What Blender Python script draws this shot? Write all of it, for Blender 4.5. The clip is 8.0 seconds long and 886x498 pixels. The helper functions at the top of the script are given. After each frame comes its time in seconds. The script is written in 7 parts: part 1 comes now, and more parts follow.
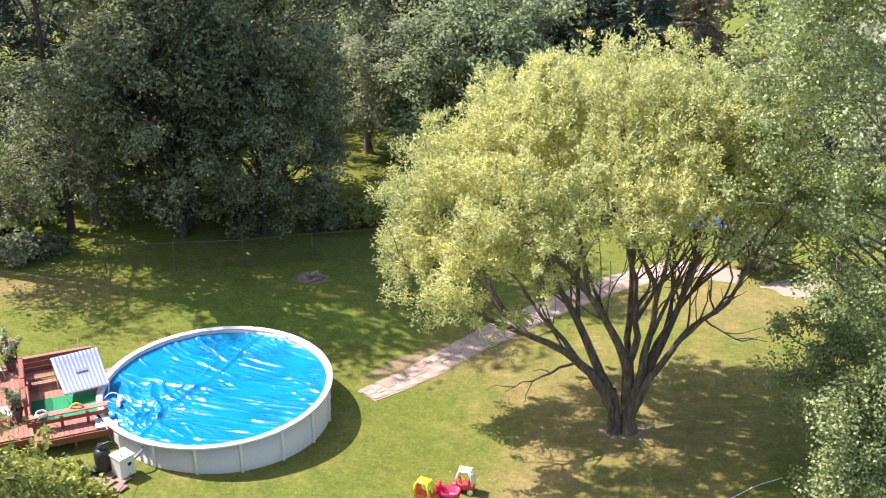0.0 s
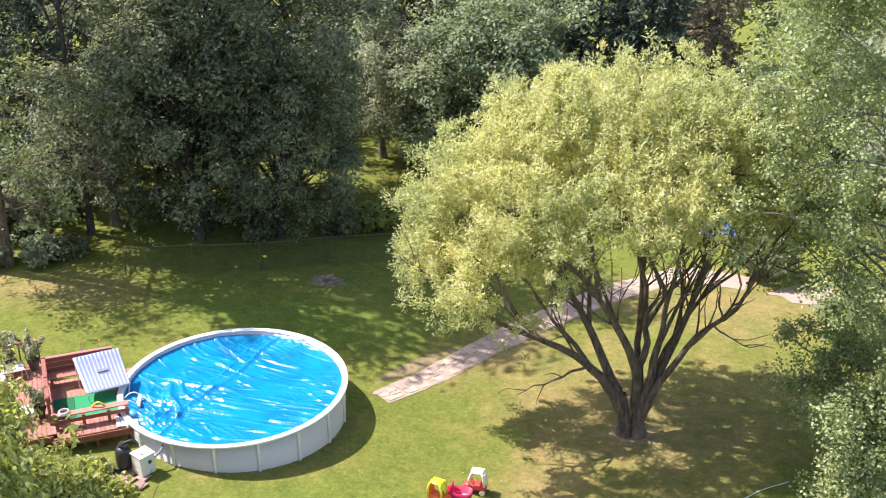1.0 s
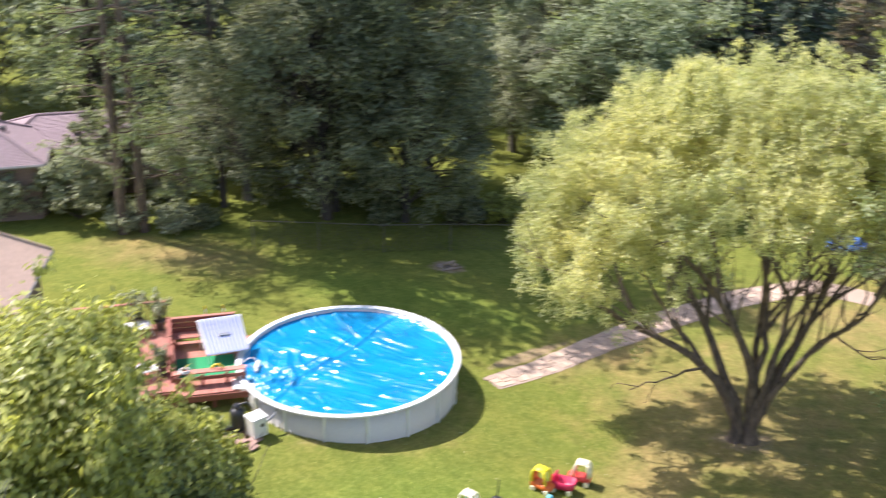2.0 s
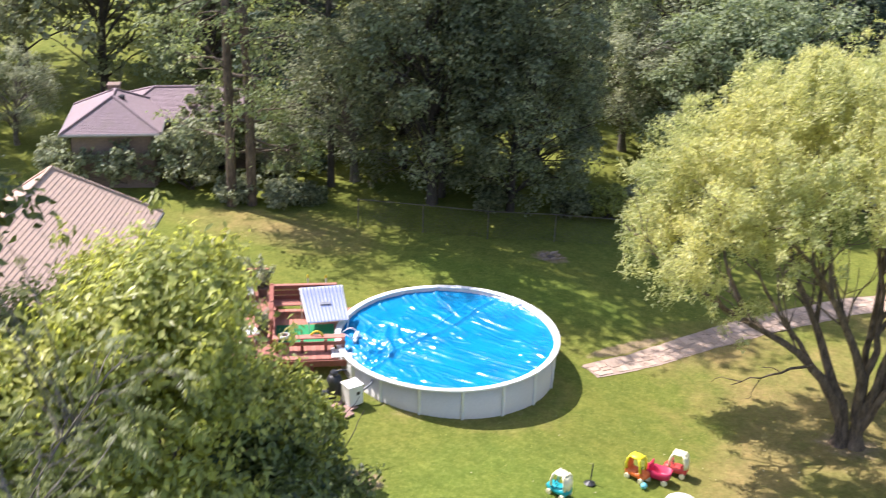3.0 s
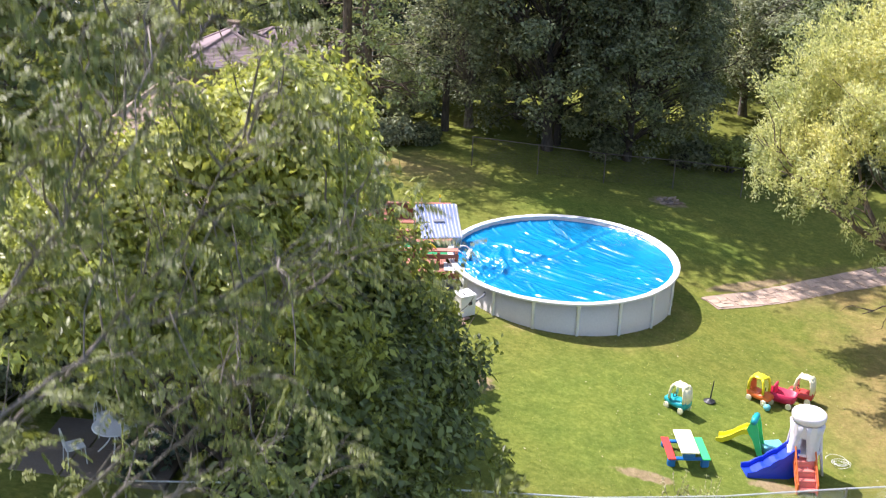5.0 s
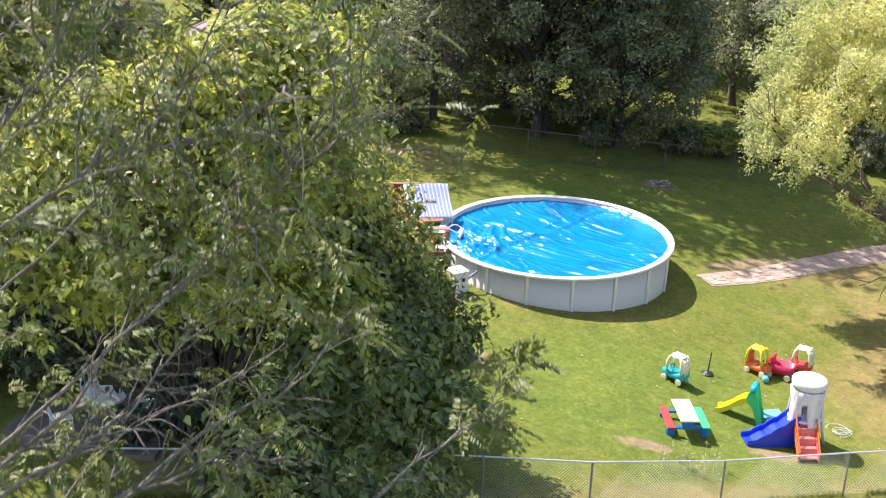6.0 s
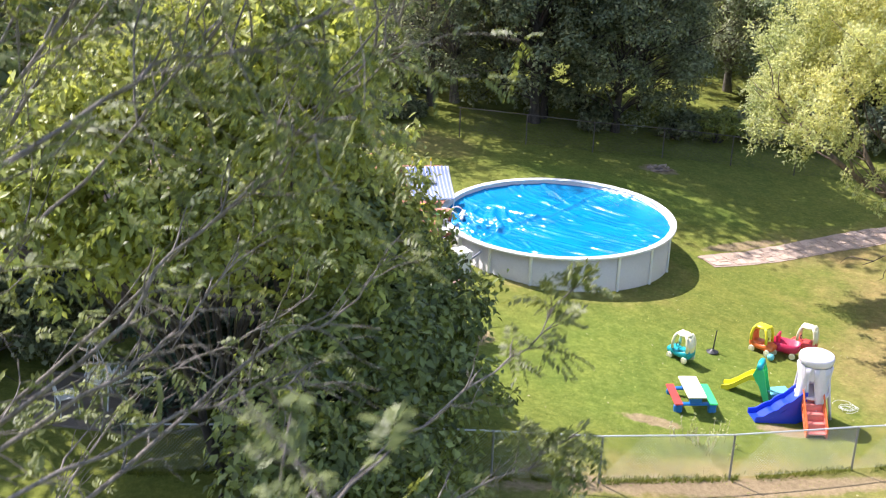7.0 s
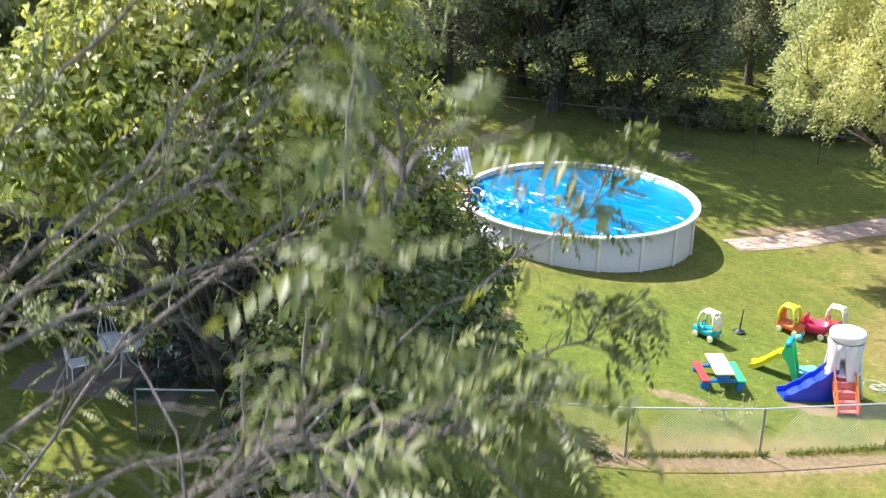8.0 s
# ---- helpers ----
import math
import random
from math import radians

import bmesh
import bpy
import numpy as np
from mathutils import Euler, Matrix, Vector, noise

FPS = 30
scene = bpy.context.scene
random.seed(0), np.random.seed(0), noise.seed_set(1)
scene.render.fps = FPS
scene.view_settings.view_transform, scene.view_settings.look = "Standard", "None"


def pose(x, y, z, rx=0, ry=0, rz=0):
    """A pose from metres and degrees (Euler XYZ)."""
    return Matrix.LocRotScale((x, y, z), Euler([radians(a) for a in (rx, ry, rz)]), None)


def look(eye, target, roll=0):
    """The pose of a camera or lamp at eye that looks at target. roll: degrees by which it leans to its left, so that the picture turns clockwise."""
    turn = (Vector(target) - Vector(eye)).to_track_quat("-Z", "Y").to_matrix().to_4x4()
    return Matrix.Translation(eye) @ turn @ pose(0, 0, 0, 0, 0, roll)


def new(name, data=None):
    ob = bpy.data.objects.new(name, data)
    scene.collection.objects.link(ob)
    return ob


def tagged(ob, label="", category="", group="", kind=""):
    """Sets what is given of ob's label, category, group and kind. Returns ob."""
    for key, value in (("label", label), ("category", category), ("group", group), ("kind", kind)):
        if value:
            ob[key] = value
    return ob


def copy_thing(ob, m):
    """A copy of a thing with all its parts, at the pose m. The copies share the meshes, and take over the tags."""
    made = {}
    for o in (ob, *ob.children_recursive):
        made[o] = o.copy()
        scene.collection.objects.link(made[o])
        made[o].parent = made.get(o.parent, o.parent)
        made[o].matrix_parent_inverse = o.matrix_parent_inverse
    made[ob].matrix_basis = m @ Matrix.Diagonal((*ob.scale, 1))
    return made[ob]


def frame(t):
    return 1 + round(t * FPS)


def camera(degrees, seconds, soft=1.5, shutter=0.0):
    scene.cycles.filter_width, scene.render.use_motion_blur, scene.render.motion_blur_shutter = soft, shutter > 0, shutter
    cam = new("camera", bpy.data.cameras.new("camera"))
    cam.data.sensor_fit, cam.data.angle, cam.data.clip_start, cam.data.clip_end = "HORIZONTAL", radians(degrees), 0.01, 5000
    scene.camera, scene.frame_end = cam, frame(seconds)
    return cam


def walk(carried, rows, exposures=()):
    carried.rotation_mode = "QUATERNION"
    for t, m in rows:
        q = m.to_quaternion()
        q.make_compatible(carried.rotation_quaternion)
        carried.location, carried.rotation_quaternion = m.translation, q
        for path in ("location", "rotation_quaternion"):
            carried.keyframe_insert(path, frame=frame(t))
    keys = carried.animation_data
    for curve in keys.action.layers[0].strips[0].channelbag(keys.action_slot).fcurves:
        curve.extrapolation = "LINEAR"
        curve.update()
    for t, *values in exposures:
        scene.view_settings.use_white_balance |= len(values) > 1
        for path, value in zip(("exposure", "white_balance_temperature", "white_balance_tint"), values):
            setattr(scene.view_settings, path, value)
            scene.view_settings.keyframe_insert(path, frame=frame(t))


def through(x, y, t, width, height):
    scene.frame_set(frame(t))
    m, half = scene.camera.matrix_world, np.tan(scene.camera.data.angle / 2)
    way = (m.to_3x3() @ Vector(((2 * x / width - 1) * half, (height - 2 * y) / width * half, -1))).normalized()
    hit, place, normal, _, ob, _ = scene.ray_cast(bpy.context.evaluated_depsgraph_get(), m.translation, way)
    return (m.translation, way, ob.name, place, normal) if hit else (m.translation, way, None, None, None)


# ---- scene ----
cam = camera(40.0, 8.0, 1.1, 0.8)
# seconds, x, y, z, yaw, pitch, roll
ROWS = [
    (0.00, 0.000, -0.000, 21.250, -0.000, -25.053, -1.059),
    (0.50, -0.174, -0.421, 21.444, 0.137, -24.879, -0.901),
    (1.00, -0.158, -0.661, 21.709, 0.481, -24.989, -0.791),
    (1.50, -0.192, -0.919, 21.567, 1.963, -24.868, -0.450),
    (2.00, 0.104, -1.094, 21.188, 7.104, -24.659, 0.391),
    (2.20, 0.231, -1.273, 20.979, 8.859, -24.459, 0.521),
    (3.30, -0.228, -1.489, 19.366, 13.341, -23.687, 1.913),
    (3.50, -0.255, -1.541, 18.973, 14.616, -23.575, 1.792),
    (4.00, -0.275, -1.809, 18.053, 17.038, -23.262, 2.182),
    (4.50, -0.423, -2.073, 16.931, 17.251, -22.926, 2.274),
    (5.00, -0.445, -2.174, 16.080, 17.026, -22.419, 2.239),
    (5.20, -0.584, -2.156, 15.742, 16.675, -22.163, 2.034),
    (6.30, -0.616, -2.294, 14.636, 16.222, -21.530, 1.969),
    (6.50, -0.694, -2.383, 14.607, 16.091, -21.693, 2.038),
    (7.00, -1.003, -2.390, 14.189, 15.649, -21.576, 1.875),
    (7.50, -1.127, -2.404, 13.674, 16.053, -21.288, 1.946),
    (8.00, -1.254, -2.184, 12.975, 16.276, -20.907, 1.969),
]


def hold(x, y, z, yaw, pitch, roll):
    return pose(x, y, z, 0, 0, yaw) @ pose(0, 0, 0, 90 + pitch) @ pose(0, 0, 0, 0, 0, roll)


walk(cam, [(t, hold(*row)) for t, *row in ROWS], [(0.0, 1.28, 6400, 15.8), (4.5, 1.21, 6400, 17.0), (6.5, 1.27, 6350, 17.0), (8.0, 1.37, 6250, 13.8)])

# ---- daylight: afternoon sun from the left and a little behind the pool ----
SUN_WAY = Vector((-0.945, 0.33, 1.53)).normalized()
world = bpy.data.worlds.new("sky")
scene.world = world
world.use_nodes = True
wt = world.node_tree
sky = wt.nodes.new("ShaderNodeTexSky")
sky.sky_type, sky.sun_disc = "NISHITA", False
sky.sun_elevation = math.asin(SUN_WAY.z)
sky.sun_rotation = math.atan2(SUN_WAY.x, SUN_WAY.y)
sky.air_density, sky.dust_density = 1.0, 1.5
wt.links.new(sky.outputs[0], wt.nodes["Background"].inputs[0])
wt.nodes["Background"].inputs[1].default_value = 0.12
sun_data = bpy.data.lights.new("sun", "SUN")
sun_data.energy, sun_data.angle, sun_data.color = 3.6, radians(0.5), (1.0, 0.95, 0.91)
sun = new("sun", sun_data)
sun.matrix_world = look(SUN_WAY * 60, (0, 0, 0))


# ---- materials ----
def nodes_of(name):
    m = bpy.data.materials.new(name)
    m.use_nodes = True
    t = m.node_tree
    return m, t, t.nodes["Principled BSDF"]


def ramp(t, fac, stops):
    r = t.nodes.new("ShaderNodeValToRGB")
    while len(r.color_ramp.elements) < len(stops):
        r.color_ramp.elements.new(0.5)
    for e, (p, c) in zip(r.color_ramp.elements, stops):
        e.position, e.color = p, (*c, 1)
    t.links.new(fac, r.inputs[0])
    return r.outputs[0]


def noise_of(t, scale, detail=4, rough=0.6, space="Object", stretch=None):
    co = t.nodes.new("ShaderNodeTexCoord")
    n = t.nodes.new("ShaderNodeTexNoise")
    n.inputs["Scale"].default_value, n.inputs["Detail"].default_value, n.inputs["Roughness"].default_value = scale, detail, rough
    src = co.outputs[space]
    if stretch:
        mp = t.nodes.new("ShaderNodeMapping")
        mp.inputs["Scale"].default_value = stretch
        t.links.new(src, mp.inputs[0])
        src = mp.outputs[0]
    t.links.new(src, n.inputs["Vector"])
    return n.outputs["Fac"]


def mixed(t, kind, fac, a, b):
    m = t.nodes.new("ShaderNodeMix")
    m.data_type, m.blend_type = "RGBA", kind
    for sock, v in ((m.inputs["Factor"], fac), (m.inputs["A"], a), (m.inputs["B"], b)):
        if isinstance(v, (int, float)):
            sock.default_value = v
        elif isinstance(v, tuple):
            sock.default_value = (*v, 1)
        else:
            t.links.new(v, sock)
    return m.outputs["Result"]


def bumped(t, bsdf, height, strength, distance):
    b = t.nodes.new("ShaderNodeBump")
    b.inputs["Strength"].default_value, b.inputs["Distance"].default_value = strength, distance
    t.links.new(height, b.inputs["Height"])
    t.links.new(b.outputs[0], bsdf.inputs["Normal"])


def plain(name, col, rough=0.6, metal=0.0, spread=0.12, fine=18.0, coarse=1.5, bump=0.15, dirt=(0.25, 0.22, 0.17), grime=0.15, each=0.0, stretch=None):
    """A painted, moulded or natural surface: base colour, grain, stains and a little relief."""
    m, t, p = nodes_of(name)
    lo = tuple(c * (1 - spread) for c in col)
    hi = tuple(min(1, c * (1 + spread)) for c in col)
    n1 = noise_of(t, fine, 5, 0.65, stretch=stretch)
    c1 = ramp(t, n1, [(0.3, lo), (0.7, hi)])
    n2 = noise_of(t, coarse, 4, 0.6)
    mask = ramp(t, n2, [(0.52, (0, 0, 0)), (0.75, (grime, grime, grime))])
    c2 = mixed(t, "MIX", mask, c1, dirt)
    if each:
        info = t.nodes.new("ShaderNodeObjectInfo")
        tone = ramp(t, info.outputs["Random"], [(0, (1 - each,) * 3), (1, (1 + each,) * 3)])
        c2 = mixed(t, "MULTIPLY", 1.0, c2, tone)
    t.links.new(c2, p.inputs["Base Color"])
    p.inputs["Roughness"].default_value, p.inputs["Metallic"].default_value = rough, metal
    if bump:
        bumped(t, p, n1, bump, 0.01)
    return m


def leaf_mat(name, dark, light, through_col, through=0.35, rough=0.5, patch=0.35):
    """Leaves: each leaf its own tone, light passing through."""
    m, t, p = nodes_of(name)
    geo = t.nodes.new("ShaderNodeNewGeometry")
    c = ramp(t, geo.outputs["Random Per Island"], [(0, dark), (0.75, light), (1, tuple(min(1, x * 1.25) for x in light))])
    big = noise_of(t, patch, 3)
    tone = ramp(t, big, [(0.3, (0.72, 0.78, 0.72)), (0.7, (1.15, 1.1, 1.0))])
    c = mixed(t, "MULTIPLY", 1.0, c, tone)
    t.links.new(c, p.inputs["Base Color"])
    p.inputs["Roughness"].default_value = rough
    p.inputs["Specular IOR Level"].default_value = 0.35
    tr = t.nodes.new("ShaderNodeBsdfTranslucent")
    t.links.new(mixed(t, "MULTIPLY", 1.0, c, through_col), tr.inputs[0])
    mx = t.nodes.new("ShaderNodeMixShader")
    mx.inputs[0].default_value = through
    t.links.new(p.outputs[0], mx.inputs[1])
    t.links.new(tr.outputs[0], mx.inputs[2])
    t.links.new(mx.outputs[0], t.nodes["Material Output"].inputs[0])
    return m


def bark_mat(name, dark, light, fine=9.0):
    m, t, p = nodes_of(name)
    n = noise_of(t, fine, 6, 0.7, stretch=(1, 1, 0.25))
    c = ramp(t, n, [(0.35, dark), (0.65, light)])
    big = noise_of(t, 1.2, 3)
    c = mixed(t, "MULTIPLY", 1.0, c, ramp(t, big, [(0.3, (0.7, 0.7, 0.7)), (0.7, (1.2, 1.18, 1.12))]))
    t.links.new(c, p.inputs["Base Color"])
    p.inputs["Roughness"].default_value = 0.9
    bumped(t, p, n, 0.8, 0.03)
    return m


def lawn_mat():
    """Mown summer lawn: green, straw-coloured where dry, bare where worn."""
    m, t, p = nodes_of("lawn")
    fine = noise_of(t, 7.0, 8, 0.8)
    tuft = noise_of(t, 2.4, 5, 0.7)
    mid = noise_of(t, 0.75, 5, 0.65)
    big = noise_of(t, 0.17, 4, 0.55)
    green = ramp(t, fine, [(0.28, (0.098, 0.118, 0.021)), (0.5, (0.168, 0.184, 0.038)), (0.72, (0.262, 0.266, 0.074))])
    straw = ramp(t, fine, [(0.28, (0.195, 0.148, 0.058)), (0.72, (0.375, 0.285, 0.128))])
    soil = ramp(t, fine, [(0.3, (0.21, 0.15, 0.085)), (0.7, (0.42, 0.31, 0.19))])
    co = t.nodes.new("ShaderNodeTexCoord")

    def math_node(op, a, b=None, c=None):
        n = t.nodes.new("ShaderNodeMath")
        n.operation = op
        for k, v in enumerate((a, b, c)):
            if v is None:
                continue
            if isinstance(v, (int, float)):
                n.inputs[k].default_value = v
            else:
                t.links.new(v, n.inputs[k])
        return n.outputs[0]

    def blob(x, y, rx, ry, turn=0.0):
        """One in the middle of an oval on the ground, nought outside it."""
        mp = t.nodes.new("ShaderNodeMapping")
        mp.vector_type = "TEXTURE"
        mp.inputs["Location"].default_value = (x, y, 0)
        mp.inputs["Rotation"].default_value = (0, 0, radians(turn))
        mp.inputs["Scale"].default_value = (rx, ry, 50)
        t.links.new(co.outputs["Object"], mp.inputs[0])
        ln = t.nodes.new("ShaderNodeVectorMath")
        ln.operation = "LENGTH"
        t.links.new(mp.outputs[0], ln.inputs[0])
        return math_node("SUBTRACT", 1.0, ln.outputs["Value"])

    def most(vals):
        out = vals[0]
        for v in vals[1:]:
            out = math_node("MAXIMUM", out, v)
        return out

    # dry ground: round the willow, beside the path, by the pool's foot, and along the wood
    dryness = most([blob(6.3, 34.5, 9.0, 7.5), blob(3.0, 31.0, 2.8, 7.0, -12), blob(1.6, 38.4, 5.5, 2.2, 42), blob(-7.25, 33.1, 4.9, 4.9), blob(-1.0, 21.8, 9.0, 1.5, 28), blob(10.5, 42, 8, 5), blob(-16, 41.0, 5.0, 2.0)])
    lush = most([blob(-3.4, 25.8, 6.2, 4.4, 20), blob(-6.0, 39.5, 6.0, 2.2, -8)])
    dryness = math_node("SUBTRACT", dryness, math_node("MAXIMUM", math_node("MULTIPLY", lush, 0.7), 0.0))
    dryness = math_node("MULTIPLY_ADD", dryness, 0.42, math_node("MULTIPLY_ADD", big, 0.55, math_node("MULTIPLY", mid, 0.5)))
    dry = ramp(t, dryness, [(0.54, (0.0, 0.0, 0.0)), (0.88, (0.9, 0.9, 0.9))])
    worn = most([blob(-2.92, 23.5, 0.95, 0.28, 8), blob(0.1, 24.8, 0.8, 0.3, 10), blob(-1.2, 21.5, 6.5, 0.5, 28), blob(-8.0, 25.7, 0.8, 0.6), blob(-5.2, 42.7, 0.9, 0.7), blob(5.63, 32.9, 1.1, 0.9), blob(-7.25, 33.1, 3.95, 3.95), blob(-1.6, 36.7, 2.4, 0.35, 48)])
    worn = math_node("ADD", worn, math_node("MULTIPLY_ADD", tuft, 1.2, -0.62))
    bare = ramp(t, worn, [(0.10, (0, 0, 0)), (0.36, (0.85, 0.85, 0.85))])
    c = mixed(t, "MIX", dry, green, straw)
    c = mixed(t, "MULTIPLY", 1.0, c, ramp(t, tuft, [(0.3, (0.74, 0.78, 0.70)), (0.7, (1.16, 1.14, 1.10))]))
    c = mixed(t, "MULTIPLY", 1.0, c, ramp(t, mid, [(0.3, (0.82, 0.90, 0.82)), (0.7, (1.14, 1.08, 1.05))]))
    c = mixed(t, "MIX", ramp(t, lush, [(0.0, (0, 0, 0)), (0.5, (0.8, 0.8, 0.8))]), c, mixed(t, "MULTIPLY", 1.0, c, (0.86, 1.04, 0.9)))
    c = mixed(t, "MIX", bare, c, soil)
    t.links.new(c, p.inputs["Base Color"])
    p.inputs["Roughness"].default_value = 0.95
    p.inputs["Specular IOR Level"].default_value = 0.15
    bumped(t, p, fine, 0.7, 0.05)
    return m


LAWN = lawn_mat()
WILLOW_LEAF = leaf_mat("willow_leaf", (0.47, 0.485, 0.22), (0.70, 0.69, 0.385), (1.0, 1.0, 0.7), 0.52, 0.45)
POPLAR_LEAF = leaf_mat("poplar_leaf", (0.22, 0.265, 0.125), (0.45, 0.50, 0.27), (1.0, 1.0, 0.6), 0.45, 0.4)
WOOD_LEAF = leaf_mat("wood_leaf", (0.112, 0.128, 0.075), (0.32, 0.34, 0.208), (1.0, 1.0, 0.6), 0.40, 0.6)
PALE_LEAF = leaf_mat("pale_leaf", (0.225, 0.25, 0.175), (0.47, 0.49, 0.35), (1.0, 1.0, 0.75), 0.45, 0.5)
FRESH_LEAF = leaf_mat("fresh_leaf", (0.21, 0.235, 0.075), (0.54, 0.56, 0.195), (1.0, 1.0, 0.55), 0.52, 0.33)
NEAR_LEAF = leaf_mat("near_leaf", (0.10, 0.12, 0.045), (0.24, 0.265, 0.105), (1.0, 1.0, 0.45), 0.40, 0.42)
# Dark leaf tone, with the lower boughs' shade put into the colour.
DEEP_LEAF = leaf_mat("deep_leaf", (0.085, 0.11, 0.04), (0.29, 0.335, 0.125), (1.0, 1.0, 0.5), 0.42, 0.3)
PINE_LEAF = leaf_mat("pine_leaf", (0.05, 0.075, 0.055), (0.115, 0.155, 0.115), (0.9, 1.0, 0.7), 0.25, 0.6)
MID_LEAF = leaf_mat("mid_leaf", (0.15, 0.19, 0.11), (0.33, 0.385, 0.23), (1.0, 1.0, 0.65), 0.42, 0.5)
RUST_LEAF = leaf_mat("rust_leaf", (0.19, 0.155, 0.10), (0.33, 0.27, 0.18), (1.0, 0.9, 0.6), 0.2, 0.6)
BARK = bark_mat("bark", (0.06, 0.044, 0.035), (0.24, 0.175, 0.13))
GREY_BARK = bark_mat("grey_bark", (0.10, 0.085, 0.075), (0.30, 0.262, 0.235), 14.0)
DARK_BARK = bark_mat("dark_bark", (0.04, 0.032, 0.027), (0.12, 0.095, 0.08))
POOL_WHITE = plain("pool_white", (0.80, 0.79, 0.77), 0.35, spread=0.04, grime=0.18, bump=0.04)
POOL_WALL = plain("pool_wall", (0.72, 0.675, 0.645), 0.42, spread=0.05, grime=0.22, bump=0.05, coarse=0.9)
RED_DECK = plain("red_deck", (0.42, 0.17, 0.125), 0.75, spread=0.2, fine=12, grime=0.35, dirt=(0.45, 0.27, 0.22), each=0.18)
DARK_RED = plain("dark_red", (0.26, 0.085, 0.06), 0.7, spread=0.2, grime=0.3, each=0.15)
PAVER = plain("paver", (0.34, 0.215, 0.175), 0.9, spread=0.15, fine=20, grime=0.35, bump=0.3, each=0.12)
FLAGSTONE = plain("flagstone", (0.50, 0.365, 0.275), 0.9, spread=0.2, fine=14, coarse=2.0, grime=0.4, bump=0.4, each=0.2)
ROOF_TAN = plain("roof_tan", (0.54, 0.385, 0.30), 0.9, spread=0.12, fine=7, grime=0.3, bump=0.4)
ROOF_GREY = plain("roof_grey", (0.30, 0.225, 0.24), 0.9, spread=0.12, fine=7, grime=0.3, bump=0.4)
BRICK = plain("brick", (0.24, 0.17, 0.14), 0.9, spread=0.2, fine=10, grime=0.3)
WHITE_PAINT = plain("white_paint", (0.78, 0.77, 0.74), 0.5, spread=0.04)
STEEL = plain("steel", (0.66, 0.67, 0.66), 0.5, 0.35, spread=0.08, grime=0.1, bump=0.05)
POST_GREY = plain("weathered_post", (0.27, 0.26, 0.25), 0.6, 0.3, spread=0.15, grime=0.3)
DARK_STEEL = plain("dark_steel", (0.12, 0.10, 0.085), 0.75, 0.2, spread=0.2, grime=0.3)


# ---- building helpers ----
def rng_of(seed):
    return np.random.default_rng(seed)


def mesh_np(name, v, f, material, smooth=False):
    """A mesh from arrays of vertices and of triangles or quads."""
    v, f = np.asarray(v, dtype=np.float32), np.asarray(f, dtype=np.int32)
    me = bpy.data.meshes.new(name)
    k = f.shape[1]
    me.vertices.add(len(v))
    me.vertices.foreach_set("co", v.ravel())
    me.loops.add(f.size)
    me.loops.foreach_set("vertex_index", f.ravel())
    me.polygons.add(len(f))
    me.polygons.foreach_set("loop_start", np.arange(0, f.size, k, dtype=np.int32))
    if smooth:
        me.polygons.foreach_set("use_smooth", np.ones(len(f), dtype=bool))
    me.update(calc_edges=True)
    me.materials.append(material)
    return me


def under(ob, parent):
    """Parents ob to a thing, keeping its place in the world as built."""
    ob.parent = parent
    ob.matrix_parent_inverse = parent.matrix_basis.inverted() if parent else Matrix()
    return ob


def part(name, bm, material, parent, label="", smooth=False):
    me = bpy.data.meshes.new(name)
    bmesh.ops.recalc_face_normals(bm, faces=bm.faces)
    for fc in bm.faces:
        fc.smooth = smooth
    bm.to_mesh(me)
    bm.free()
    me.materials.append(material)
    ob = new(name, me)
    if parent:
        under(ob, parent)
    if label:
        ob["label"] = label
    return ob


def thing(name, x, y, z, label, category, group="", rz=0):
    ob = new(name)
    ob.matrix_basis = pose(x, y, z, 0, 0, rz)
    bpy.context.view_layer.update()
    return tagged(ob, label, category, group)


def box(bm, m, sx, sy, sz, bevel=0.0, seg=1):
    """A box of that size, standing on the origin of m."""
    r = bmesh.ops.create_cube(bm, size=1.0, matrix=m @ Matrix.Translation((0, 0, sz / 2)) @ Matrix.Diagonal((sx, sy, sz, 1)))
    if bevel:
        es = list({e for v in r["verts"] for e in v.link_edges})
        bmesh.ops.bevel(bm, geom=es, offset=bevel, segments=seg, affect="EDGES", profile=0.5)


def boxes(*rows, bevel=0.0, m=Matrix()):
    bm = bmesh.new()
    for x, y, z, sx, sy, sz, *rz in rows:
        box(bm, m @ pose(x, y, z, 0, 0, rz[0] if rz else 0), sx, sy, sz, bevel)
    return bm


def lathe(bm, profile, m=Matrix(), sides=24, closed=False):
    """A turned shape from (radius, height) pairs."""
    rings = []
    for r, z in profile:
        rings.append([bm.verts.new(m @ Vector((r * math.cos(2 * math.pi * i / sides), r * math.sin(2 * math.pi * i / sides), z))) for i in range(sides)])
    for a, b in zip(rings, rings[1:]):
        for i in range(sides):
            bm.faces.new((a[i], a[(i + 1) % sides], b[(i + 1) % sides], b[i]))
    if closed:
        bm.faces.new(rings[0][::-1])
        bm.faces.new(rings[-1])


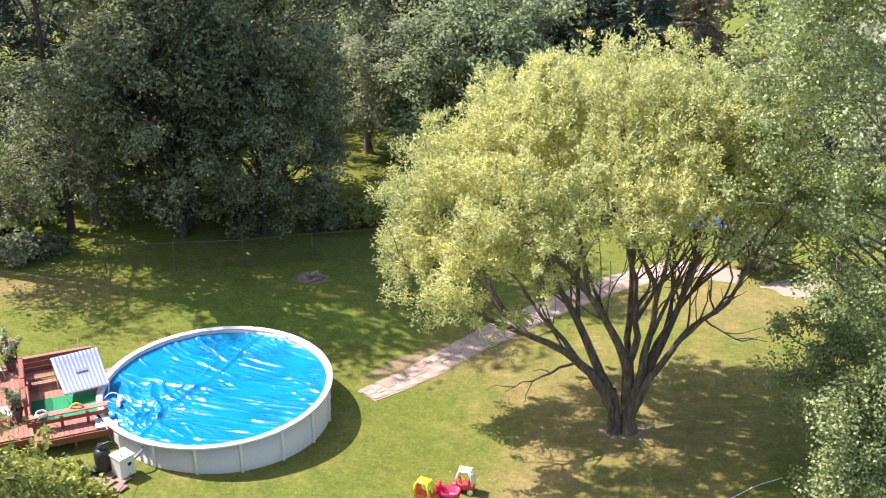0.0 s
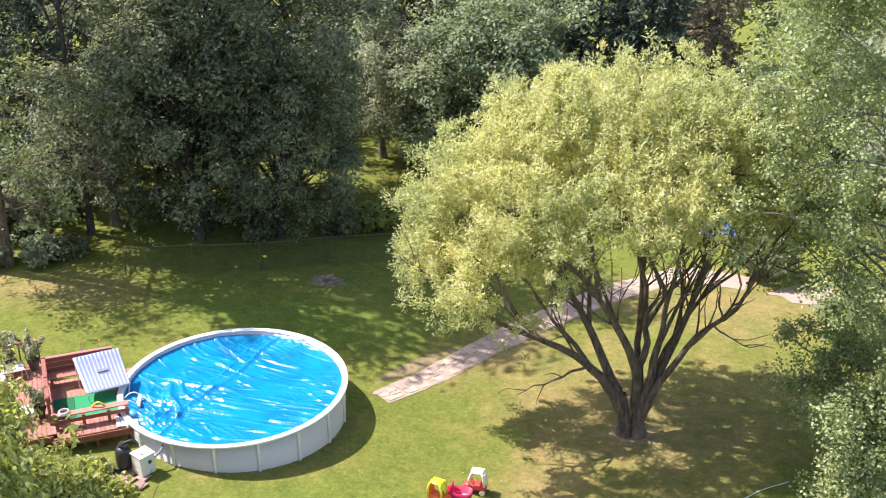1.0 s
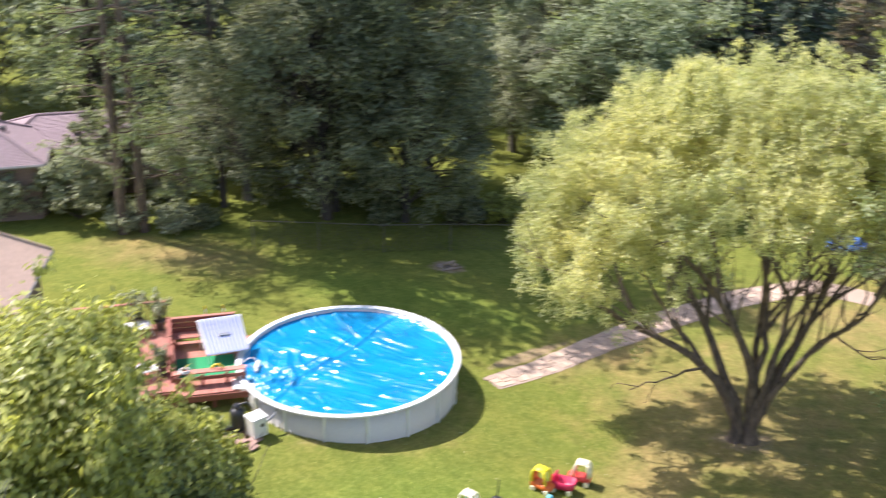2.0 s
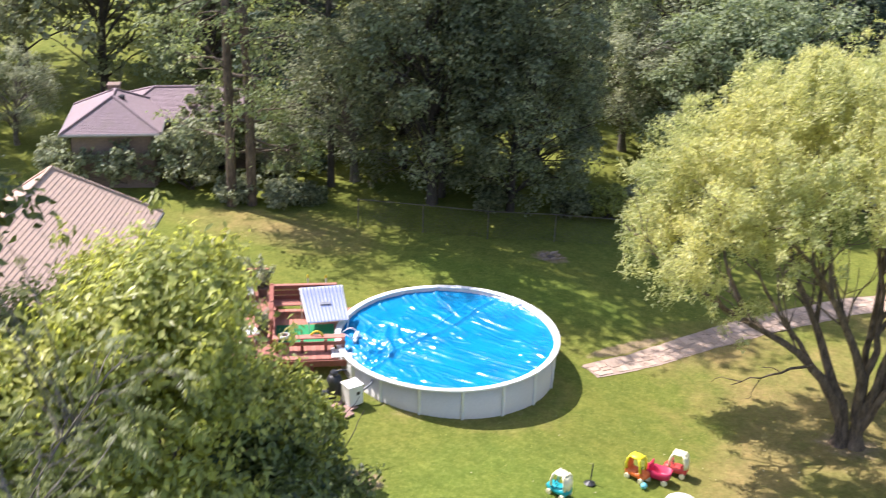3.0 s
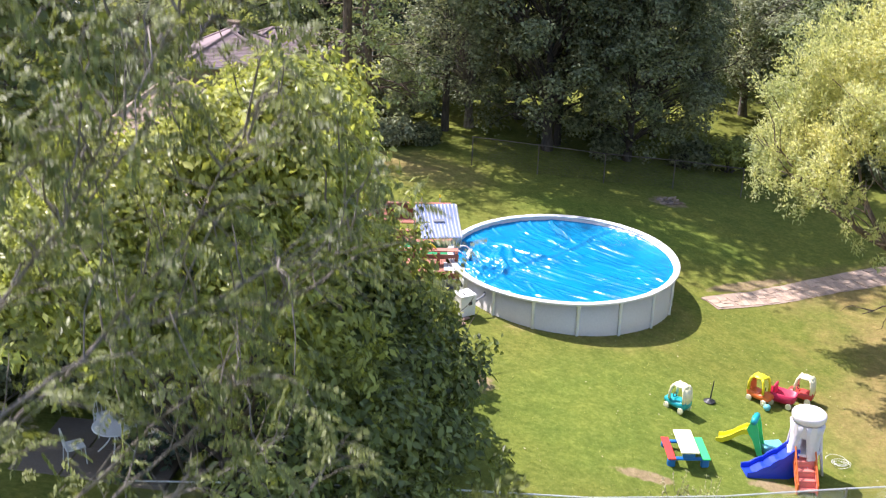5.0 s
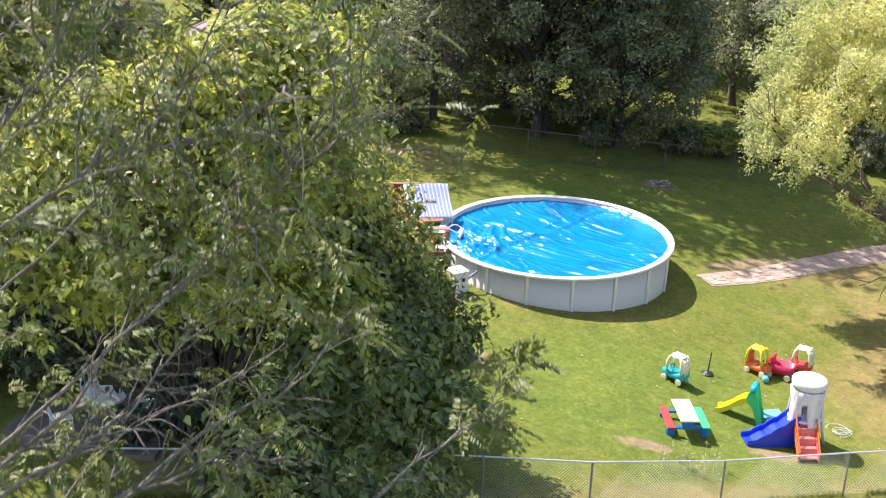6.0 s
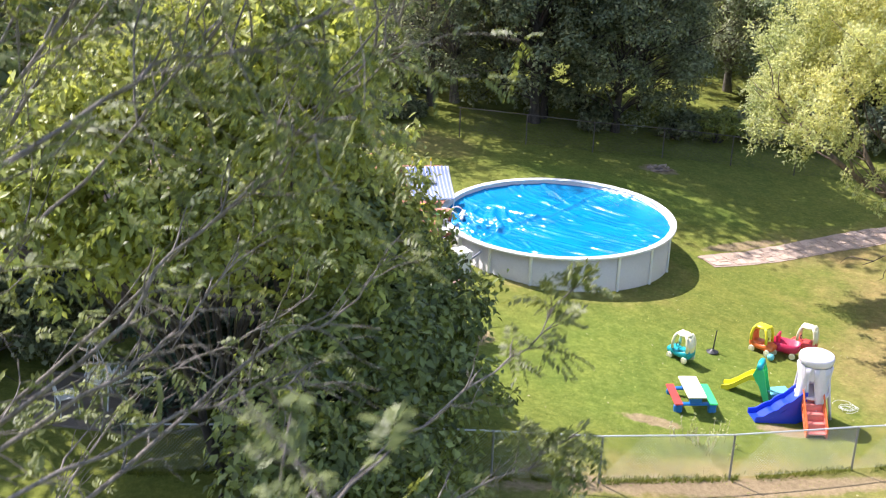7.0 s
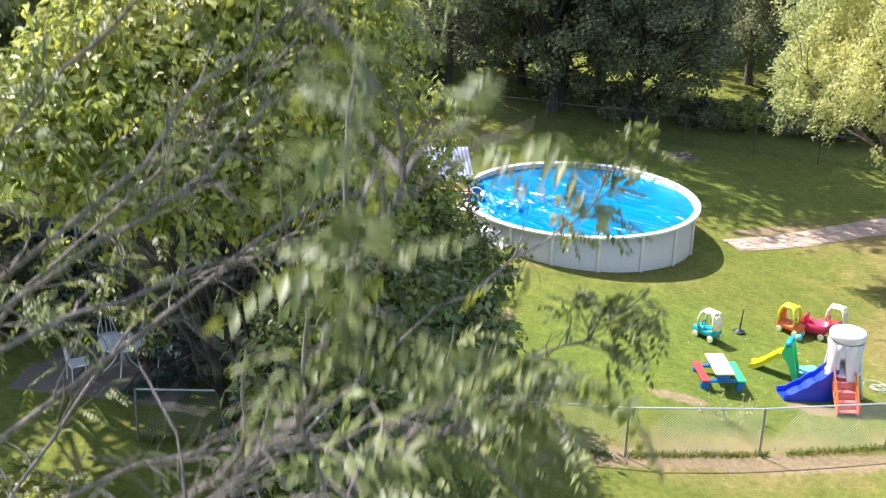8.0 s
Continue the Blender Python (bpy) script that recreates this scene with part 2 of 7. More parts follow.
def tube_np(pts, radii, sides=6):
    """Vertices and quads of a tapering tube along points."""
    pts = np.asarray(pts, float)
    n = len(pts)
    tang = np.gradient(pts, axis=0)
    tang /= np.linalg.norm(tang, axis=1)[:, None] + 1e-9
    ref = np.array([0.31, 0.17, 0.93]) if abs(tang[0][2]) < 0.9 else np.array([1.0, 0.1, 0.0])
    a = np.cross(tang, ref)
    a /= np.linalg.norm(a, axis=1)[:, None] + 1e-9
    b = np.cross(tang, a)
    th = np.linspace(0, 2 * np.pi, sides, endpoint=False)
    v = pts[:, None, :] + np.asarray(radii)[:, None, None] * (np.cos(th)[None, :, None] * a[:, None, :] + np.sin(th)[None, :, None] * b[:, None, :])
    i, j = np.meshgrid(np.arange(n - 1), np.arange(sides), indexing="ij")
    k = (j + 1) % sides
    f = np.stack([i * sides + j, i * sides + k, (i + 1) * sides + k, (i + 1) * sides + j], -1).reshape(-1, 4)
    return v.reshape(-1, 3), f


def join_np(pieces):
    vs, fs, n = [], [], 0
    for v, f in pieces:
        vs.append(v)
        fs.append(f + n)
        n += len(v)
    return np.concatenate(vs), np.concatenate(fs)


def tube(bm, pts, r, sides=8, closed=False):
    v, f = tube_np(pts, r if hasattr(r, "__len__") else [r] * len(pts), sides)
    vs = [bm.verts.new(p) for p in v]
    for q in f:
        bm.faces.new([vs[i] for i in q])
    if not closed:
        bm.faces.new(vs[:sides])
        bm.faces.new(vs[-sides:][::-1])


def arc(p, q, bend, n=10):
    """Points from p to q, bowed by the vector bend."""
    p, q, bend = Vector(p), Vector(q), Vector(bend)
    return [p.lerp(q, i / n) + bend * math.sin(math.pi * i / n) for i in range(n + 1)]


def unit(a):
    return a / (np.linalg.norm(a, axis=1)[:, None] + 1e-9)


def leaves_np(c, d, nrm, length, width, fold=0.18):
    """Folded lozenge leaves: centre, direction, normal, length and width each."""
    d = unit(d)
    s = unit(np.cross(d, nrm))
    up = np.cross(s, d)
    L, Wd = np.asarray(length)[:, None], np.asarray(width)[:, None]
    base, tip = c - d * L * 0.5, c + d * L * 0.5 - up * L * 0.08
    mid = c - d * L * 0.08
    lf, rt = mid - s * Wd * 0.5 + up * Wd * fold, mid + s * Wd * 0.5 + up * Wd * fold
    v = np.stack([base, lf, tip, rt], 1).reshape(-1, 3)
    i = np.arange(len(c))[:, None] * 4
    f = np.concatenate([i + np.array([[0, 2, 1]]), i + np.array([[0, 3, 2]])], 1).reshape(-1, 3)
    return v, f


def ball_np(g, n):
    return unit(g.normal(size=(n, 3)))


def clump_leaves(g, centres, radii, per, length, width, flat=0.75, droop=0.25, hollow=0.5):
    """Leaves in round clumps, denser to the outside."""
    n = len(centres) * per
    k = np.repeat(np.arange(len(centres)), per)
    d = ball_np(g, n)
    r = hollow + (1 - hollow) * g.random(n) ** 0.7
    off = d * (radii[k] * r)[:, None]
    off[:, 2] *= flat
    c = centres[k] + off
    nrm = unit(d * 0.6 + np.array([0, 0, 0.7]) + g.normal(size=(n, 3)) * 0.55)
    way = unit(np.cross(nrm, g.normal(size=(n, 3)))) + d * 0.4 + np.array([0, 0, -droop])
    sz = 0.7 + 0.6 * g.random(n)
    return leaves_np(c, way, nrm, length * sz, width * sz)


def lobe_leaves(g, centres, radii, per, length, width, flat=0.8, droop=0.2, inside=0.18, ragged=0.6):
    """Leaves over the upper shell of rounded boughs, ragged at the edge, with a few inside."""
    n = len(centres) * per
    k = np.repeat(np.arange(len(centres)), per)
    d = ball_np(g, n)
    d[:, 2] = np.where((d[:, 2] < -0.25) & (g.random(n) < 0.7), -d[:, 2], d[:, 2])
    lump = 1 + ragged * np.sin(d[:, 0] * 5.1 + k * 1.7) * np.sin(d[:, 1] * 4.7 + k * 2.3) * np.sin(d[:, 2] * 4.3 + k * 0.9 + 1.0)
    r = (0.74 + 0.26 * g.random(n)) * lump
    r = np.where(g.random(n) < inside, r * g.random(n), r)
    r = np.where(g.random(n) < 0.06, r * 1.22, r)
    off = d * (radii[k] * r)[:, None]
    off[:, 2] *= flat
    nrm = unit(d * 0.75 + np.array([0, 0, 0.55]) + g.normal(size=(n, 3)) * 0.3)
    way = unit(np.cross(nrm, g.normal(size=(n, 3)))) + d * 0.5 + np.array([0, 0, -droop])
    sz = 0.65 + 0.7 * g.random(n)
    return leaves_np(centres[k] + off, way, nrm, length * sz, width * sz)


def wander(g, p, d, length, steps, jitter, lift=0.0):
    """A crooked branch: its points from p along d."""
    p, d = np.array(p, float), np.array(d, float)
    out = [p.copy()]
    for _ in range(steps):
        d = d / np.linalg.norm(d) + g.normal(size=3) * jitter + np.array([0, 0, lift])
        p = p + d / np.linalg.norm(d) * length / steps
        out.append(p.copy())
    return np.array(out)


def branching(g, p, d, length, radius, depth, spread=0.6, kids=3, jitter=0.12, lift=0.02, shrink=0.62, sides=7):
    """Tubes and tips of a limb that forks again and again."""
    pts = wander(g, p, d, length, 6, jitter, lift)
    tubes = [tube_np(pts, np.linspace(radius, radius * 0.5, len(pts)), max(4, sides))]
    if depth == 0:
        return tubes, [pts[-1]]
    tips = []
    for i in range(kids):
        at = pts[-1] if i == 0 else pts[int(g.integers(2, len(pts)))]
        way = unit((pts[-1] - pts[-2])[None])[0] + g.normal(size=3) * spread * (0.5 if i == 0 else 1.0)
        tb, tp = branching(g, at, way, length * shrink * g.uniform(0.8, 1.2), radius * 0.52, depth - 1, spread, kids, jitter, lift, shrink, sides - 1)
        tubes += tb
        tips += tp
    return tubes, tips


def tree_of(name, x, y, z, wood, leaf, bark, foliage, label, category="tree", group="", crown_label=""):
    """A tree from its wood tubes and its leaf arrays, given round its own foot."""
    t = thing(name, x, y, z + ground_height(x, y) if name != "weed" else z, label, category, group)
    for nm, (v, f), m, sm in (("trunk", wood, bark, True), ("crown", leaf, foliage, False)):
        ob = new(nm, mesh_np(nm, v, f, m, sm))
        ob.parent = t
    return t


def broadleaf(seed, height, radius, low, clumps, per, leaf, clump_r, top=1.0, fork=0.3, trunk_r=0.22, lean=(0, 0), limbs=6, lumpy=0.35):
    """Wood and leaves of a broad-leaved tree: low is the crown's underside; the crown is uneven, with gaps."""
    g = rng_of(seed)
    axis = wander(g, (0, 0, -0.15), (lean[0], lean[1], 1), height * 0.82, 9, 0.05, 0.02)
    tubes = [tube_np(axis, trunk_r * np.linspace(1.15, 0.25, len(axis)) + np.array([trunk_r * 0.35] + [0] * (len(axis) - 1)), 9)]
    tips = []
    for i in range(limbs):
        h = fork + (0.9 - fork) * i / limbs
        p = axis[int(h * (len(axis) - 1))]
        th = g.uniform(0, 6.28)
        tb, tp = branching(g, p, (math.cos(th), math.sin(th), 0.55), radius * 0.62, trunk_r * 0.38 * (1.1 - 0.5 * h), 2, 0.55, 3)
        tubes += tb
        tips += tp
    mid, half = (low + height) / 2, (height - low) / 2
    d = ball_np(g, clumps)
    d[:, 2] = np.where((d[:, 2] < -0.45) & (g.random(clumps) < 0.5), -d[:, 2], d[:, 2])
    reach = 0.62 + 0.32 * g.random(clumps) ** 0.6
    bulge = np.array([1 + lumpy * noise.noise(Vector((q[0] * 1.7 + seed, q[1] * 1.7, q[2] * 1.7))) for q in d])
    full = np.sqrt(1 - np.abs(d[:, 2]) ** 3) / np.hypot(d[:, 0], d[:, 1])
    d[:, :2] *= full[:, None]
    c = d * (reach * bulge)[:, None] * np.array([radius, radius, half * top]) + np.array([axis[5][0], axis[5][1], mid])
    c = c[c[:, 2] > low * 0.8]
    # a thin limb runs out to each bough
    for q in c[::2]:
        p = axis[int(np.clip(q[2] / height * 0.75, 0.15, 0.9) * (len(axis) - 1))]
        bow = np.linspace(0, 1, 6)[:, None]
        tubes.append(tube_np(p + (q - p) * bow + np.array([0, 0, 0.5]) * np.sin(3.14 * bow) + g.normal(size=(6, 3)) * 0.06, np.linspace(trunk_r * 0.26, 0.015, 6), 5))
    lv = lobe_leaves(g, c, clump_r * (0.65 + 0.7 * g.random(len(c))), per, leaf, leaf * 0.6)
    return join_np(tubes), lv


# ---- the ground: one sheet to the horizon, fine near the yard ----
FALL_X = (-60, -30, -14, -8.6, -5.4, -3.65, -2.6, -0.5, 2, 8, 20, 60)
FALL_Z = (1.1, 1.0, 0.72, 0.42, 0.17, 0.05, -0.15, -0.46, -0.62, -0.72, -0.78, -0.8)


def ground_height(x, y):
    """The yard falls from the deck's side to the willow's."""
    fall = sum(float(np.interp(x + e, FALL_X, FALL_Z)) for e in (-0.8, 0.0, 0.8)) / 3
    return fall + 0.012 * noise.noise(Vector((x * 0.35, y * 0.35, 2.0))) - 0.004


def settle(ob, dx=0.0, dy=0.0):
    """Moves a thing built on level ground over the lawn and sets it on the slope."""
    x, y = ob.location.x + dx, ob.location.y + dy
    ob.location = (x, y, ob.location.z + ground_height(x, y))
    return ob


def build_ground():
    near_x = [-60 + 0.75 * i for i in range(161)]
    near_y = [-12 + 0.75 * i for i in range(150)]
    xs = [-2500, -900, -300, -120] + near_x + [120, 300, 900, 2500]
    ys = [-2500, -900, -300, -60] + near_y + [160, 320, 900, 2500]
    v = np.array([(x, y, ground_height(x, y)) for y in ys for x in xs])
    nx = len(xs)
    i, j = np.meshgrid(np.arange(len(ys) - 1), np.arange(nx - 1), indexing="ij")
    f = np.stack([i * nx + j, i * nx + j + 1, (i + 1) * nx + j + 1, (i + 1) * nx + j], -1).reshape(-1, 4)
    ob = new("ground", mesh_np("ground", v, f, LAWN, True))
    tagged(ob, "mown green lawn with dry straw-coloured patches", "ground", kind="structure")


build_ground()


# ---- pool ----
PX, PY, PR, PZ = -7.25, 33.11, 3.66, 1.27


def build_pool():
    pool = thing("swimming_pool", PX, PY, 0, "round above-ground pool with pale grey steel wall and white top rail", "pool")
    bm = bmesh.new()
    n = 170
    ring = []
    for k in range(n):
        a = 2 * math.pi * k / n
        ripple = 0.006 * math.cos(a * 85)
        ring.append([bm.verts.new((PX + (PR - 0.14 + s * 0.03 + ripple) * math.cos(a), PY + (PR - 0.14 + s * 0.03 + ripple) * math.sin(a), z)) for s, z in ((1, -0.06), (1, PZ - 0.04), (-1, PZ - 0.04), (-1, -0.06))])
    for k in range(n):
        a, b = ring[k], ring[(k + 1) % n]
        for i in range(3):
            bm.faces.new((a[i], b[i], b[i + 1], a[i + 1]))
    part("wall", bm, POOL_WALL, pool, "pale grey steel wall", True)
    count = 17
    for k in range(count):
        a0 = radians(-69.8) + 2 * math.pi * k / count
        a1 = a0 + 2 * math.pi / count
        bm = bmesh.new()
        prof = [(-0.165, -0.03), (-0.175, 0.0), (-0.15, 0.016), (0.0, 0.02), (0.02, 0.006), (0.02, -0.045), (0.0, -0.05)]
        rows = []
        for i in range(7):
            a = a0 + 0.012 + (a1 - a0 - 0.024) * i / 6
            rows.append([bm.verts.new((PX + (PR + r) * math.cos(a), PY + (PR + r) * math.sin(a), PZ + z)) for r, z in prof])
        for p, q in zip(rows, rows[1:]):
            for i in range(len(prof) - 1):
                bm.faces.new((p[i], q[i], q[i + 1], p[i + 1]))
        bm.faces.new(rows[0])
        bm.faces.new(rows[-1][::-1])
        part("top_rail", bm, POOL_WHITE, pool)
        m = pose(PX, PY, 0, 0, 0, math.degrees(a0))
        bm = bmesh.new()
        box(bm, m @ pose(PR - 0.08, 0, -0.05), 0.06, 0.10, PZ + 0.0, 0.02)
        part("upright", bm, POOL_WHITE, pool)
        bm = bmesh.new()
        box(bm, m @ pose(PR - 0.085, 0, PZ - 0.055), 0.22, 0.12, 0.068, 0.025, 2)
        part("rail_cap", bm, POOL_WHITE, pool)


def ridge(v, sharp):
    return max(0.0, 1 - abs(v) * sharp)


def loose_folds():
    """Long slack folds of the cover: middle, direction, half length, height and half width."""
    g = random.Random(27)
    out = []
    for k in range(20):
        x, y = g.uniform(-1.4, 2.8), g.uniform(-2.7, 1.6)
        a = radians(g.uniform(-27, -13))
        w = g.uniform(0.045, 0.065)
        out.append((x, y, math.cos(a), math.sin(a), g.uniform(0.3, 0.75), w * g.uniform(0.34, 0.55), w))
    out.append((-0.5, -1.35, math.cos(radians(-14)), math.sin(radians(-14)), 0.75, 0.07, 0.13))
    return out


FOLDS = loose_folds()


def cover_height(x, y):
    """Folds of the floating cover: long creases, short puckers and a crumpled edge."""
    d = 0.02 * noise.noise(Vector((x * 0.6, y * 0.6, 0.0)))
    # creases fan out from the crumpled corner, turning with distance
    ang = radians(-24 - 5 * y)
    u, w = x * math.cos(ang) + y * math.sin(ang), -x * math.sin(ang) + y * math.cos(ang)
    for k, (fu, fw, h, off) in enumerate(((0.30, 1.4, 0.05, 0.0), (0.5, 2.6, 0.036, 0.0), (0.8, 4.2, 0.018, 0.05))):
        p = noise.noise(Vector((u * fu * 0.6 + 3 * k, w * fw, 1.0 + 5 * k)))
        d += 1.5 * h * ridge(p, 10.0) ** 1.1 * max(0.0, noise.noise(Vector((u * fu * 1.5 + 7, w * fw * 0.7, 4.0 + k))) + 0.14 + off) * 2.0
    # the long fold from the crumpled corner to the far rim
    line = (x * -0.893 + y * 0.449) - 0.56 + 0.10 * math.sin(y * 1.7) + 0.05 * noise.noise(Vector((x * 2, y * 2, 8)))
    d += (0.055 * math.exp(-(line / 0.06) ** 2) - 0.03 * math.exp(-((line + 0.17) / 0.09) ** 2) + 0.04 * math.exp(-((line - 0.42) / 0.05) ** 2)) * (0.7 + 0.5 * noise.noise(Vector((x, y, 2))))
    line2 = (x * -0.80 + y * 0.60) - 0.1 + 0.12 * math.sin(y * 1.2 + 1)
    d += 0.03 * math.exp(-(line2 / 0.06) ** 2) * max(0, noise.noise(Vector((x * 0.9, y * 0.9, 11))) + 0.3)
    # short puckers across the long creases
    ang3 = radians(-33)
    u3, w3 = x * math.cos(ang3) + y * math.sin(ang3), -x * math.sin(ang3) + y * math.cos(ang3)
    patch = max(0.0, noise.noise(Vector((x * 0.55 + 4, y * 0.55, 15))) + 0.25)
    d += 0.034 * patch * ridge(noise.noise(Vector((u3 * 0.8, w3 * 3.0, 17.0))), 5.0) + 0.016 * patch * ridge(noise.noise(Vector((u3 * 2.4, w3 * 5.0, 19.0))), 4.0)
    # crumpled part by the deck
    q = math.exp(-(((x + 2.2) / 1.05) ** 2 + ((y + 1.15) / 1.5) ** 2))
    a2 = radians(-50) + 0.5 * noise.noise(Vector((x * 0.8, y * 0.8, 21)))
    u2, w2 = x * math.cos(a2) + y * math.sin(a2), -x * math.sin(a2) + y * math.cos(a2)
    d += q * (0.14 * ridge(noise.noise(Vector((u2 * 0.5, w2 * 1.5, 6.0))), 4.0) + 0.055 * ridge(noise.noise(Vector((u2 * 1.7, w2 * 3.6, 2.0))), 4.5) + 0.012 * ridge(noise.noise(Vector((u2 * 4.0, w2 * 7.0, 9.0))), 3.5))
    for fx, fy, ca, sa, half, high, wide in FOLDS:
        u4, w4 = (x - fx) * ca + (y - fy) * sa, (y - fy) * ca - (x - fx) * sa
        if abs(u4) < 2 * half and abs(w4) < 3 * wide:
            w4 += 0.02 * math.sin(u4 * 4 + fx * 7)
            d += high * math.exp(-(u4 / half) ** 4 - (w4 / wide) ** 2)
    return d


def cover_mat():
    m, t, p = nodes_of("pool_cover")
    n = noise_of(t, 0.9, 4)
    c = ramp(t, n, [(0.3, (0.0, 0.165, 0.40)), (0.7, (0.0, 0.265, 0.52))])
    t.links.new(c, p.inputs["Base Color"])
    p.inputs["Roughness"].default_value = 0.27
    p.inputs["Specular IOR Level"].default_value = 0.55
    bumped(t, p, noise_of(t, 5.0, 4, 0.6), 0.06, 0.03)
    return m


def build_cover():
    n, rad = 230, PR - 0.2
    xs = np.linspace(-rad, rad, n)
    v, idx = [], -np.ones((n, n), int)
    for i, x in enumerate(xs):
        for j, y in enumerate(xs):
            r = math.hypot(x, y)
            if r < rad + 0.04:
                k = min(1.0, rad / max(r, 1e-6))
                edge = max(0.0, (r - rad + 0.25) / 0.25)
                idx[i, j] = len(v)
                v.append((PX + x * k, PY + y * k, PZ - 0.2 + cover_height(x, y) * (1 - 0.6 * min(1, edge)) + 0.05 * edge ** 2))
    f = [(idx[i, j], idx[i + 1, j], idx[i + 1, j + 1], idx[i, j + 1]) for i in range(n - 1) for j in range(n - 1) if min(idx[i, j], idx[i + 1, j], idx[i + 1, j + 1], idx[i, j + 1]) >= 0]
    film = cover_mat()
    cover = thing("pool_cover", PX, PY, PZ - 0.2, "bright blue wrinkled plastic solar cover floating on the pool", "cover")
    under(new("sheet", mesh_np("sheet", v, f, film, True)), cover)
    bm = bmesh.new()
    ring = [2 * math.pi * k / 96 for k in range(97)]
    tube(bm, [(PX + (rad + 0.008) * math.cos(a), PY + (rad + 0.008) * math.sin(a), PZ - 0.142 + 0.4 * cover_height(rad * math.cos(a), rad * math.sin(a))) for a in ring], 0.013, 6)
    part("hem", bm, film, cover, "turned-up blue edge of the cover", True)


build_pool()
build_cover()


# ---- flagstone path ----
def path_point(s):
    """Centre line of the path, by metres from its near end."""
    pts = [(-2.62, 34.39), (-1.07, 36.01), (0.86, 38.28), (2.88, 40.33), (6.4, 43.15), (9.51, 44.82), (13.66, 43.11)]
    for (ax, ay), (bx, by) in zip(pts, pts[1:]):
        d = math.hypot(bx - ax, by - ay)
        if s <= d or (bx, by) == pts[-1]:
            ux, uy = (bx - ax) / d, (by - ay) / d
            return ax + ux * s, ay + uy * s, ux, uy
        s -= d


def path_half(s):
    """Half the path's width: narrow at the pool, wider by the willow."""
    return min(0.60, 0.34 + 0.038 * s)


def build_path():
    g = random.Random(5)
    path = tagged(new("path"), "flagstone garden path of irregular buff stones across the lawn", "path", kind="structure")
    bm = bmesh.new()
    prev = None
    for i in range(56):
        x, y, ux, uy = path_point(i * 0.34)
        w = path_half(i * 0.32) + 0.03 + 0.05 * g.random()
        pair = [bm.verts.new((x + uy * w * k, y - ux * w * k, ground_height(x + uy * w * k, y - ux * w * k) + 0.016)) for k in (-1, 1)]
        if prev:
            bm.faces.new((prev[0], prev[1], pair[1], pair[0]))
        prev = pair
    part("sand_bed", bm, SAND, path, "dusty sand between the stones")
    s = 0.22
    while s < 16.5:
        hw = path_half(s)
        n = g.choice((2, 2, 3)) if hw < 0.45 else g.choice((2, 3, 3, 4))
        cuts = [-hw] + [(-hw + 2 * hw * k / n) + g.uniform(-0.1, 0.1) for k in range(1, n)] + [hw]
        step = g.uniform(0.24, 0.42)
        skew = g.uniform(-0.35, 0.35)
        for a, b in zip(cuts, cuts[1:]):
            x, y, ux, uy = path_point(max(0.2, s + g.uniform(-0.11, 0.11)))
            mid, half, ln = (a + b) / 2, (b - a) / 2 - 0.008, step / 2 - 0.005
            rim = []
            for c, e in ((-1, -1), (-0.1, -1.08), (1, -1), (1.06, 0.1), (1, 1), (0, 1.06), (-1, 1), (-1.05, 0)):
                c, e = c * g.uniform(0.84, 1.0) * half + mid, e * g.uniform(0.84, 1.0) * ln
                e += skew * c
                rim.append((x + uy * c + ux * e, y - ux * c + uy * e))
            bm = bmesh.new()
            cx, cy = sum(p[0] for p in rim) / 8, sum(p[1] for p in rim) / 8
            h = g.uniform(0.03, 0.045)
            low = [bm.verts.new((px, py, ground_height(px, py) - 0.03)) for px, py in rim]
            mid_v = [bm.verts.new((px, py, ground_height(px, py) + h - 0.01)) for px, py in rim]
            top = [bm.verts.new((cx + (px - cx) * 0.93, cy + (py - cy) * 0.93, ground_height(px, py) + h)) for px, py in rim]
            for lo, hi in ((low, mid_v), (mid_v, top)):
                for k in range(8):
                    bm.faces.new((lo[k], lo[(k + 1) % 8], hi[(k + 1) % 8], hi[k]))
            bm.faces.new(top)
            part("stone", bm, FLAGSTONE, path)
        s += step


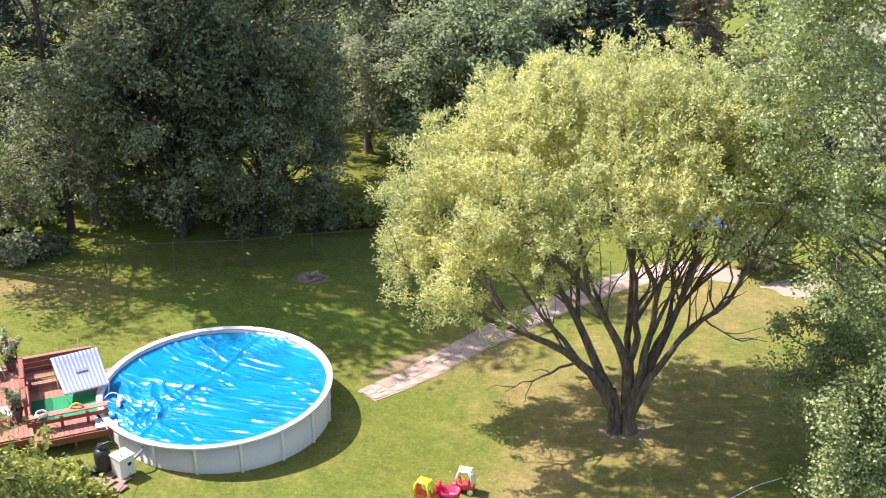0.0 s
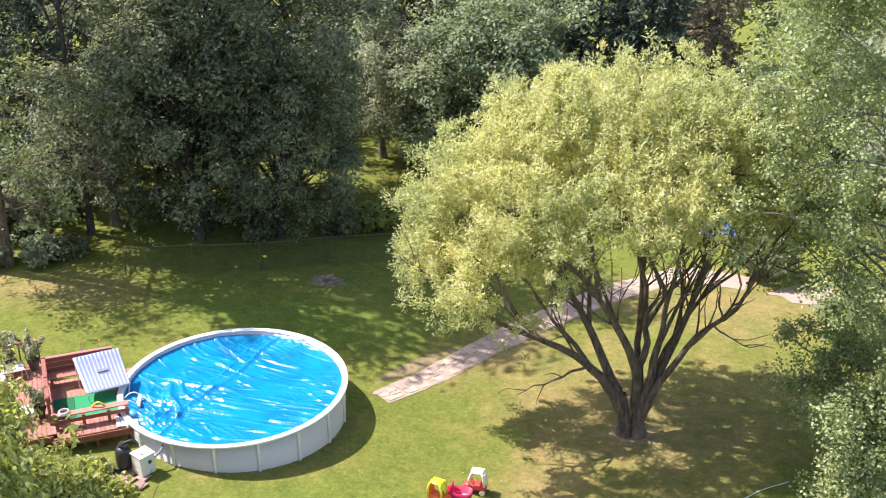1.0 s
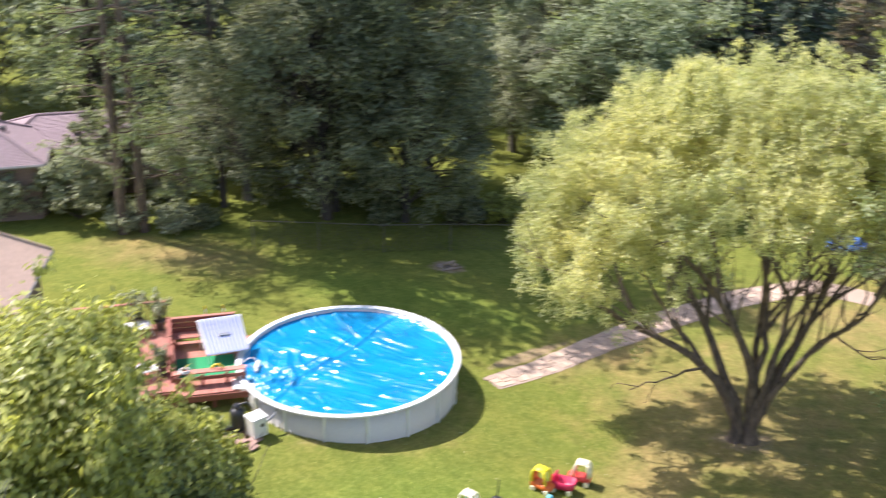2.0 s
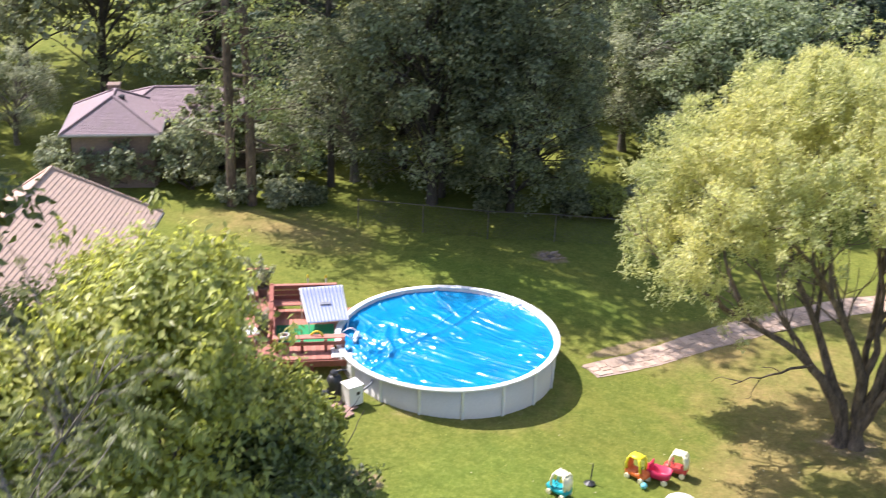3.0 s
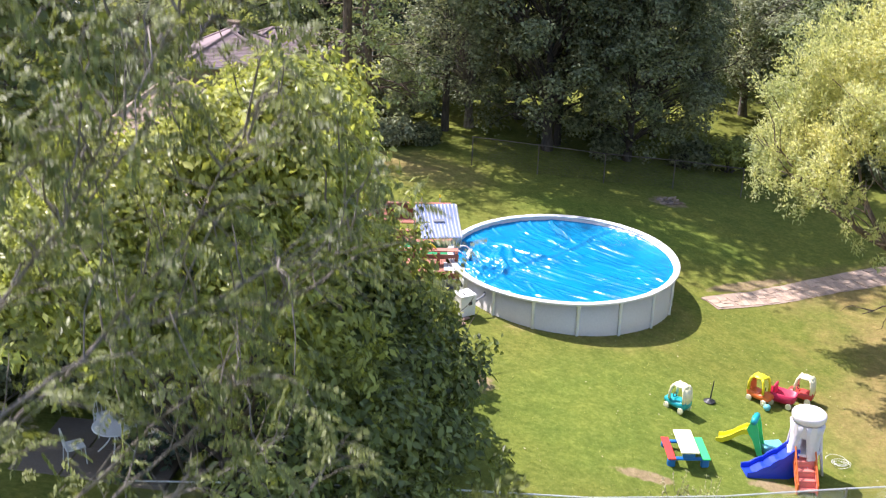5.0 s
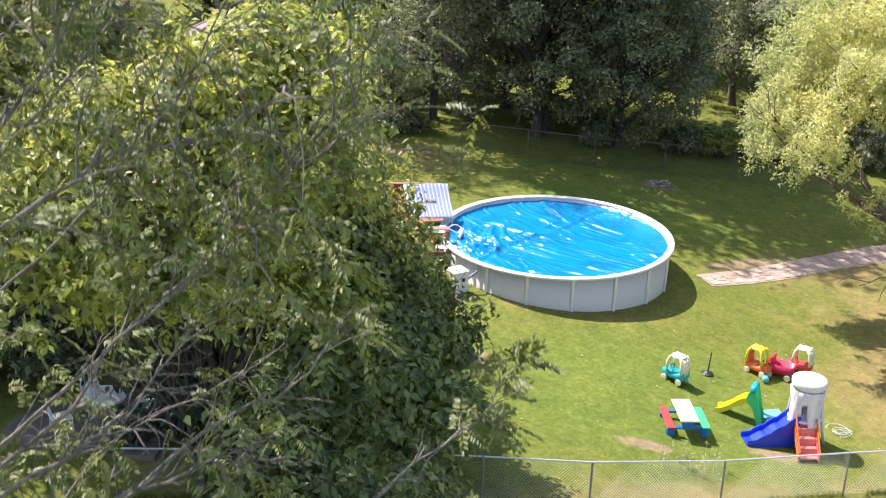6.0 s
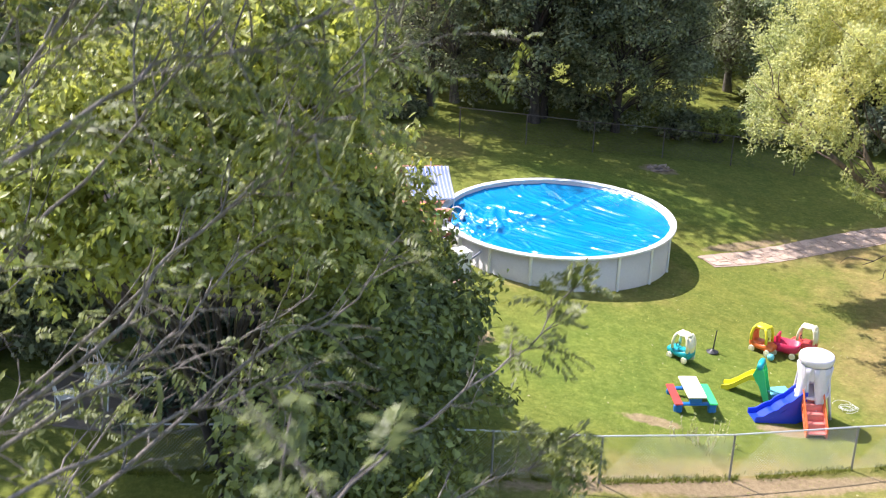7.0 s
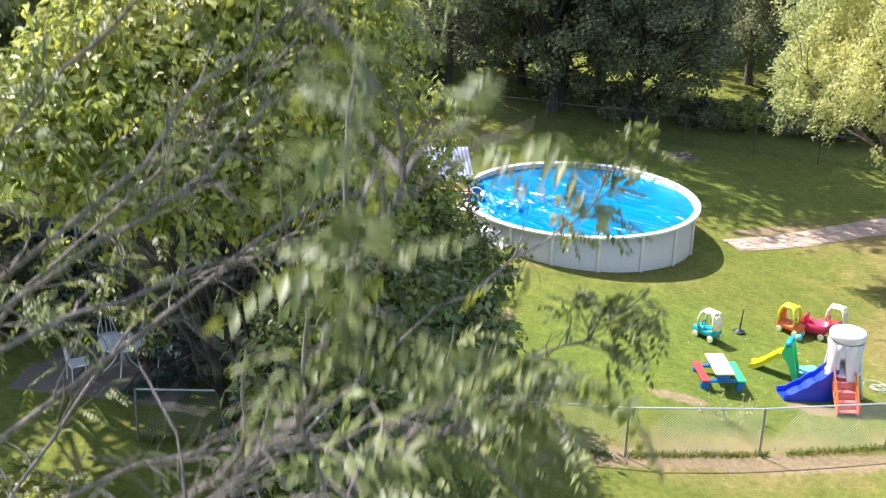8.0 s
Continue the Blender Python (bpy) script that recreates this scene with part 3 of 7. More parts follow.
# ---- chain-link fences ----
def fence(points, height, label, metal, posts_every=2.9):
    f = thing("chain_link_fence", points[0][0], points[0][1], ground_height(*points[0]), label, "fence")
    wires = []
    stops = []
    for (ax, ay), (bx, by) in zip(points, points[1:]):
        n = max(1, round(math.hypot(bx - ax, by - ay) / posts_every))
        stops += [(ax + (bx - ax) * k / n, ay + (by - ay) * k / n) for k in range(n)]
    points = stops + [points[-1]]
    for (ax, ay), (bx, by) in zip(points, points[1:]):
        d = math.hypot(bx - ax, by - ay)
        ux, uy = (bx - ax) / d, (by - ay) / d
        bm = bmesh.new()
        za, zb = ground_height(ax, ay), ground_height(bx, by)
        tube(bm, [(ax, ay, za + height), (bx, by, zb + height)], 0.019, 8)
        part("top_rail", bm, metal, f, "steel rail")
        bm = bmesh.new()
        lathe(bm, [(0.024, -0.1), (0.024, height - 0.02), (0.03, height - 0.015), (0.026, height + 0.02), (0.004, height + 0.03)], Matrix.Translation((ax + uy * 0.03, ay - ux * 0.03, za)), 8, True)
        part("post", bm, POST_GREY if metal is STEEL else DARK_STEEL, f)
        step = 0.075
        for k in range(int(d / step)):
            s = k * step
            for sg in (1, -1):
                e = s + sg * height * 0.9
                lo, hi = (s, 0.03), (e, height)
                if e < 0:
                    hi = (0, 0.03 + (height - 0.03) * s / (s - e))
                if e > d:
                    hi = (d, 0.03 + (height - 0.03) * (d - s) / (e - s))
                off = 0.004 * sg
                slope = (zb - za) / d
                wires.append(tube_np([(ax + ux * q - uy * off, ay + uy * q + ux * off, za + slope * q + z) for q, z in (lo, hi)], [0.0019, 0.0019], 3))
    v, fc = join_np(wires)
    ob = new("wire_mesh", mesh_np("wire_mesh", v, fc, metal))
    under(ob, f)


# ---- the deck beside the pool ----
DECK = pose(-10.2, 30.85, 0, 0, 0, 19.6)
DZ = 1.13


def put(name, rows, material, parent, label="", bevel=0.008):
    """Boxes given in the deck's own measure, as one part."""
    return part(name, boxes(*rows, bevel=bevel, m=DECK), material, parent, label)


def build_deck():
    deck = thing("deck", -10.2, 30.85, 0, "red-stained wooden pool deck with built-in bench and railings", "deck")
    # boards run away from the lawn; those by the pool stop at its rail
    k = 0
    u = -6.3
    while u < 0.9:
        start, stop = (0.0, 3.55) if u > -2.15 else (0.35, 5.0)
        spans = [(start, stop)]
        du = u + 0.07 - 3.54
        if abs(du) < 3.74:
            h = math.sqrt(3.74 ** 2 - du ** 2)
            spans = [(start, min(stop, 1.14 - h)), (max(start, 1.14 + h), stop)]
        for a, b in spans:
            if b - a > 0.12:
                put("plank", [(u + 0.07, (a + b) / 2, DZ - 0.04, 0.134, b - a, 0.038)], RED_DECK, deck, bevel=0.005)
        u += 0.142
    put("fascia", [(-0.75, -0.03, DZ - 0.26, 2.9, 0.045, 0.215)], DARK_RED, deck)
    put("fascia", [(-4.25, 0.31, DZ - 0.26, 4.2, 0.045, 0.215)], DARK_RED, deck)
    put("beam", [(-2.7, 2.4, DZ - 0.2, 7.0, 0.09, 0.15)], DARK_RED, deck)
    for a, b in ((-2.1, 0.1), (-0.9, 0.1), (0.2, 0.1), (-6.2, 0.45), (-4.2, 0.45), (-6.2, 4.9), (-4.2, 4.9), (-2.1, 3.45), (-0.2, 3.45), (-2.1, 2.4), (-4.2, 2.4)):
        put("post", [(a, b, -0.1, 0.1, 0.1, DZ + 0.06)], DARK_RED, deck)
    # bench with a high back on the far edge
    put("bench_back", [(-1.05, 3.5, DZ + 0.38, 2.1, 0.045, 0.17), (-1.05, 3.5, DZ + 0.57, 2.1, 0.045, 0.17), (-1.05, 3.5, DZ + 0.76, 2.1, 0.045, 0.14)], DARK_RED, deck)
    put("bench_seat", [(-1.05, 3.07, DZ + 0.40, 2.1, 0.2, 0.04), (-1.05, 3.3, DZ + 0.40, 2.1, 0.22, 0.04)], RED_DECK, deck)
    put("bench_top", [(-1.05, 3.5, DZ + 0.91, 2.15, 0.14, 0.04)], RED_DECK, deck)
    for a in (-2.0, -1.05, -0.1):
        put("bench_leg", [(a, 3.22, DZ, 0.09, 0.32, 0.4)], DARK_RED, deck)
    # partition between the two parts of the deck
    for i, z in enumerate((0.16, 0.42, 0.68)):
        put("partition_board", [(-2.16, 2.2, DZ + z, 0.045, 2.6, 0.19)], DARK_RED, deck)
    put("partition_cap", [(-2.16, 2.2, DZ + 0.93, 0.14, 2.7, 0.04)], DARK_RED, deck)
    for b in (0.92, 2.2, 3.48):
        put("partition_post", [(-2.16, b, DZ, 0.1, 0.1, 1.0)], DARK_RED, deck)
    # low rail by the lawn: broad cap on short posts
    put("rail_cap", [(-0.98, 0.62, DZ + 0.44, 2.3, 0.26, 0.04)], RED_DECK, deck)
    put("rail_board", [(-0.98, 0.42, DZ + 0.26, 2.3, 0.04, 0.13)], DARK_RED, deck)
    for a in (-2.0, -1.2, -0.45, 0.1):
        put("rail_post", [(a, 0.5, DZ, 0.1, 0.16, 0.44)], DARK_RED, deck)
    # far railing of the wider part
    put("hand_rail", [(-4.3, 4.95, DZ + 0.86, 4.1, 0.12, 0.04)], RED_DECK, deck)
    for i in range(14):
        put("baluster", [(-6.2 + 0.3 * i, 4.95, DZ, 0.05, 0.05, 0.87)], DARK_RED, deck)
    # white bridge boards to the pool's rail
    for i in range(5):
        put("bridge_board", [(-0.22 + 0.13 * i, 0.33 - 0.05 * i, DZ + 0.012, 0.12, 0.62 - 0.07 * i, 0.03)], WHITE_PAINT, deck)
    # grass mat
    mat = new("grass_mat")
    mat.matrix_basis = DECK @ pose(-1.1, 1.6, DZ)
    tagged(mat, "green artificial grass mat lying on the deck", "mat")
    bpy.context.view_layer.update()
    put("turf", [(-1.08, 1.66, DZ + 0.004, 1.9, 1.34, 0.018)], TURF, mat)
    put("turf_fold", [(-1.72, 1.66, DZ + 0.024, 0.62, 1.28, 0.018)], TURF_DARK, mat)


def build_sunshade():
    s = thing("sunshade", -11.5, 33.0, DZ, "white and blue striped quilted sunshade tilted on a white frame", "sunshade")
    tl, tr, br, bl = (Vector(p) for p in ((-12.36, 33.15, 2.22), (-11.04, 33.81, 2.21), (-10.47, 32.75, 1.5), (-11.72, 32.12, 1.5)))
    up = (tr - tl).cross(bl - tl).normalized()
    up = up if up.z > 0 else -up
    n = 12
    bm, nb = 0, 14
    for k in range(n):
        bm = bmesh.new()
        rows = []
        for j in range(nb + 1):
            w = j / nb
            sag = -0.05 * math.sin(math.pi * w)
            row = []
            for q, hgt in ((0.03, 0.0), (0.25, 0.032), (0.5, 0.045), (0.75, 0.032), (0.97, 0.0), (0.5, -0.03)):
                a = (k + q) / n
                p = tl.lerp(tr, a).lerp(bl.lerp(br, a), w)
                row.append(bm.verts.new(p + up * (hgt * (0.5 + 0.5 * math.sin(math.pi * min(1, max(0, w * 8))) if 0.06 < w < 0.94 else 0.4) + sag)))
            rows.append(row)
        for p, q in zip(rows, rows[1:]):
            for i in range(6):
                bm.faces.new((p[i], p[(i + 1) % 6], q[(i + 1) % 6], q[i]))
        bm.faces.new(rows[0])
        bm.faces.new(rows[-1][::-1])
        part("stripe", bm, WHITE_CLOTH, s, "", True)
        if k < n - 1:
            bm = bmesh.new()
            a = (k + 1) / n
            p0, p1 = tl.lerp(tr, a), bl.lerp(br, a)
            side = (tr - tl).normalized() * 0.034
            pts = []
            for j in range(nb + 1):
                w = j / nb
                c = p0.lerp(p1, w) + up * (0.030 - 0.05 * math.sin(math.pi * w))
                pts.append([bm.verts.new(c + side * e + up * h) for e, h in ((-1, 0), (1, 0), (1, 0.008), (-1, 0.008))])
            for p, q in zip(pts, pts[1:]):
                for i in range(4):
                    bm.faces.new((p[i], p[(i + 1) % 4], q[(i + 1) % 4], q[i]))
            bm.faces.new(pts[0])
            bm.faces.new(pts[-1][::-1])
            part("blue_stripe", bm, BLUE_CLOTH, s, "pale blue stripe")
    c = (tl + tr + br + bl) / 4
    ux, uy = (tr - tl).normalized(), (bl - tl).normalized()
    bm = bmesh.new()
    m = Matrix((ux, uy, -ux.cross(uy) if ux.cross(uy).z < 0 else ux.cross(uy))).transposed().to_4x4()
    m.translation = c + up * 0.0
    box(bm, m @ pose(0.02, -0.03, -0.008), 0.36, 0.10, 0.03, 0.006)
    part("handle_patch", bm, GREY_CLOTH, s, "grey printed patch")
    for a, b in ((tl, 0.1), (tr, 0.1), (br, 0.0), (bl, 0.0)):
        bm = bmesh.new()
        foot = Vector((a.x + (c.x - a.x) * 0.12, a.y + (c.y - a.y) * 0.12, DZ))
        tube(bm, [foot, a.lerp(c, 0.05)], 0.018, 8)
        part("leg", bm, WHITE_PAINT, s)


def pole(x, y, h, name="stake_pole"):
    p = thing(name, x, y, DZ, "slim white pole with a yellow tip on the deck's edge", "pole", "poles behind the sunshade")
    bm = bmesh.new()
    tube(bm, [(x, y, 0), (x + 0.01, y, h - 0.12)], 0.022, 8)
    part("shaft", bm, WHITE_PAINT, p)
    bm = bmesh.new()
    lathe(bm, [(0.03, h - 0.13), (0.034, h - 0.05), (0.01, h)], Matrix.Translation((x + 0.01, y, 0)), 8, True)
    part("tip", bm, YELLOW, p, "yellow tip")


def pump_set():
    f = thing("sand_filter", -10.25, 30.35, 0, "black plastic sand filter tank beside the pool", "filter")
    bm = bmesh.new()
    lathe(bm, [(0.1, 0.06), (0.22, 0.1), (0.24, 0.25), (0.24, 0.62), (0.2, 0.76), (0.1, 0.82)], Matrix.Translation((-10.25, 30.35, 0)), 20, True)
    part("tank", bm, BLACK, f, "", True)
    bm = bmesh.new()
    lathe(bm, [(0.12, 0.8), (0.13, 0.9), (0.08, 0.96)], Matrix.Translation((-10.25, 30.35, 0)), 14, True)
    tube(bm, arc((-10.25, 30.35, 0.9), (-9.85, 30.6, 0.7), (0.1, 0, 0.15), 6), 0.03, 8)
    part("valve", bm, BLACK, f)
    bm = bmesh.new()
    box(bm, pose(-10.5, 30.2, 0.0, 0, 0, 20), 0.5, 0.26, 0.1, 0.02)
    tube(bm, [(-10.62, 30.12, 0.22), (-10.32, 30.24, 0.22)], [0.11, 0.1], 12)
    part("motor", bm, BLACK, f)
    settle(f, 0.26, -0.84)
    c = thing("equipment_cabinet", -9.62, 30.15, 0, "white plastic pool equipment box standing on brick pavers", "cabinet", rz=-42)
    m = pose(-9.62, 30.15, 0.05, 0, 0, -42)
    bm = bmesh.new()
    box(bm, m, 0.5, 0.5, 0.62, 0.03, 2)
    part("body", bm, WHITE_PAINT, c)
    bm = bmesh.new()
    box(bm, m @ pose(0, 0, 0.625), 0.54, 0.54, 0.05, 0.02, 2)
    part("lid", bm, WHITE_PAINT, c)
    bm = bmesh.new()
    box(bm, m @ pose(0.252, 0.06, 0.36), 0.01, 0.12, 0.11, 0.004)
    box(bm, m @ pose(0.1, -0.08, 0.676), 0.16, 0.035, 0.006)
    part("gauge", bm, BLACK, c, "dark gauge window")
    pav = tagged(new("paver_pad"), "pinkish concrete pavers under the filter and cabinet", "pavement", kind="structure")
    for i in range(6):
        bm = bmesh.new()
        box(bm, pose(-10.45 + 0.42 * (i // 2), 30.42 - 0.26 * (i // 2) - 0.4 * (i % 2), 0.0, 0, 0, -32), 0.36, 0.35, 0.05, 0.012)
        part("paver", bm, PAVER, pav)
    settle(c, 0.24, -0.77)
    settle(pav, 0.25, -0.8)
    pav.location.z = ground_height(-9.7, 29.4)
    pipe = thing("return_pipe", -9.6, 30.6, 0, "grey plastic pipe running to the pool wall", "pipe")
    bm = bmesh.new()
    tube(bm, arc((-9.15, 29.5, 0.85), (-9.05, 30.2, 0.95), (0.2, -0.05, 0.12), 8), 0.035, 8)
    part("hose", bm, GREY_PLASTIC, pipe, "", True)
    sk = thing("pool_skimmer", -9.75, 30.85, 0, "white pool skimmer box hanging on the pool wall", "skimmer")
    bm = bmesh.new()
    box(bm, pose(-9.72, 30.62, 0.72, 0, 0, 42), 0.3, 0.32, 0.42, 0.04, 2)
    part("housing", bm, WHITE_PAINT, sk)
    bm = bmesh.new()
    lathe(bm, [(0.13, 1.14), (0.13, 1.165), (0.02, 1.17)], Matrix.Translation((-9.72, 30.62, 0)), 16, True)
    part("lid", bm, WHITE_PAINT, sk)


def ladder():
    l = thing("pool_ladder", -10.55, 31.75, PZ, "white curved pool ladder handrails at the deck's edge", "ladder")
    for s in (0.0, 0.5):
        bm = bmesh.new()
        p = Vector((-10.72 + 0.1 * s, 31.9 + s, DZ))
        q = p + Vector((0.72, 0.05, -0.1))
        tube(bm, arc(p, q, (0, 0, 0.3), 14), 0.02, 8)
        part("handrail", bm, WHITE_PAINT, l, "", True)
    for z in (0.0, 0.14):
        bm = bmesh.new()
        box(bm, pose(-10.1, 32.2, PZ - 0.14 + z, 0, 0, 5), 0.12, 0.5, 0.03, 0.01)
        part("tread", bm, WHITE_PAINT, l)


def lounge(x, y, rz, label):
    """A folding lounge chair: tube frame with a slatted white seat and back."""
    c = thing("lounge_chair", x, y, DZ, label, "chair", "lounge chairs on the deck", rz)
    m = pose(x, y, DZ, 0, 0, rz)
    for s in (-0.3, 0.3):
        bm = bmesh.new()
        tube(bm, [m @ Vector(p) for p in ((-0.75, s, 0.03), (-0.7, s, 0.34), (0.35, s, 0.34), (0.85, s, 0.85))], 0.018, 8)
        part("side_rail", bm, WHITE_PAINT, c)
        for px in (-0.6, 0.3):
            bm = bmesh.new()
            tube(bm, [m @ Vector((px, s, 0.34)), m @ Vector((px + 0.08, s, 0.0))], 0.016, 8)
            part("leg", bm, WHITE_PAINT, c)
    for i in range(8):
        bm = bmesh.new()
        box(bm, m @ pose(-0.62 + 0.135 * i, 0, 0.345), 0.115, 0.6, 0.02, 0.006)
        part("slat", bm, WHITE_CLOTH, c)
    for i in range(5):
        bm = bmesh.new()
        box(bm, m @ pose(0.42 + 0.1 * i, 0, 0.40 + 0.105 * i, 0, -45, 0), 0.12, 0.6, 0.02, 0.006)
        part("back_slat", bm, WHITE_CLOTH, c)
    return c


def potted(x, y, z, h, seed, label):
    p = thing("potted_plant", x, y, z, label, "plant", "pot plants on the deck")
    bm = bmesh.new()
    lathe(bm, [(0.13, z), (0.19, z + 0.3), (0.21, z + 0.3), (0.21, z + 0.36), (0.17, z + 0.36), (0.16, z + 0.3)], Matrix.Translation((x, y, 0)), 14, True)
    part("pot", bm, BROWN_STONE, p, "dark clay pot")
    g = rng_of(seed)
    tubes, cs = [], []
    for _ in range(7):
        pts = wander(g, (x, y, z + 0.3), (g.normal() * 0.22, g.normal() * 0.22, 1), h * g.uniform(0.6, 1), 6, 0.12)
        tubes.append(tube_np(pts, np.linspace(0.012, 0.005, 7), 4))
        cs += list(pts[2:])
    cs = np.array(cs)
    ob = new("stems", mesh_np("stems", *join_np(tubes), DARK_BARK))
    under(ob, p)
    lv = clump_leaves(g, cs, np.full(len(cs), 0.15), 22, 0.1, 0.06, 1.0, 0.2, 0.1)
    under(new("foliage", mesh_np("foliage", *lv, PALE_LEAF)), p)


def deck_things():
    d = lambda a, b: (DECK @ Vector((a, b, 0)))
    for a, b, rz, lb in ((-3.5, 4.3, 205, "white slatted lounge chair against the deck railing"), (-4.5, 3.3, 195, "white lounge chair heaped with pale cushions"), (-3.3, 1.3, 215, "white slatted lounge chair near the deck's front edge")):
        p = d(a, b)
        lounge(p.x, p.y, rz, lb)
    p = d(-3.75, 3.35)
    cu = thing("cushion", p.x, p.y, DZ + 0.36, "pale crumpled cushion lying on a lounge chair", "cushion")
    bm = bmesh.new()
    bmesh.ops.create_icosphere(bm, subdivisions=3, radius=1.0, matrix=Matrix.Translation((p.x, p.y, DZ + 0.5)) @ Matrix.Diagonal((0.42, 0.33, 0.16, 1)))
    for v in bm.verts:
        v.co += Vector((1, 1, 1)) * 0.07 * noise.noise(v.co * 5)
    part("cover", bm, WHITE_CLOTH, cu, "", True)
    for a, b, h, s in ((-2.5, 4.6, 1.1, 61), (-3.2, 4.75, 1.2, 62), (-2.45, 1.5, 0.95, 63)):
        p = d(a, b)
        potted(p.x, p.y, DZ, h, s, "leafy green plant in a pot on the deck")
    p = d(-1.75, 0.62)
    r = thing("hose_ring", p.x, p.y, DZ + 0.48, "coiled white hose ring on the rail", "hose")
    bm = bmesh.new()
    for k in range(3):
        tube(bm, [(p.x + (0.17 - 0.012 * k) * math.cos(t * 0.45), p.y + (0.17 - 0.012 * k) * math.sin(t * 0.45), DZ + 0.51 + 0.028 * k) for t in range(15)], 0.018, 6)
    part("coil", bm, WHITE_PAINT, r, "", True)
    p = d(-0.72, 0.62)
    t = thing("pool_toy", p.x, p.y, DZ + 0.48, "yellow plastic pool brush lying on the rail", "toy")
    bm = bmesh.new()
    tube(bm, arc((p.x - 0.2, p.y, DZ + 0.5), (p.x + 0.18, p.y + 0.05, DZ + 0.5), (0, 0, 0.14), 8), 0.035, 8)
    part("brush", bm, YELLOW, t, "", True)


# ---- children's toys on the lawn ----
def coupe(x, y, rz, body, roof, label):
    """A ride-in plastic toy car: rounded tub with door opening, four pillars and a domed roof."""
    c = thing("toy_car", x, y, 0, label, "toy car", "ride-in toy cars", rz)
    m = pose(x, y, 0, 0, 0, rz) @ Matrix.Diagonal((0.86, 0.9, 0.9, 1))
    bm = bmesh.new()
    prof = [(-0.40, 0.20, 0.40, 0.17), (-0.36, 0.13, 0.42, 0.20), (-0.15, 0.12, 0.34, 0.21), (0.05, 0.12, 0.31, 0.21), (0.22, 0.12, 0.38, 0.20), (0.38, 0.14, 0.35, 0.17), (0.43, 0.2, 0.30, 0.13)]
    rings = []
    for px, lo, hi, hw in prof:
        ring = []
        for k in range(12):
            a = 2 * math.pi * k / 12
            ca, sa = math.cos(a), math.sin(a)
            ring.append(bm.verts.new(m @ Vector((px, hw * abs(ca) ** 0.6 * (1 if ca > 0 else -1), (lo + hi) / 2 + (hi - lo) / 2 * abs(sa) ** 0.6 * (1 if sa > 0 else -1)))))
        rings.append(ring)
    for a, b in zip(rings, rings[1:]):
        for k in range(12):
            bm.faces.new((a[k], a[(k + 1) % 12], b[(k + 1) % 12], b[k]))
    bm.faces.new(rings[0])
    bm.faces.new(rings[-1][::-1])
    part("tub", bm, body, c, "", True)
    bm = bmesh.new()
    box(bm, m @ pose(-0.1, 0, 0.30), 0.3, 0.32, 0.05, 0.02)
    part("seat", bm, body, c)
    bm = bmesh.new()
    box(bm, m @ pose(-0.27, 0, 0.34, 0, -12), 0.06, 0.34, 0.30, 0.025, 2)
    part("seat_back", bm, body, c, "", True)
    bm = bmesh.new()
    tube(bm, [m @ Vector((0.13 + 0.02 * math.sin(t), 0.085 * math.cos(t), 0.43 + 0.06 * math.sin(t))) for t in [k * 0.6283 for k in range(11)]], 0.012, 6)
    part("steering_wheel", bm, BLACK, c)
    for s in (-1, 1):
        for px, top in ((0.2, 0.10), (-0.34, -0.24)):
            bm = bmesh.new()
            tube(bm, [m @ Vector(p) for p in ((px, s * 0.185, 0.36), (px * 0.98, s * 0.19, 0.58), ((px + top) / 2, s * 0.175, 0.76), (top, s * 0.14, 0.84))], 0.038, 8)
            part("pillar", bm, roof, c, "", True)
    # moulded panel that joins the rear pillars
    bm = bmesh.new()
    rows = []
    for k in range(7):
        y0 = -0.17 + 0.34 * k / 6
        bow = 0.05 * (1 - (y0 / 0.17) ** 2)
        rows.append([bm.verts.new(m @ Vector((px - bow * w, y0 * q, z))) for px, q, z, w in ((-0.37, 1.0, 0.34, 1.0), (-0.36, 1.0, 0.56, 1.0), (-0.28, 0.9, 0.80, 0.6), (-0.25, 0.9, 0.79, 0.6), (-0.33, 0.98, 0.56, 1.0), (-0.34, 0.98, 0.34, 1.0))])
    for a, b in zip(rows, rows[1:]):
        for k in range(6):
            bm.faces.new((a[k], a[(k + 1) % 6], b[(k + 1) % 6], b[k]))
    bm.faces.new(rows[0])
    bm.faces.new(rows[-1][::-1])
    part("rear_panel", bm, roof, c, "", True)
    bm = bmesh.new()
    for v in bmesh.ops.create_uvsphere(bm, u_segments=16, v_segments=8, radius=1.0)["verts"]:
        v.co = m @ Vector((-0.07 + v.co.x * 0.25, v.co.y * 0.2, 0.82 + v.co.z * (0.075 if v.co.z > 0 else 0.02)))
    part("roof", bm, roof, c, "", True)
    for px in (-0.27, 0.27):
        for s in (-1, 1):
            bm = bmesh.new()
            lathe(bm, [(0.02, -0.035), (0.09, -0.035), (0.1, -0.02), (0.1, 0.02), (0.09, 0.035), (0.03, 0.035), (0.03, 0.05)], m @ pose(px, s * 0.2, 0.1, 90 * -s), 16, True)
            part("wheel", bm, CREAM, c)
    return settle(c)


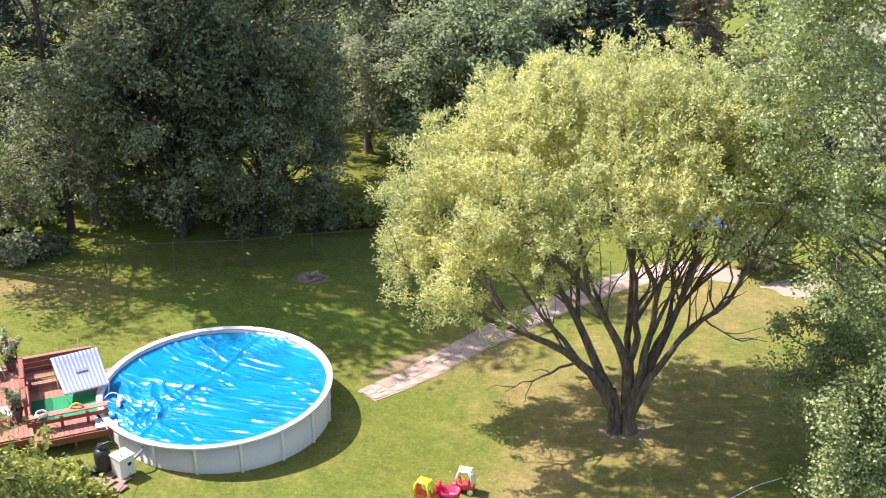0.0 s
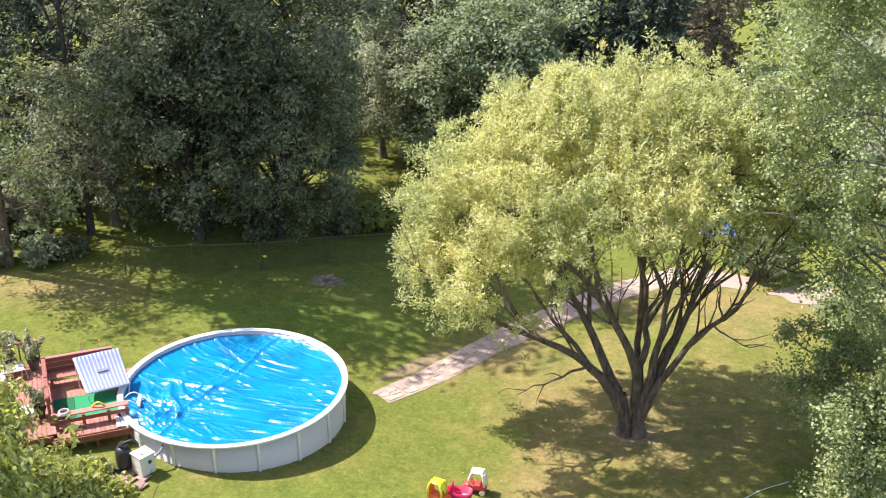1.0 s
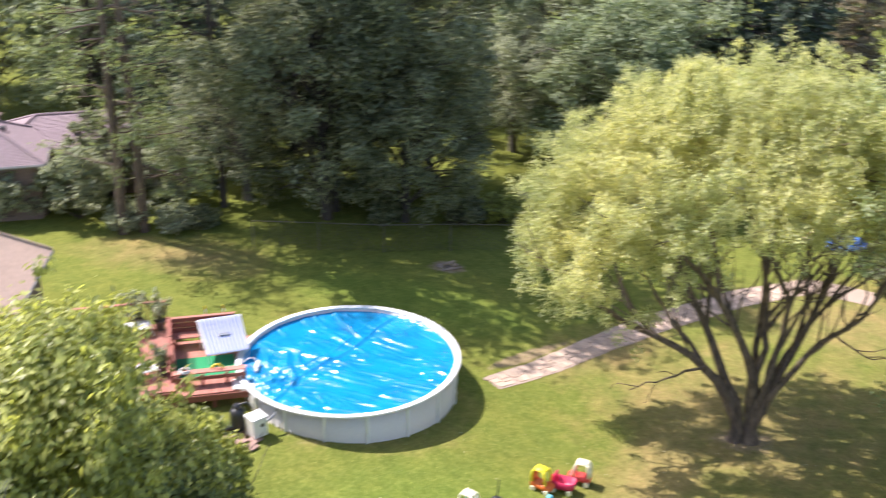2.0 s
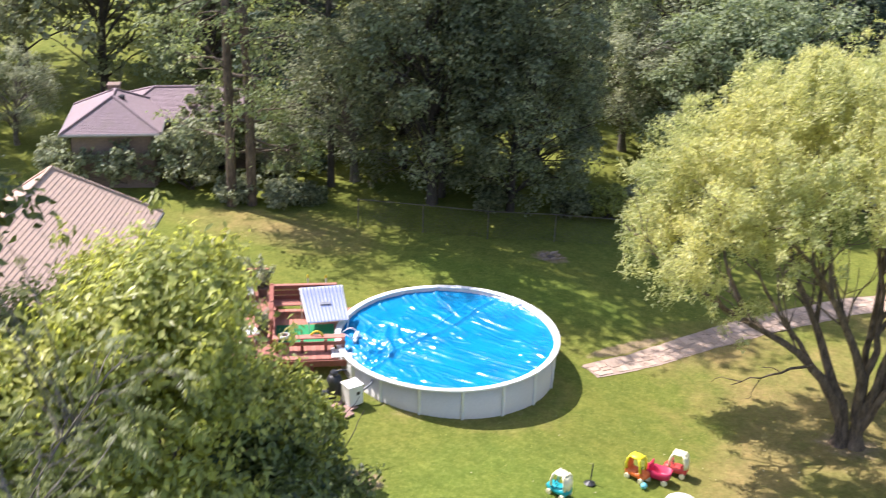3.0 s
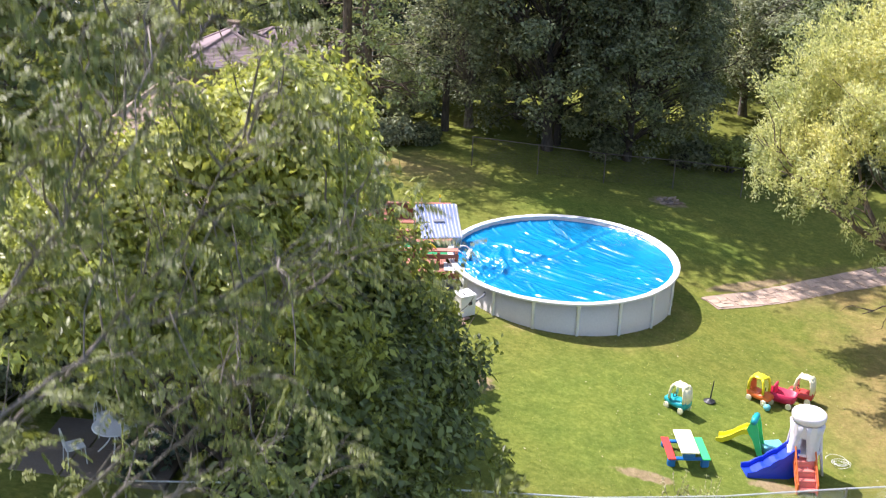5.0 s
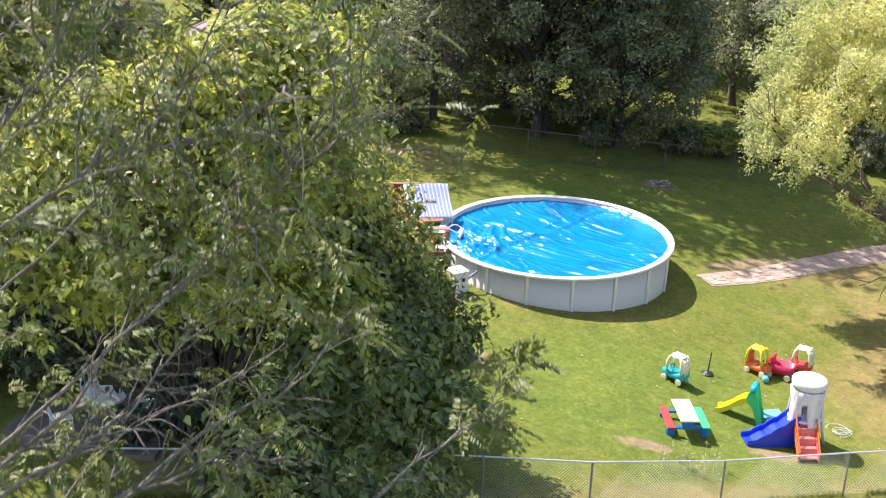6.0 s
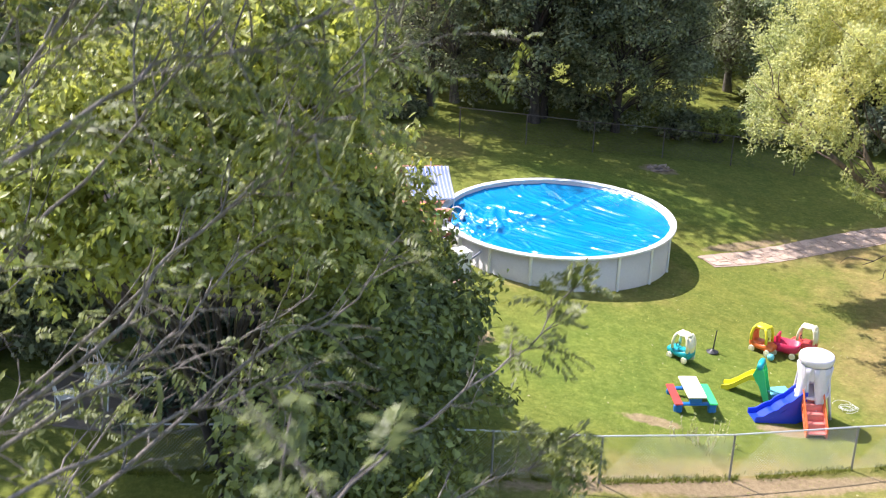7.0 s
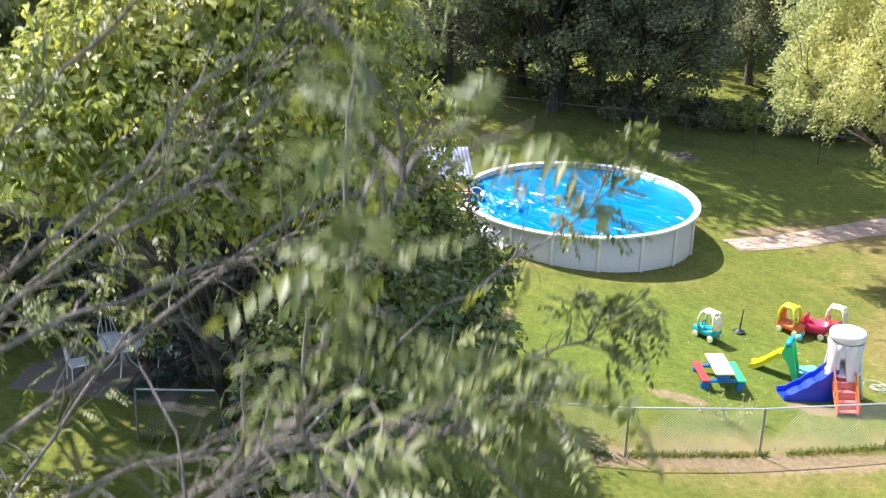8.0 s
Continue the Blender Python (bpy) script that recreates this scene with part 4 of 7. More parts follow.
def wagon(x, y, rz):
    w = thing("toy_wagon", x, y, 0, "crimson plastic pull-along wagon between two toy cars", "toy wagon", rz=rz)
    m = pose(x, y, 0, 0, 0, rz)
    bm = bmesh.new()
    rows = []
    for r, z in ((0.75, 0.12), (0.95, 0.2), (1.0, 0.4), (0.93, 0.4), (0.85, 0.2)):
        rows.append([bm.verts.new(m @ Vector((0.4 * r * abs(math.cos(t)) ** 0.55 * math.copysign(1, math.cos(t)), 0.22 * r * abs(math.sin(t)) ** 0.55 * math.copysign(1, math.sin(t)), z))) for t in [0.05 + 2 * math.pi * k / 20 for k in range(20)]])
    for a, b in zip(rows, rows[1:]):
        for k in range(20):
            bm.faces.new((a[k], a[(k + 1) % 20], b[(k + 1) % 20], b[k]))
    bm.faces.new(rows[0][::-1])
    bm.faces.new(rows[-1])
    part("tray", bm, CRIMSON, w, "", True)
    bm = bmesh.new()
    box(bm, m @ pose(-0.22, 0, 0.3), 0.06, 0.34, 0.3, 0.02)
    part("seat_back", bm, CRIMSON, w)
    for px in (-0.25, 0.25):
        for s in (-1, 1):
            bm = bmesh.new()
            lathe(bm, [(0.02, -0.03), (0.08, -0.03), (0.09, 0.0), (0.08, 0.03), (0.02, 0.03)], m @ pose(px, s * 0.21, 0.09, 90), 14, True)
            part("wheel", bm, CREAM, w)
    settle(w)


def picnic_table():
    x, y, rz = -2.18, 24.86, 19.2
    t = thing("picnic_table", x, y, 0, "small plastic picnic table with cream top and coloured benches", "table", rz=rz)
    m = pose(x, y, 0, 0, 0, rz)
    bm = bmesh.new()
    box(bm, m @ pose(0, 0, 0.45), 0.46, 1.12, 0.045, 0.018, 2)
    part("tabletop", bm, CREAM, t)
    for s, mt, nm in ((-1, TOY_RED, "red bench seat"), (1, TOY_GREEN, "green bench seat")):
        bm = bmesh.new()
        box(bm, m @ pose(s * 0.43, 0, 0.25), 0.2, 1.05, 0.045, 0.015, 2)
        part("bench", bm, mt, t, nm)
    for s in (-1, 1):
        bm = bmesh.new()
        box(bm, m @ pose(0, s * 0.4, 0.2), 1.02, 0.11, 0.06, 0.015)
        box(bm, m @ pose(0, s * 0.4, 0.26), 0.3, 0.1, 0.2, 0.015)
        for q in (-1, 1):
            box(bm, m @ pose(q * 0.42, s * 0.4, 0.0), 0.2, 0.14, 0.22, 0.03)
        part("leg_frame", bm, TOY_SEA, t, "blue moulded legs")
    settle(t)


def chute(bm, m, pts, width, lip, thick=0.025):
    """A slide's trough: a floor with raised lips along points (x, z)."""
    rows = []
    for px, pz in pts:
        sec = [(-width / 2 - thick, lip), (-width / 2, lip), (-width / 2 + 0.02, 0.0), (width / 2 - 0.02, 0.0), (width / 2, lip), (width / 2 + thick, lip), (width / 2 + thick, -0.05), (-width / 2 - thick, -0.05)]
        rows.append([bm.verts.new(m @ Vector((px, a, pz + b))) for a, b in sec])
    n = len(rows[0])
    for a, b in zip(rows, rows[1:]):
        for k in range(n):
            bm.faces.new((a[k], a[(k + 1) % n], b[(k + 1) % n], b[k]))
    bm.faces.new(rows[0][::-1])
    bm.faces.new(rows[-1])


def small_slide():
    """Green ladder frame with a yellow chute and a blue head on top."""
    bx, by = -0.62, 26.22
    s = thing("small_slide", bx, by, 0, "toddler slide with green ladder, yellow chute and blue top", "slide", rz=170)
    m = pose(bx, by, 0, 0, 0, 172)
    for q in (-1, 1):
        bm = bmesh.new()
        sec = [(-0.34, 0.0), (-0.20, 0.0), (-0.04, 0.40), (0.08, 0.56), (0.15, 0.70), (0.08, 0.88), (-0.08, 0.92), (-0.14, 0.74), (-0.2, 0.44)]
        a = [bm.verts.new(m @ Vector((px, q * 0.16, pz))) for px, pz in sec]
        b = [bm.verts.new(m @ Vector((px, q * 0.21, pz))) for px, pz in sec]
        bm.faces.new(a)
        bm.faces.new(b[::-1])
        for k in range(len(sec)):
            bm.faces.new((a[k], a[(k + 1) % len(sec)], b[(k + 1) % len(sec)], b[k]))
        part("side_panel", bm, TOY_GREEN, s)
    for i in range(3):
        bm = bmesh.new()
        box(bm, m @ pose(-0.16 + 0.055 * i, 0, 0.12 + 0.17 * i), 0.09, 0.34, 0.045, 0.01)
        part("step", bm, TOY_GREEN, s)
    bm = bmesh.new()
    chute(bm, m, [(0.05, 0.58), (0.22, 0.56), (0.40, 0.42), (0.56, 0.27), (0.75, 0.14), (0.9, 0.10)], 0.3, 0.10)
    part("chute", bm, TOY_YELLOW, s)
    bm = bmesh.new()
    box(bm, m @ pose(0.87, 0, 0.0), 0.06, 0.3, 0.08, 0.01)
    part("foot", bm, CREAM, s)
    bm = bmesh.new()
    tube(bm, [m @ Vector((0.0, y0, 0.93 + 0.03 * math.sin((y0 + 0.22) * 7))) for y0 in (-0.24, -0.12, 0, 0.12, 0.24)], [0.07, 0.085, 0.09, 0.085, 0.07], 12)
    part("top_roll", bm, TOY_TEAL, s, "blue rolled top", True)
    settle(s)


def climber():
    """Tower with round roof, flared legs, blue chute and red stairs."""
    cx, cy = 0.64, 25.78
    t = thing("play_tower", cx, cy, 0, "lilac-white plastic play tower with blue slide and red steps", "play tower", rz=16)
    m = pose(cx, cy, 0, 0, 0, 16)
    bm = bmesh.new()
    lathe(bm, [(0.05, 1.50), (0.36, 1.50), (0.42, 1.58), (0.43, 1.70), (0.41, 1.74), (0.33, 1.765), (0.2, 1.785), (0.02, 1.795)], m, 28, True)
    part("roof_drum", bm, LILAC, t, "", True)
    for k in range(5):
        a = radians(45 + 72 * k + 20)
        bm = bmesh.new()
        rows = []
        for z, r, w in ((0.0, 0.55, 0.05), (0.35, 0.48, 0.08), (0.8, 0.40, 0.12), (1.1, 0.36, 0.15), (1.25, 0.34, 0.17), (1.52, 0.36, 0.22)):
            c = Vector((r * math.cos(a), r * math.sin(a), z))
            s, o = Vector((-math.sin(a), math.cos(a), 0)), Vector((math.cos(a), math.sin(a), 0))
            rows.append([bm.verts.new(m @ (c + s * w + o * e)) for e in (-0.03, 0.03)] + [bm.verts.new(m @ (c - s * w + o * e)) for e in (0.03, -0.03)])
        for p, q in zip(rows, rows[1:]):
            for i in range(4):
                bm.faces.new((p[i], p[(i + 1) % 4], q[(i + 1) % 4], q[i]))
        bm.faces.new(rows[0][::-1])
        bm.faces.new(rows[-1])
        part("column", bm, LILAC, t, "", True)
    bm = bmesh.new()
    lathe(bm, [(0.02, 0.70), (0.42, 0.70), (0.42, 0.76), (0.02, 0.76)], m, 20, True)
    part("platform", bm, LILAC, t)
    bm = bmesh.new()
    lathe(bm, [(0.35, 1.18), (0.38, 1.18), (0.40, 1.52), (0.37, 1.52), (0.35, 1.18)], m, 20)
    part("upper_panel", bm, LILAC, t)
    # walls between the stair's opening and the slide's
    for a0, a1 in ((-58, 140), (-150, -122)):
        bm = bmesh.new()
        rows = []
        n = max(3, int((a1 - a0) / 12))
        for i in range(n + 1):
            a = radians(a0 + (a1 - a0) * i / n)
            rows.append([bm.verts.new(m @ Vector((r * math.cos(a), r * math.sin(a), z))) for r, z in ((0.38, 0.3), (0.37, 0.78), (0.38, 1.2), (0.35, 1.2), (0.34, 0.78), (0.35, 0.3))])
        for p, q in zip(rows, rows[1:]):
            for i in range(6):
                bm.faces.new((p[i], q[i], q[(i + 1) % 6], p[(i + 1) % 6]))
        bm.faces.new(rows[0])
        bm.faces.new(rows[-1][::-1])
        part("wall_panel", bm, LILAC, t, "", True)
    ms = m @ pose(-0.22, -0.10, 0, 0, 0, 189)
    bm = bmesh.new()
    chute(bm, ms, [(0.0, 0.74), (0.14, 0.73), (0.28, 0.62), (0.40, 0.51), (0.50, 0.49), (0.62, 0.42), (0.74, 0.31), (0.84, 0.29), (0.96, 0.23), (1.08, 0.15), (1.28, 0.14)], 0.42, 0.12, 0.035)
    part("slide_chute", bm, TOY_BLUE, t, "deep blue wavy slide")
    bm = bmesh.new()
    for q in (-1, 1):
        sec = [(0.0, 0.72), (0.2, 0.68), (0.45, 0.46), (0.7, 0.3), (1.0, 0.15), (1.3, 0.1), (1.3, 0.0), (0.25, 0.0), (0.0, 0.1)]
        a = [bm.verts.new(ms @ Vector((px, q * 0.22, pz))) for px, pz in sec]
        b = [bm.verts.new(ms @ Vector((px, q * 0.243, pz))) for px, pz in sec]
        bm.faces.new(a)
        bm.faces.new(b[::-1])
        for k in range(len(sec)):
            bm.faces.new((a[k], a[(k + 1) % len(sec)], b[(k + 1) % len(sec)], b[k]))
    part("slide_skirt", bm, TOY_BLUE, t)
    mt = m @ pose(-0.06, -0.30, 0, 0, 0, -90)
    for i in range(4):
        bm = bmesh.new()
        box(bm, mt @ pose(0.60 - 0.17 * i, 0, 0.06 + 0.17 * i), 0.19, 0.44, 0.05, 0.012)
        box(bm, mt @ pose(0.52 - 0.17 * i, 0, 0.10 + 0.17 * i), 0.03, 0.44, 0.14, 0.006)
        part("stair", bm, SALMON, t, "salmon red step")
    for q in (-1, 1):
        bm = bmesh.new()
        for z0, z1 in ((0.26, 0.93), (0.1, 0.72), (0.02, 0.55)):
            tube(bm, [mt @ Vector((0.70, q * 0.245, z0)), mt @ Vector((0.0, q * 0.245, z1))], 0.022, 6)
        for px in (0.05, 0.22, 0.39, 0.56, 0.7):
            z0 = 0.02 + 0.76 * (0.7 - px)
            tube(bm, [mt @ Vector((px, q * 0.245, max(0.0, z0 - 0.05))), mt @ Vector((px, q * 0.245, z0 + 0.27))], 0.022, 6)
        part("stair_rail", bm, ORANGE, t, "orange side rail")
        bm = bmesh.new()
        sec = [(0.72, 0.0), (0.72, 0.14), (0.0, 0.70), (0.0, 0.42), (0.55, 0.0)]
        a, b = ([bm.verts.new(mt @ Vector((px, q * y0, pz))) for px, pz in sec] for y0 in (0.225, 0.24))
        bm.faces.new(a)
        bm.faces.new(b[::-1])
        for k in range(len(sec)):
            bm.faces.new((a[k], a[(k + 1) % len(sec)], b[(k + 1) % len(sec)], b[k]))
        part("stair_cheek", bm, SALMON, t, "salmon red stair side")
    bm = bmesh.new()
    box(bm, m @ pose(-0.55, 0.85, 0.0, 0, 0, 12), 0.5, 0.32, 0.22, 0.06, 3)
    b = thing("water_tub", cx - 0.7, cy + 0.65, 0, "light blue plastic tub behind the play tower", "tub")
    part("basin", bm, TOY_AQUA, b, "", True)
    bm = bmesh.new()
    box(bm, m @ pose(-0.55, 0.85, 0.19, 0, 0, 12), 0.56, 0.38, 0.05, 0.02)
    part("rim", bm, TOY_AQUA, b)
    settle(t)
    settle(b)


def lawn_bits():
    b = thing("ball", -0.38, 27.66, 0, "small pale turquoise ball lying on the grass", "ball")
    bm = bmesh.new()
    bmesh.ops.create_uvsphere(bm, u_segments=20, v_segments=12, radius=0.1, matrix=Matrix.Translation((-0.38, 27.66, 0.1)))
    part("shell", bm, TOY_AQUA, b, "", True)
    settle(b, 0.0, 0.87)
    s = thing("ground_stake", -1.88, 27.6, 0, "thin black rod standing in a dark base on the lawn", "stake")
    bm = bmesh.new()
    tube(bm, [(-1.88, 27.6, 0.02), (-1.84, 27.72, 0.6)], [0.022, 0.015], 8)
    part("rod", bm, BLACK, s)
    bm = bmesh.new()
    lathe(bm, [(0.16, 0.0), (0.17, 0.03), (0.08, 0.07), (0.03, 0.1)], Matrix.Translation((-1.89, 27.58, 0)), 10, True)
    part("base", bm, BLACK, s)
    settle(s, -0.02, 0.5)
    f = thing("fire_ring", -5.2, 43.0, 0, "rough ring of grey-brown stones on the shaded lawn", "fire pit")
    g = random.Random(8)
    for k in range(15):
        a = 2 * math.pi * k / 15 + g.uniform(-0.2, 0.2)
        far = g.uniform(0.8, 1.25)
        bm = bmesh.new()
        bmesh.ops.create_icosphere(bm, subdivisions=2, radius=1.0, matrix=pose(-5.2 + 0.36 * far * math.cos(a), 43.0 + 0.32 * far * math.sin(a), 0.03, 0, 0, g.uniform(0, 90)) @ Matrix.Diagonal((g.uniform(0.06, 0.14), g.uniform(0.05, 0.09), g.uniform(0.04, 0.07), 1)))
        for v in bm.verts:
            v.co += Vector((1, 1, 0.6)) * 0.09 * noise.noise(v.co * 7)
        part("stone", bm, DUN_STONE, f)
    e = thing("ash_bed", -5.2, 43.0, 0, "grey ash heap inside the stone ring", "ash")
    bm = bmesh.new()
    lathe(bm, [(0.2, 0.0), (0.15, 0.03), (0.08, 0.045), (0.02, 0.05)], Matrix.Translation((-5.2, 43.0, 0)), 14, True)
    part("heap", bm, BROWN_STONE, e)
    settle(f, 0.05, -0.3)
    settle(e, 0.05, -0.3)


# ---- houses and what stands beyond the yard ----
def hip_roof(name, cx, cy, rz, w, d, eave, top, ridge, wall, roof, label, over=0.45, chimney=None):
    h = thing(name, cx, cy, 0, label, "house", rz=rz)
    m = pose(cx, cy, 0, 0, 0, rz)
    for sx, sy, lx, ly in ((0, -d / 2, w, 0.2), (0, d / 2, w, 0.2), (-w / 2, 0, 0.2, d - 0.4), (w / 2, 0, 0.2, d - 0.4)):
        bm = bmesh.new()
        box(bm, m @ pose(sx, sy * 0.98, -0.1), lx, ly, eave + 0.1)
        part("wall", bm, wall, h)
    a, b = w / 2 + over, d / 2 + over
    rx, ry = (ridge, 0.0) if w >= d else (0.0, ridge)
    c = [(-a, -b, eave), (a, -b, eave), (a, b, eave), (-a, b, eave)]
    r0, r1 = Vector((-rx, -ry, top)), Vector((rx, ry, top))
    faces = ([c[0], c[1], r1, r0], [c[1], c[2], r1], [c[2], c[3], r0, r1], [c[3], c[0], r0]) if w >= d else ([c[0], c[1], r0], [c[1], c[2], r1, r0], [c[2], c[3], r1], [c[3], c[0], r0, r1])
    for fc in faces:
        bm = bmesh.new()
        v = [Vector(p) for p in fc]
        nrm = (v[1] - v[0]).cross(v[2] - v[0]).normalized()
        # courses of shingles as low steps of one sheet
        n = 26
        lo0, lo1, hi0, hi1 = v[0], v[1], v[-1], v[2]
        rows = []
        for k in range(n):
            p0, p1 = lo0.lerp(hi0, k / n), lo1.lerp(hi1, k / n)
            q0, q1 = lo0.lerp(hi0, (k + 0.98) / n), lo1.lerp(hi1, (k + 0.98) / n)
            rows.append([bm.verts.new(p) for p in (p0 + nrm * 0.022, p1 + nrm * 0.022)])
            rows.append([bm.verts.new(p) for p in (q0 + nrm * 0.008, q1 + nrm * 0.008)])
        for a0, b0 in zip(rows, rows[1:]):
            bm.faces.new((a0[0], a0[1], b0[1], b0[0]))
        part("roof_slope", bm, roof, h)
    for p, q in ((c[0], c[1]), (c[1], c[2]), (c[2], c[3]), (c[3], c[0])):
        bm = bmesh.new()
        tube(bm, [m @ Vector((p[0], p[1], eave - 0.06)), m @ Vector((q[0], q[1], eave - 0.06))], 0.075, 6)
        part("gutter", bm, POST_GREY, h)
    for o in h.children:
        if o.name.startswith("roof_slope"):
            o.matrix_basis = m
            o.matrix_parent_inverse = h.matrix_basis.inverted()
    for p, q in ((c[0], r0), (c[1], r1 if w >= d else r0), (c[2], r1), (c[3], r0 if w >= d else r1), (r0, r1)):
        p, q = Vector(p), Vector(q)
        if (p - q).length > 0.1:
            bm = bmesh.new()
            tube(bm, [m @ (p + Vector((0, 0, 0.03))), m @ (q + Vector((0, 0, 0.03)))], 0.06, 6)
            part("hip_cap", bm, roof, h)
    for s in (-0.25, 0.25) if d > 8 else ():
        win = part("window", boxes((s * w, -d / 2 * 0.98 - 0.1, 1.0, 1.3, 0.06, 1.2), bevel=0.01, m=m), WHITE_PAINT, h, "white framed window")
        for q in (-0.31, 0.31):
            bm = bmesh.new()
            box(bm, m @ pose(s * w + q, -d / 2 * 0.98 - 0.125, 1.07), 0.56, 0.03, 1.06)
            part("pane", bm, GLASS, win, "dark window glass")
    if chimney:
        x, y = chimney
        bm = bmesh.new()
        box(bm, m @ pose(x, y, eave), 0.5, 0.42, top - eave + 0.12, 0.02)
        box(bm, m @ pose(x, y, top + 0.1), 0.58, 0.5, 0.07, 0.02)
        part("chimney", bm, BRICK, h, "brown brick chimney")
    return settle(h)


def vent(m, parent):
    bm = bmesh.new()
    box(bm, m, 0.26, 0.26, 0.2, 0.04)
    part("roof_vent", bm, BLACK, parent)


def shrub(x, y, r, h, seed, mat, label, leaf=0.13, dens=1.0, name="shrub", group=""):
    g = rng_of(seed)
    tubes = []
    for _ in range(9):
        tb, _t = branching(g, (g.normal() * 0.1, g.normal() * 0.1, -0.05), (g.normal() * 0.7, g.normal() * 0.7, 1), h * 0.55, 0.03, 1, 0.5, 3)
        tubes += tb
    n = int(42 * r * r * dens) + 18
    d = ball_np(g, n)
    c = d * (0.5 + 0.45 * g.random(n))[:, None] * np.array([r, r, h * 0.5]) + np.array([0, 0, h * 0.52])
    c = c[c[:, 2] > 0.08]
    lv = clump_leaves(g, c, 0.28 * (0.7 + 0.6 * g.random(len(c))), 32, leaf * 1.2, leaf * 0.74, 0.8, 0.2, 0.2)
    return tree_of(name, x, y, 0, join_np(tubes), lv, DARK_BARK, mat, label, "shrub", group)


def patio_corner():
    pat = tagged(new("patio"), "earth-brown patio slabs standing for bare ground beyond the fence", "pavement", kind="structure")
    for i in range(3):
        for j in range(2):
            bm = bmesh.new()
            box(bm, pose(-15.9 + 1.22 * i, 17.9 + 1.22 * j + 0.2 * i, 0.66, 0, 0, 10), 1.2, 1.2, 0.12, 0.012)
            part("slab", bm, EARTH_BROWN, pat)
    x, y = -14.48, 18.65
    t = thing("patio_table", x, y, 0.06, "round white metal garden table on the patio", "table")
    bm = bmesh.new()
    lathe(bm, [(0.02, 0.73), (0.5, 0.73), (0.52, 0.745), (0.5, 0.77), (0.02, 0.77)], Matrix.Translation((x, y, 0)), 24, True)
    part("tabletop", bm, WHITE_PAINT, t)
    for k in range(4):
        a = k * math.pi / 2 + 0.4
        bm = bmesh.new()
        tube(bm, arc((x + 0.42 * math.cos(a), y + 0.42 * math.sin(a), 0.06), (x + 0.1 * math.cos(a), y + 0.1 * math.sin(a), 0.73), (-0.12 * math.cos(a), -0.12 * math.sin(a), 0)), 0.02, 6)
        part("leg", bm, WHITE_PAINT, t)
    for k, a in enumerate((0.5, 2.4, 4.0)):
        cx, cy = x + 0.95 * math.cos(a), y + 0.95 * math.sin(a)
        c = thing("garden_chair", cx, cy, 0.06, "white metal garden chair drawn up to the patio table", "chair", "chairs round the patio table", math.degrees(a))
        m = pose(cx, cy, 0.06, 0, 0, math.degrees(a))
        bm = bmesh.new()
        box(bm, m @ pose(0, 0, 0.42), 0.44, 0.44, 0.03, 0.012)
        part("seat", bm, WHITE_PAINT, c)
        bm = bmesh.new()
        tube(bm, arc(m @ Vector((0.2, -0.21, 0.44)), m @ Vector((0.2, 0.21, 0.44)), (m.to_3x3() @ Vector((0.08, 0, 0.5))), 10), 0.016, 6)
        for q in (-0.1, 0.0, 0.1):
            tube(bm, [m @ Vector((0.2, q, 0.44)), m @ Vector((0.275, q, 0.88))], 0.01, 6)
        part("backrest", bm, WHITE_PAINT, c)
        for px in (-0.19, 0.19):
            for py in (-0.19, 0.19):
                bm = bmesh.new()
                tube(bm, [m @ Vector((px, py, 0.42)), m @ Vector((px * 1.1, py * 1.1, 0.0))], 0.014, 6)
                part("leg", bm, WHITE_PAINT, c)
        c.location.z += 0.76
    t.location.z += 0.76


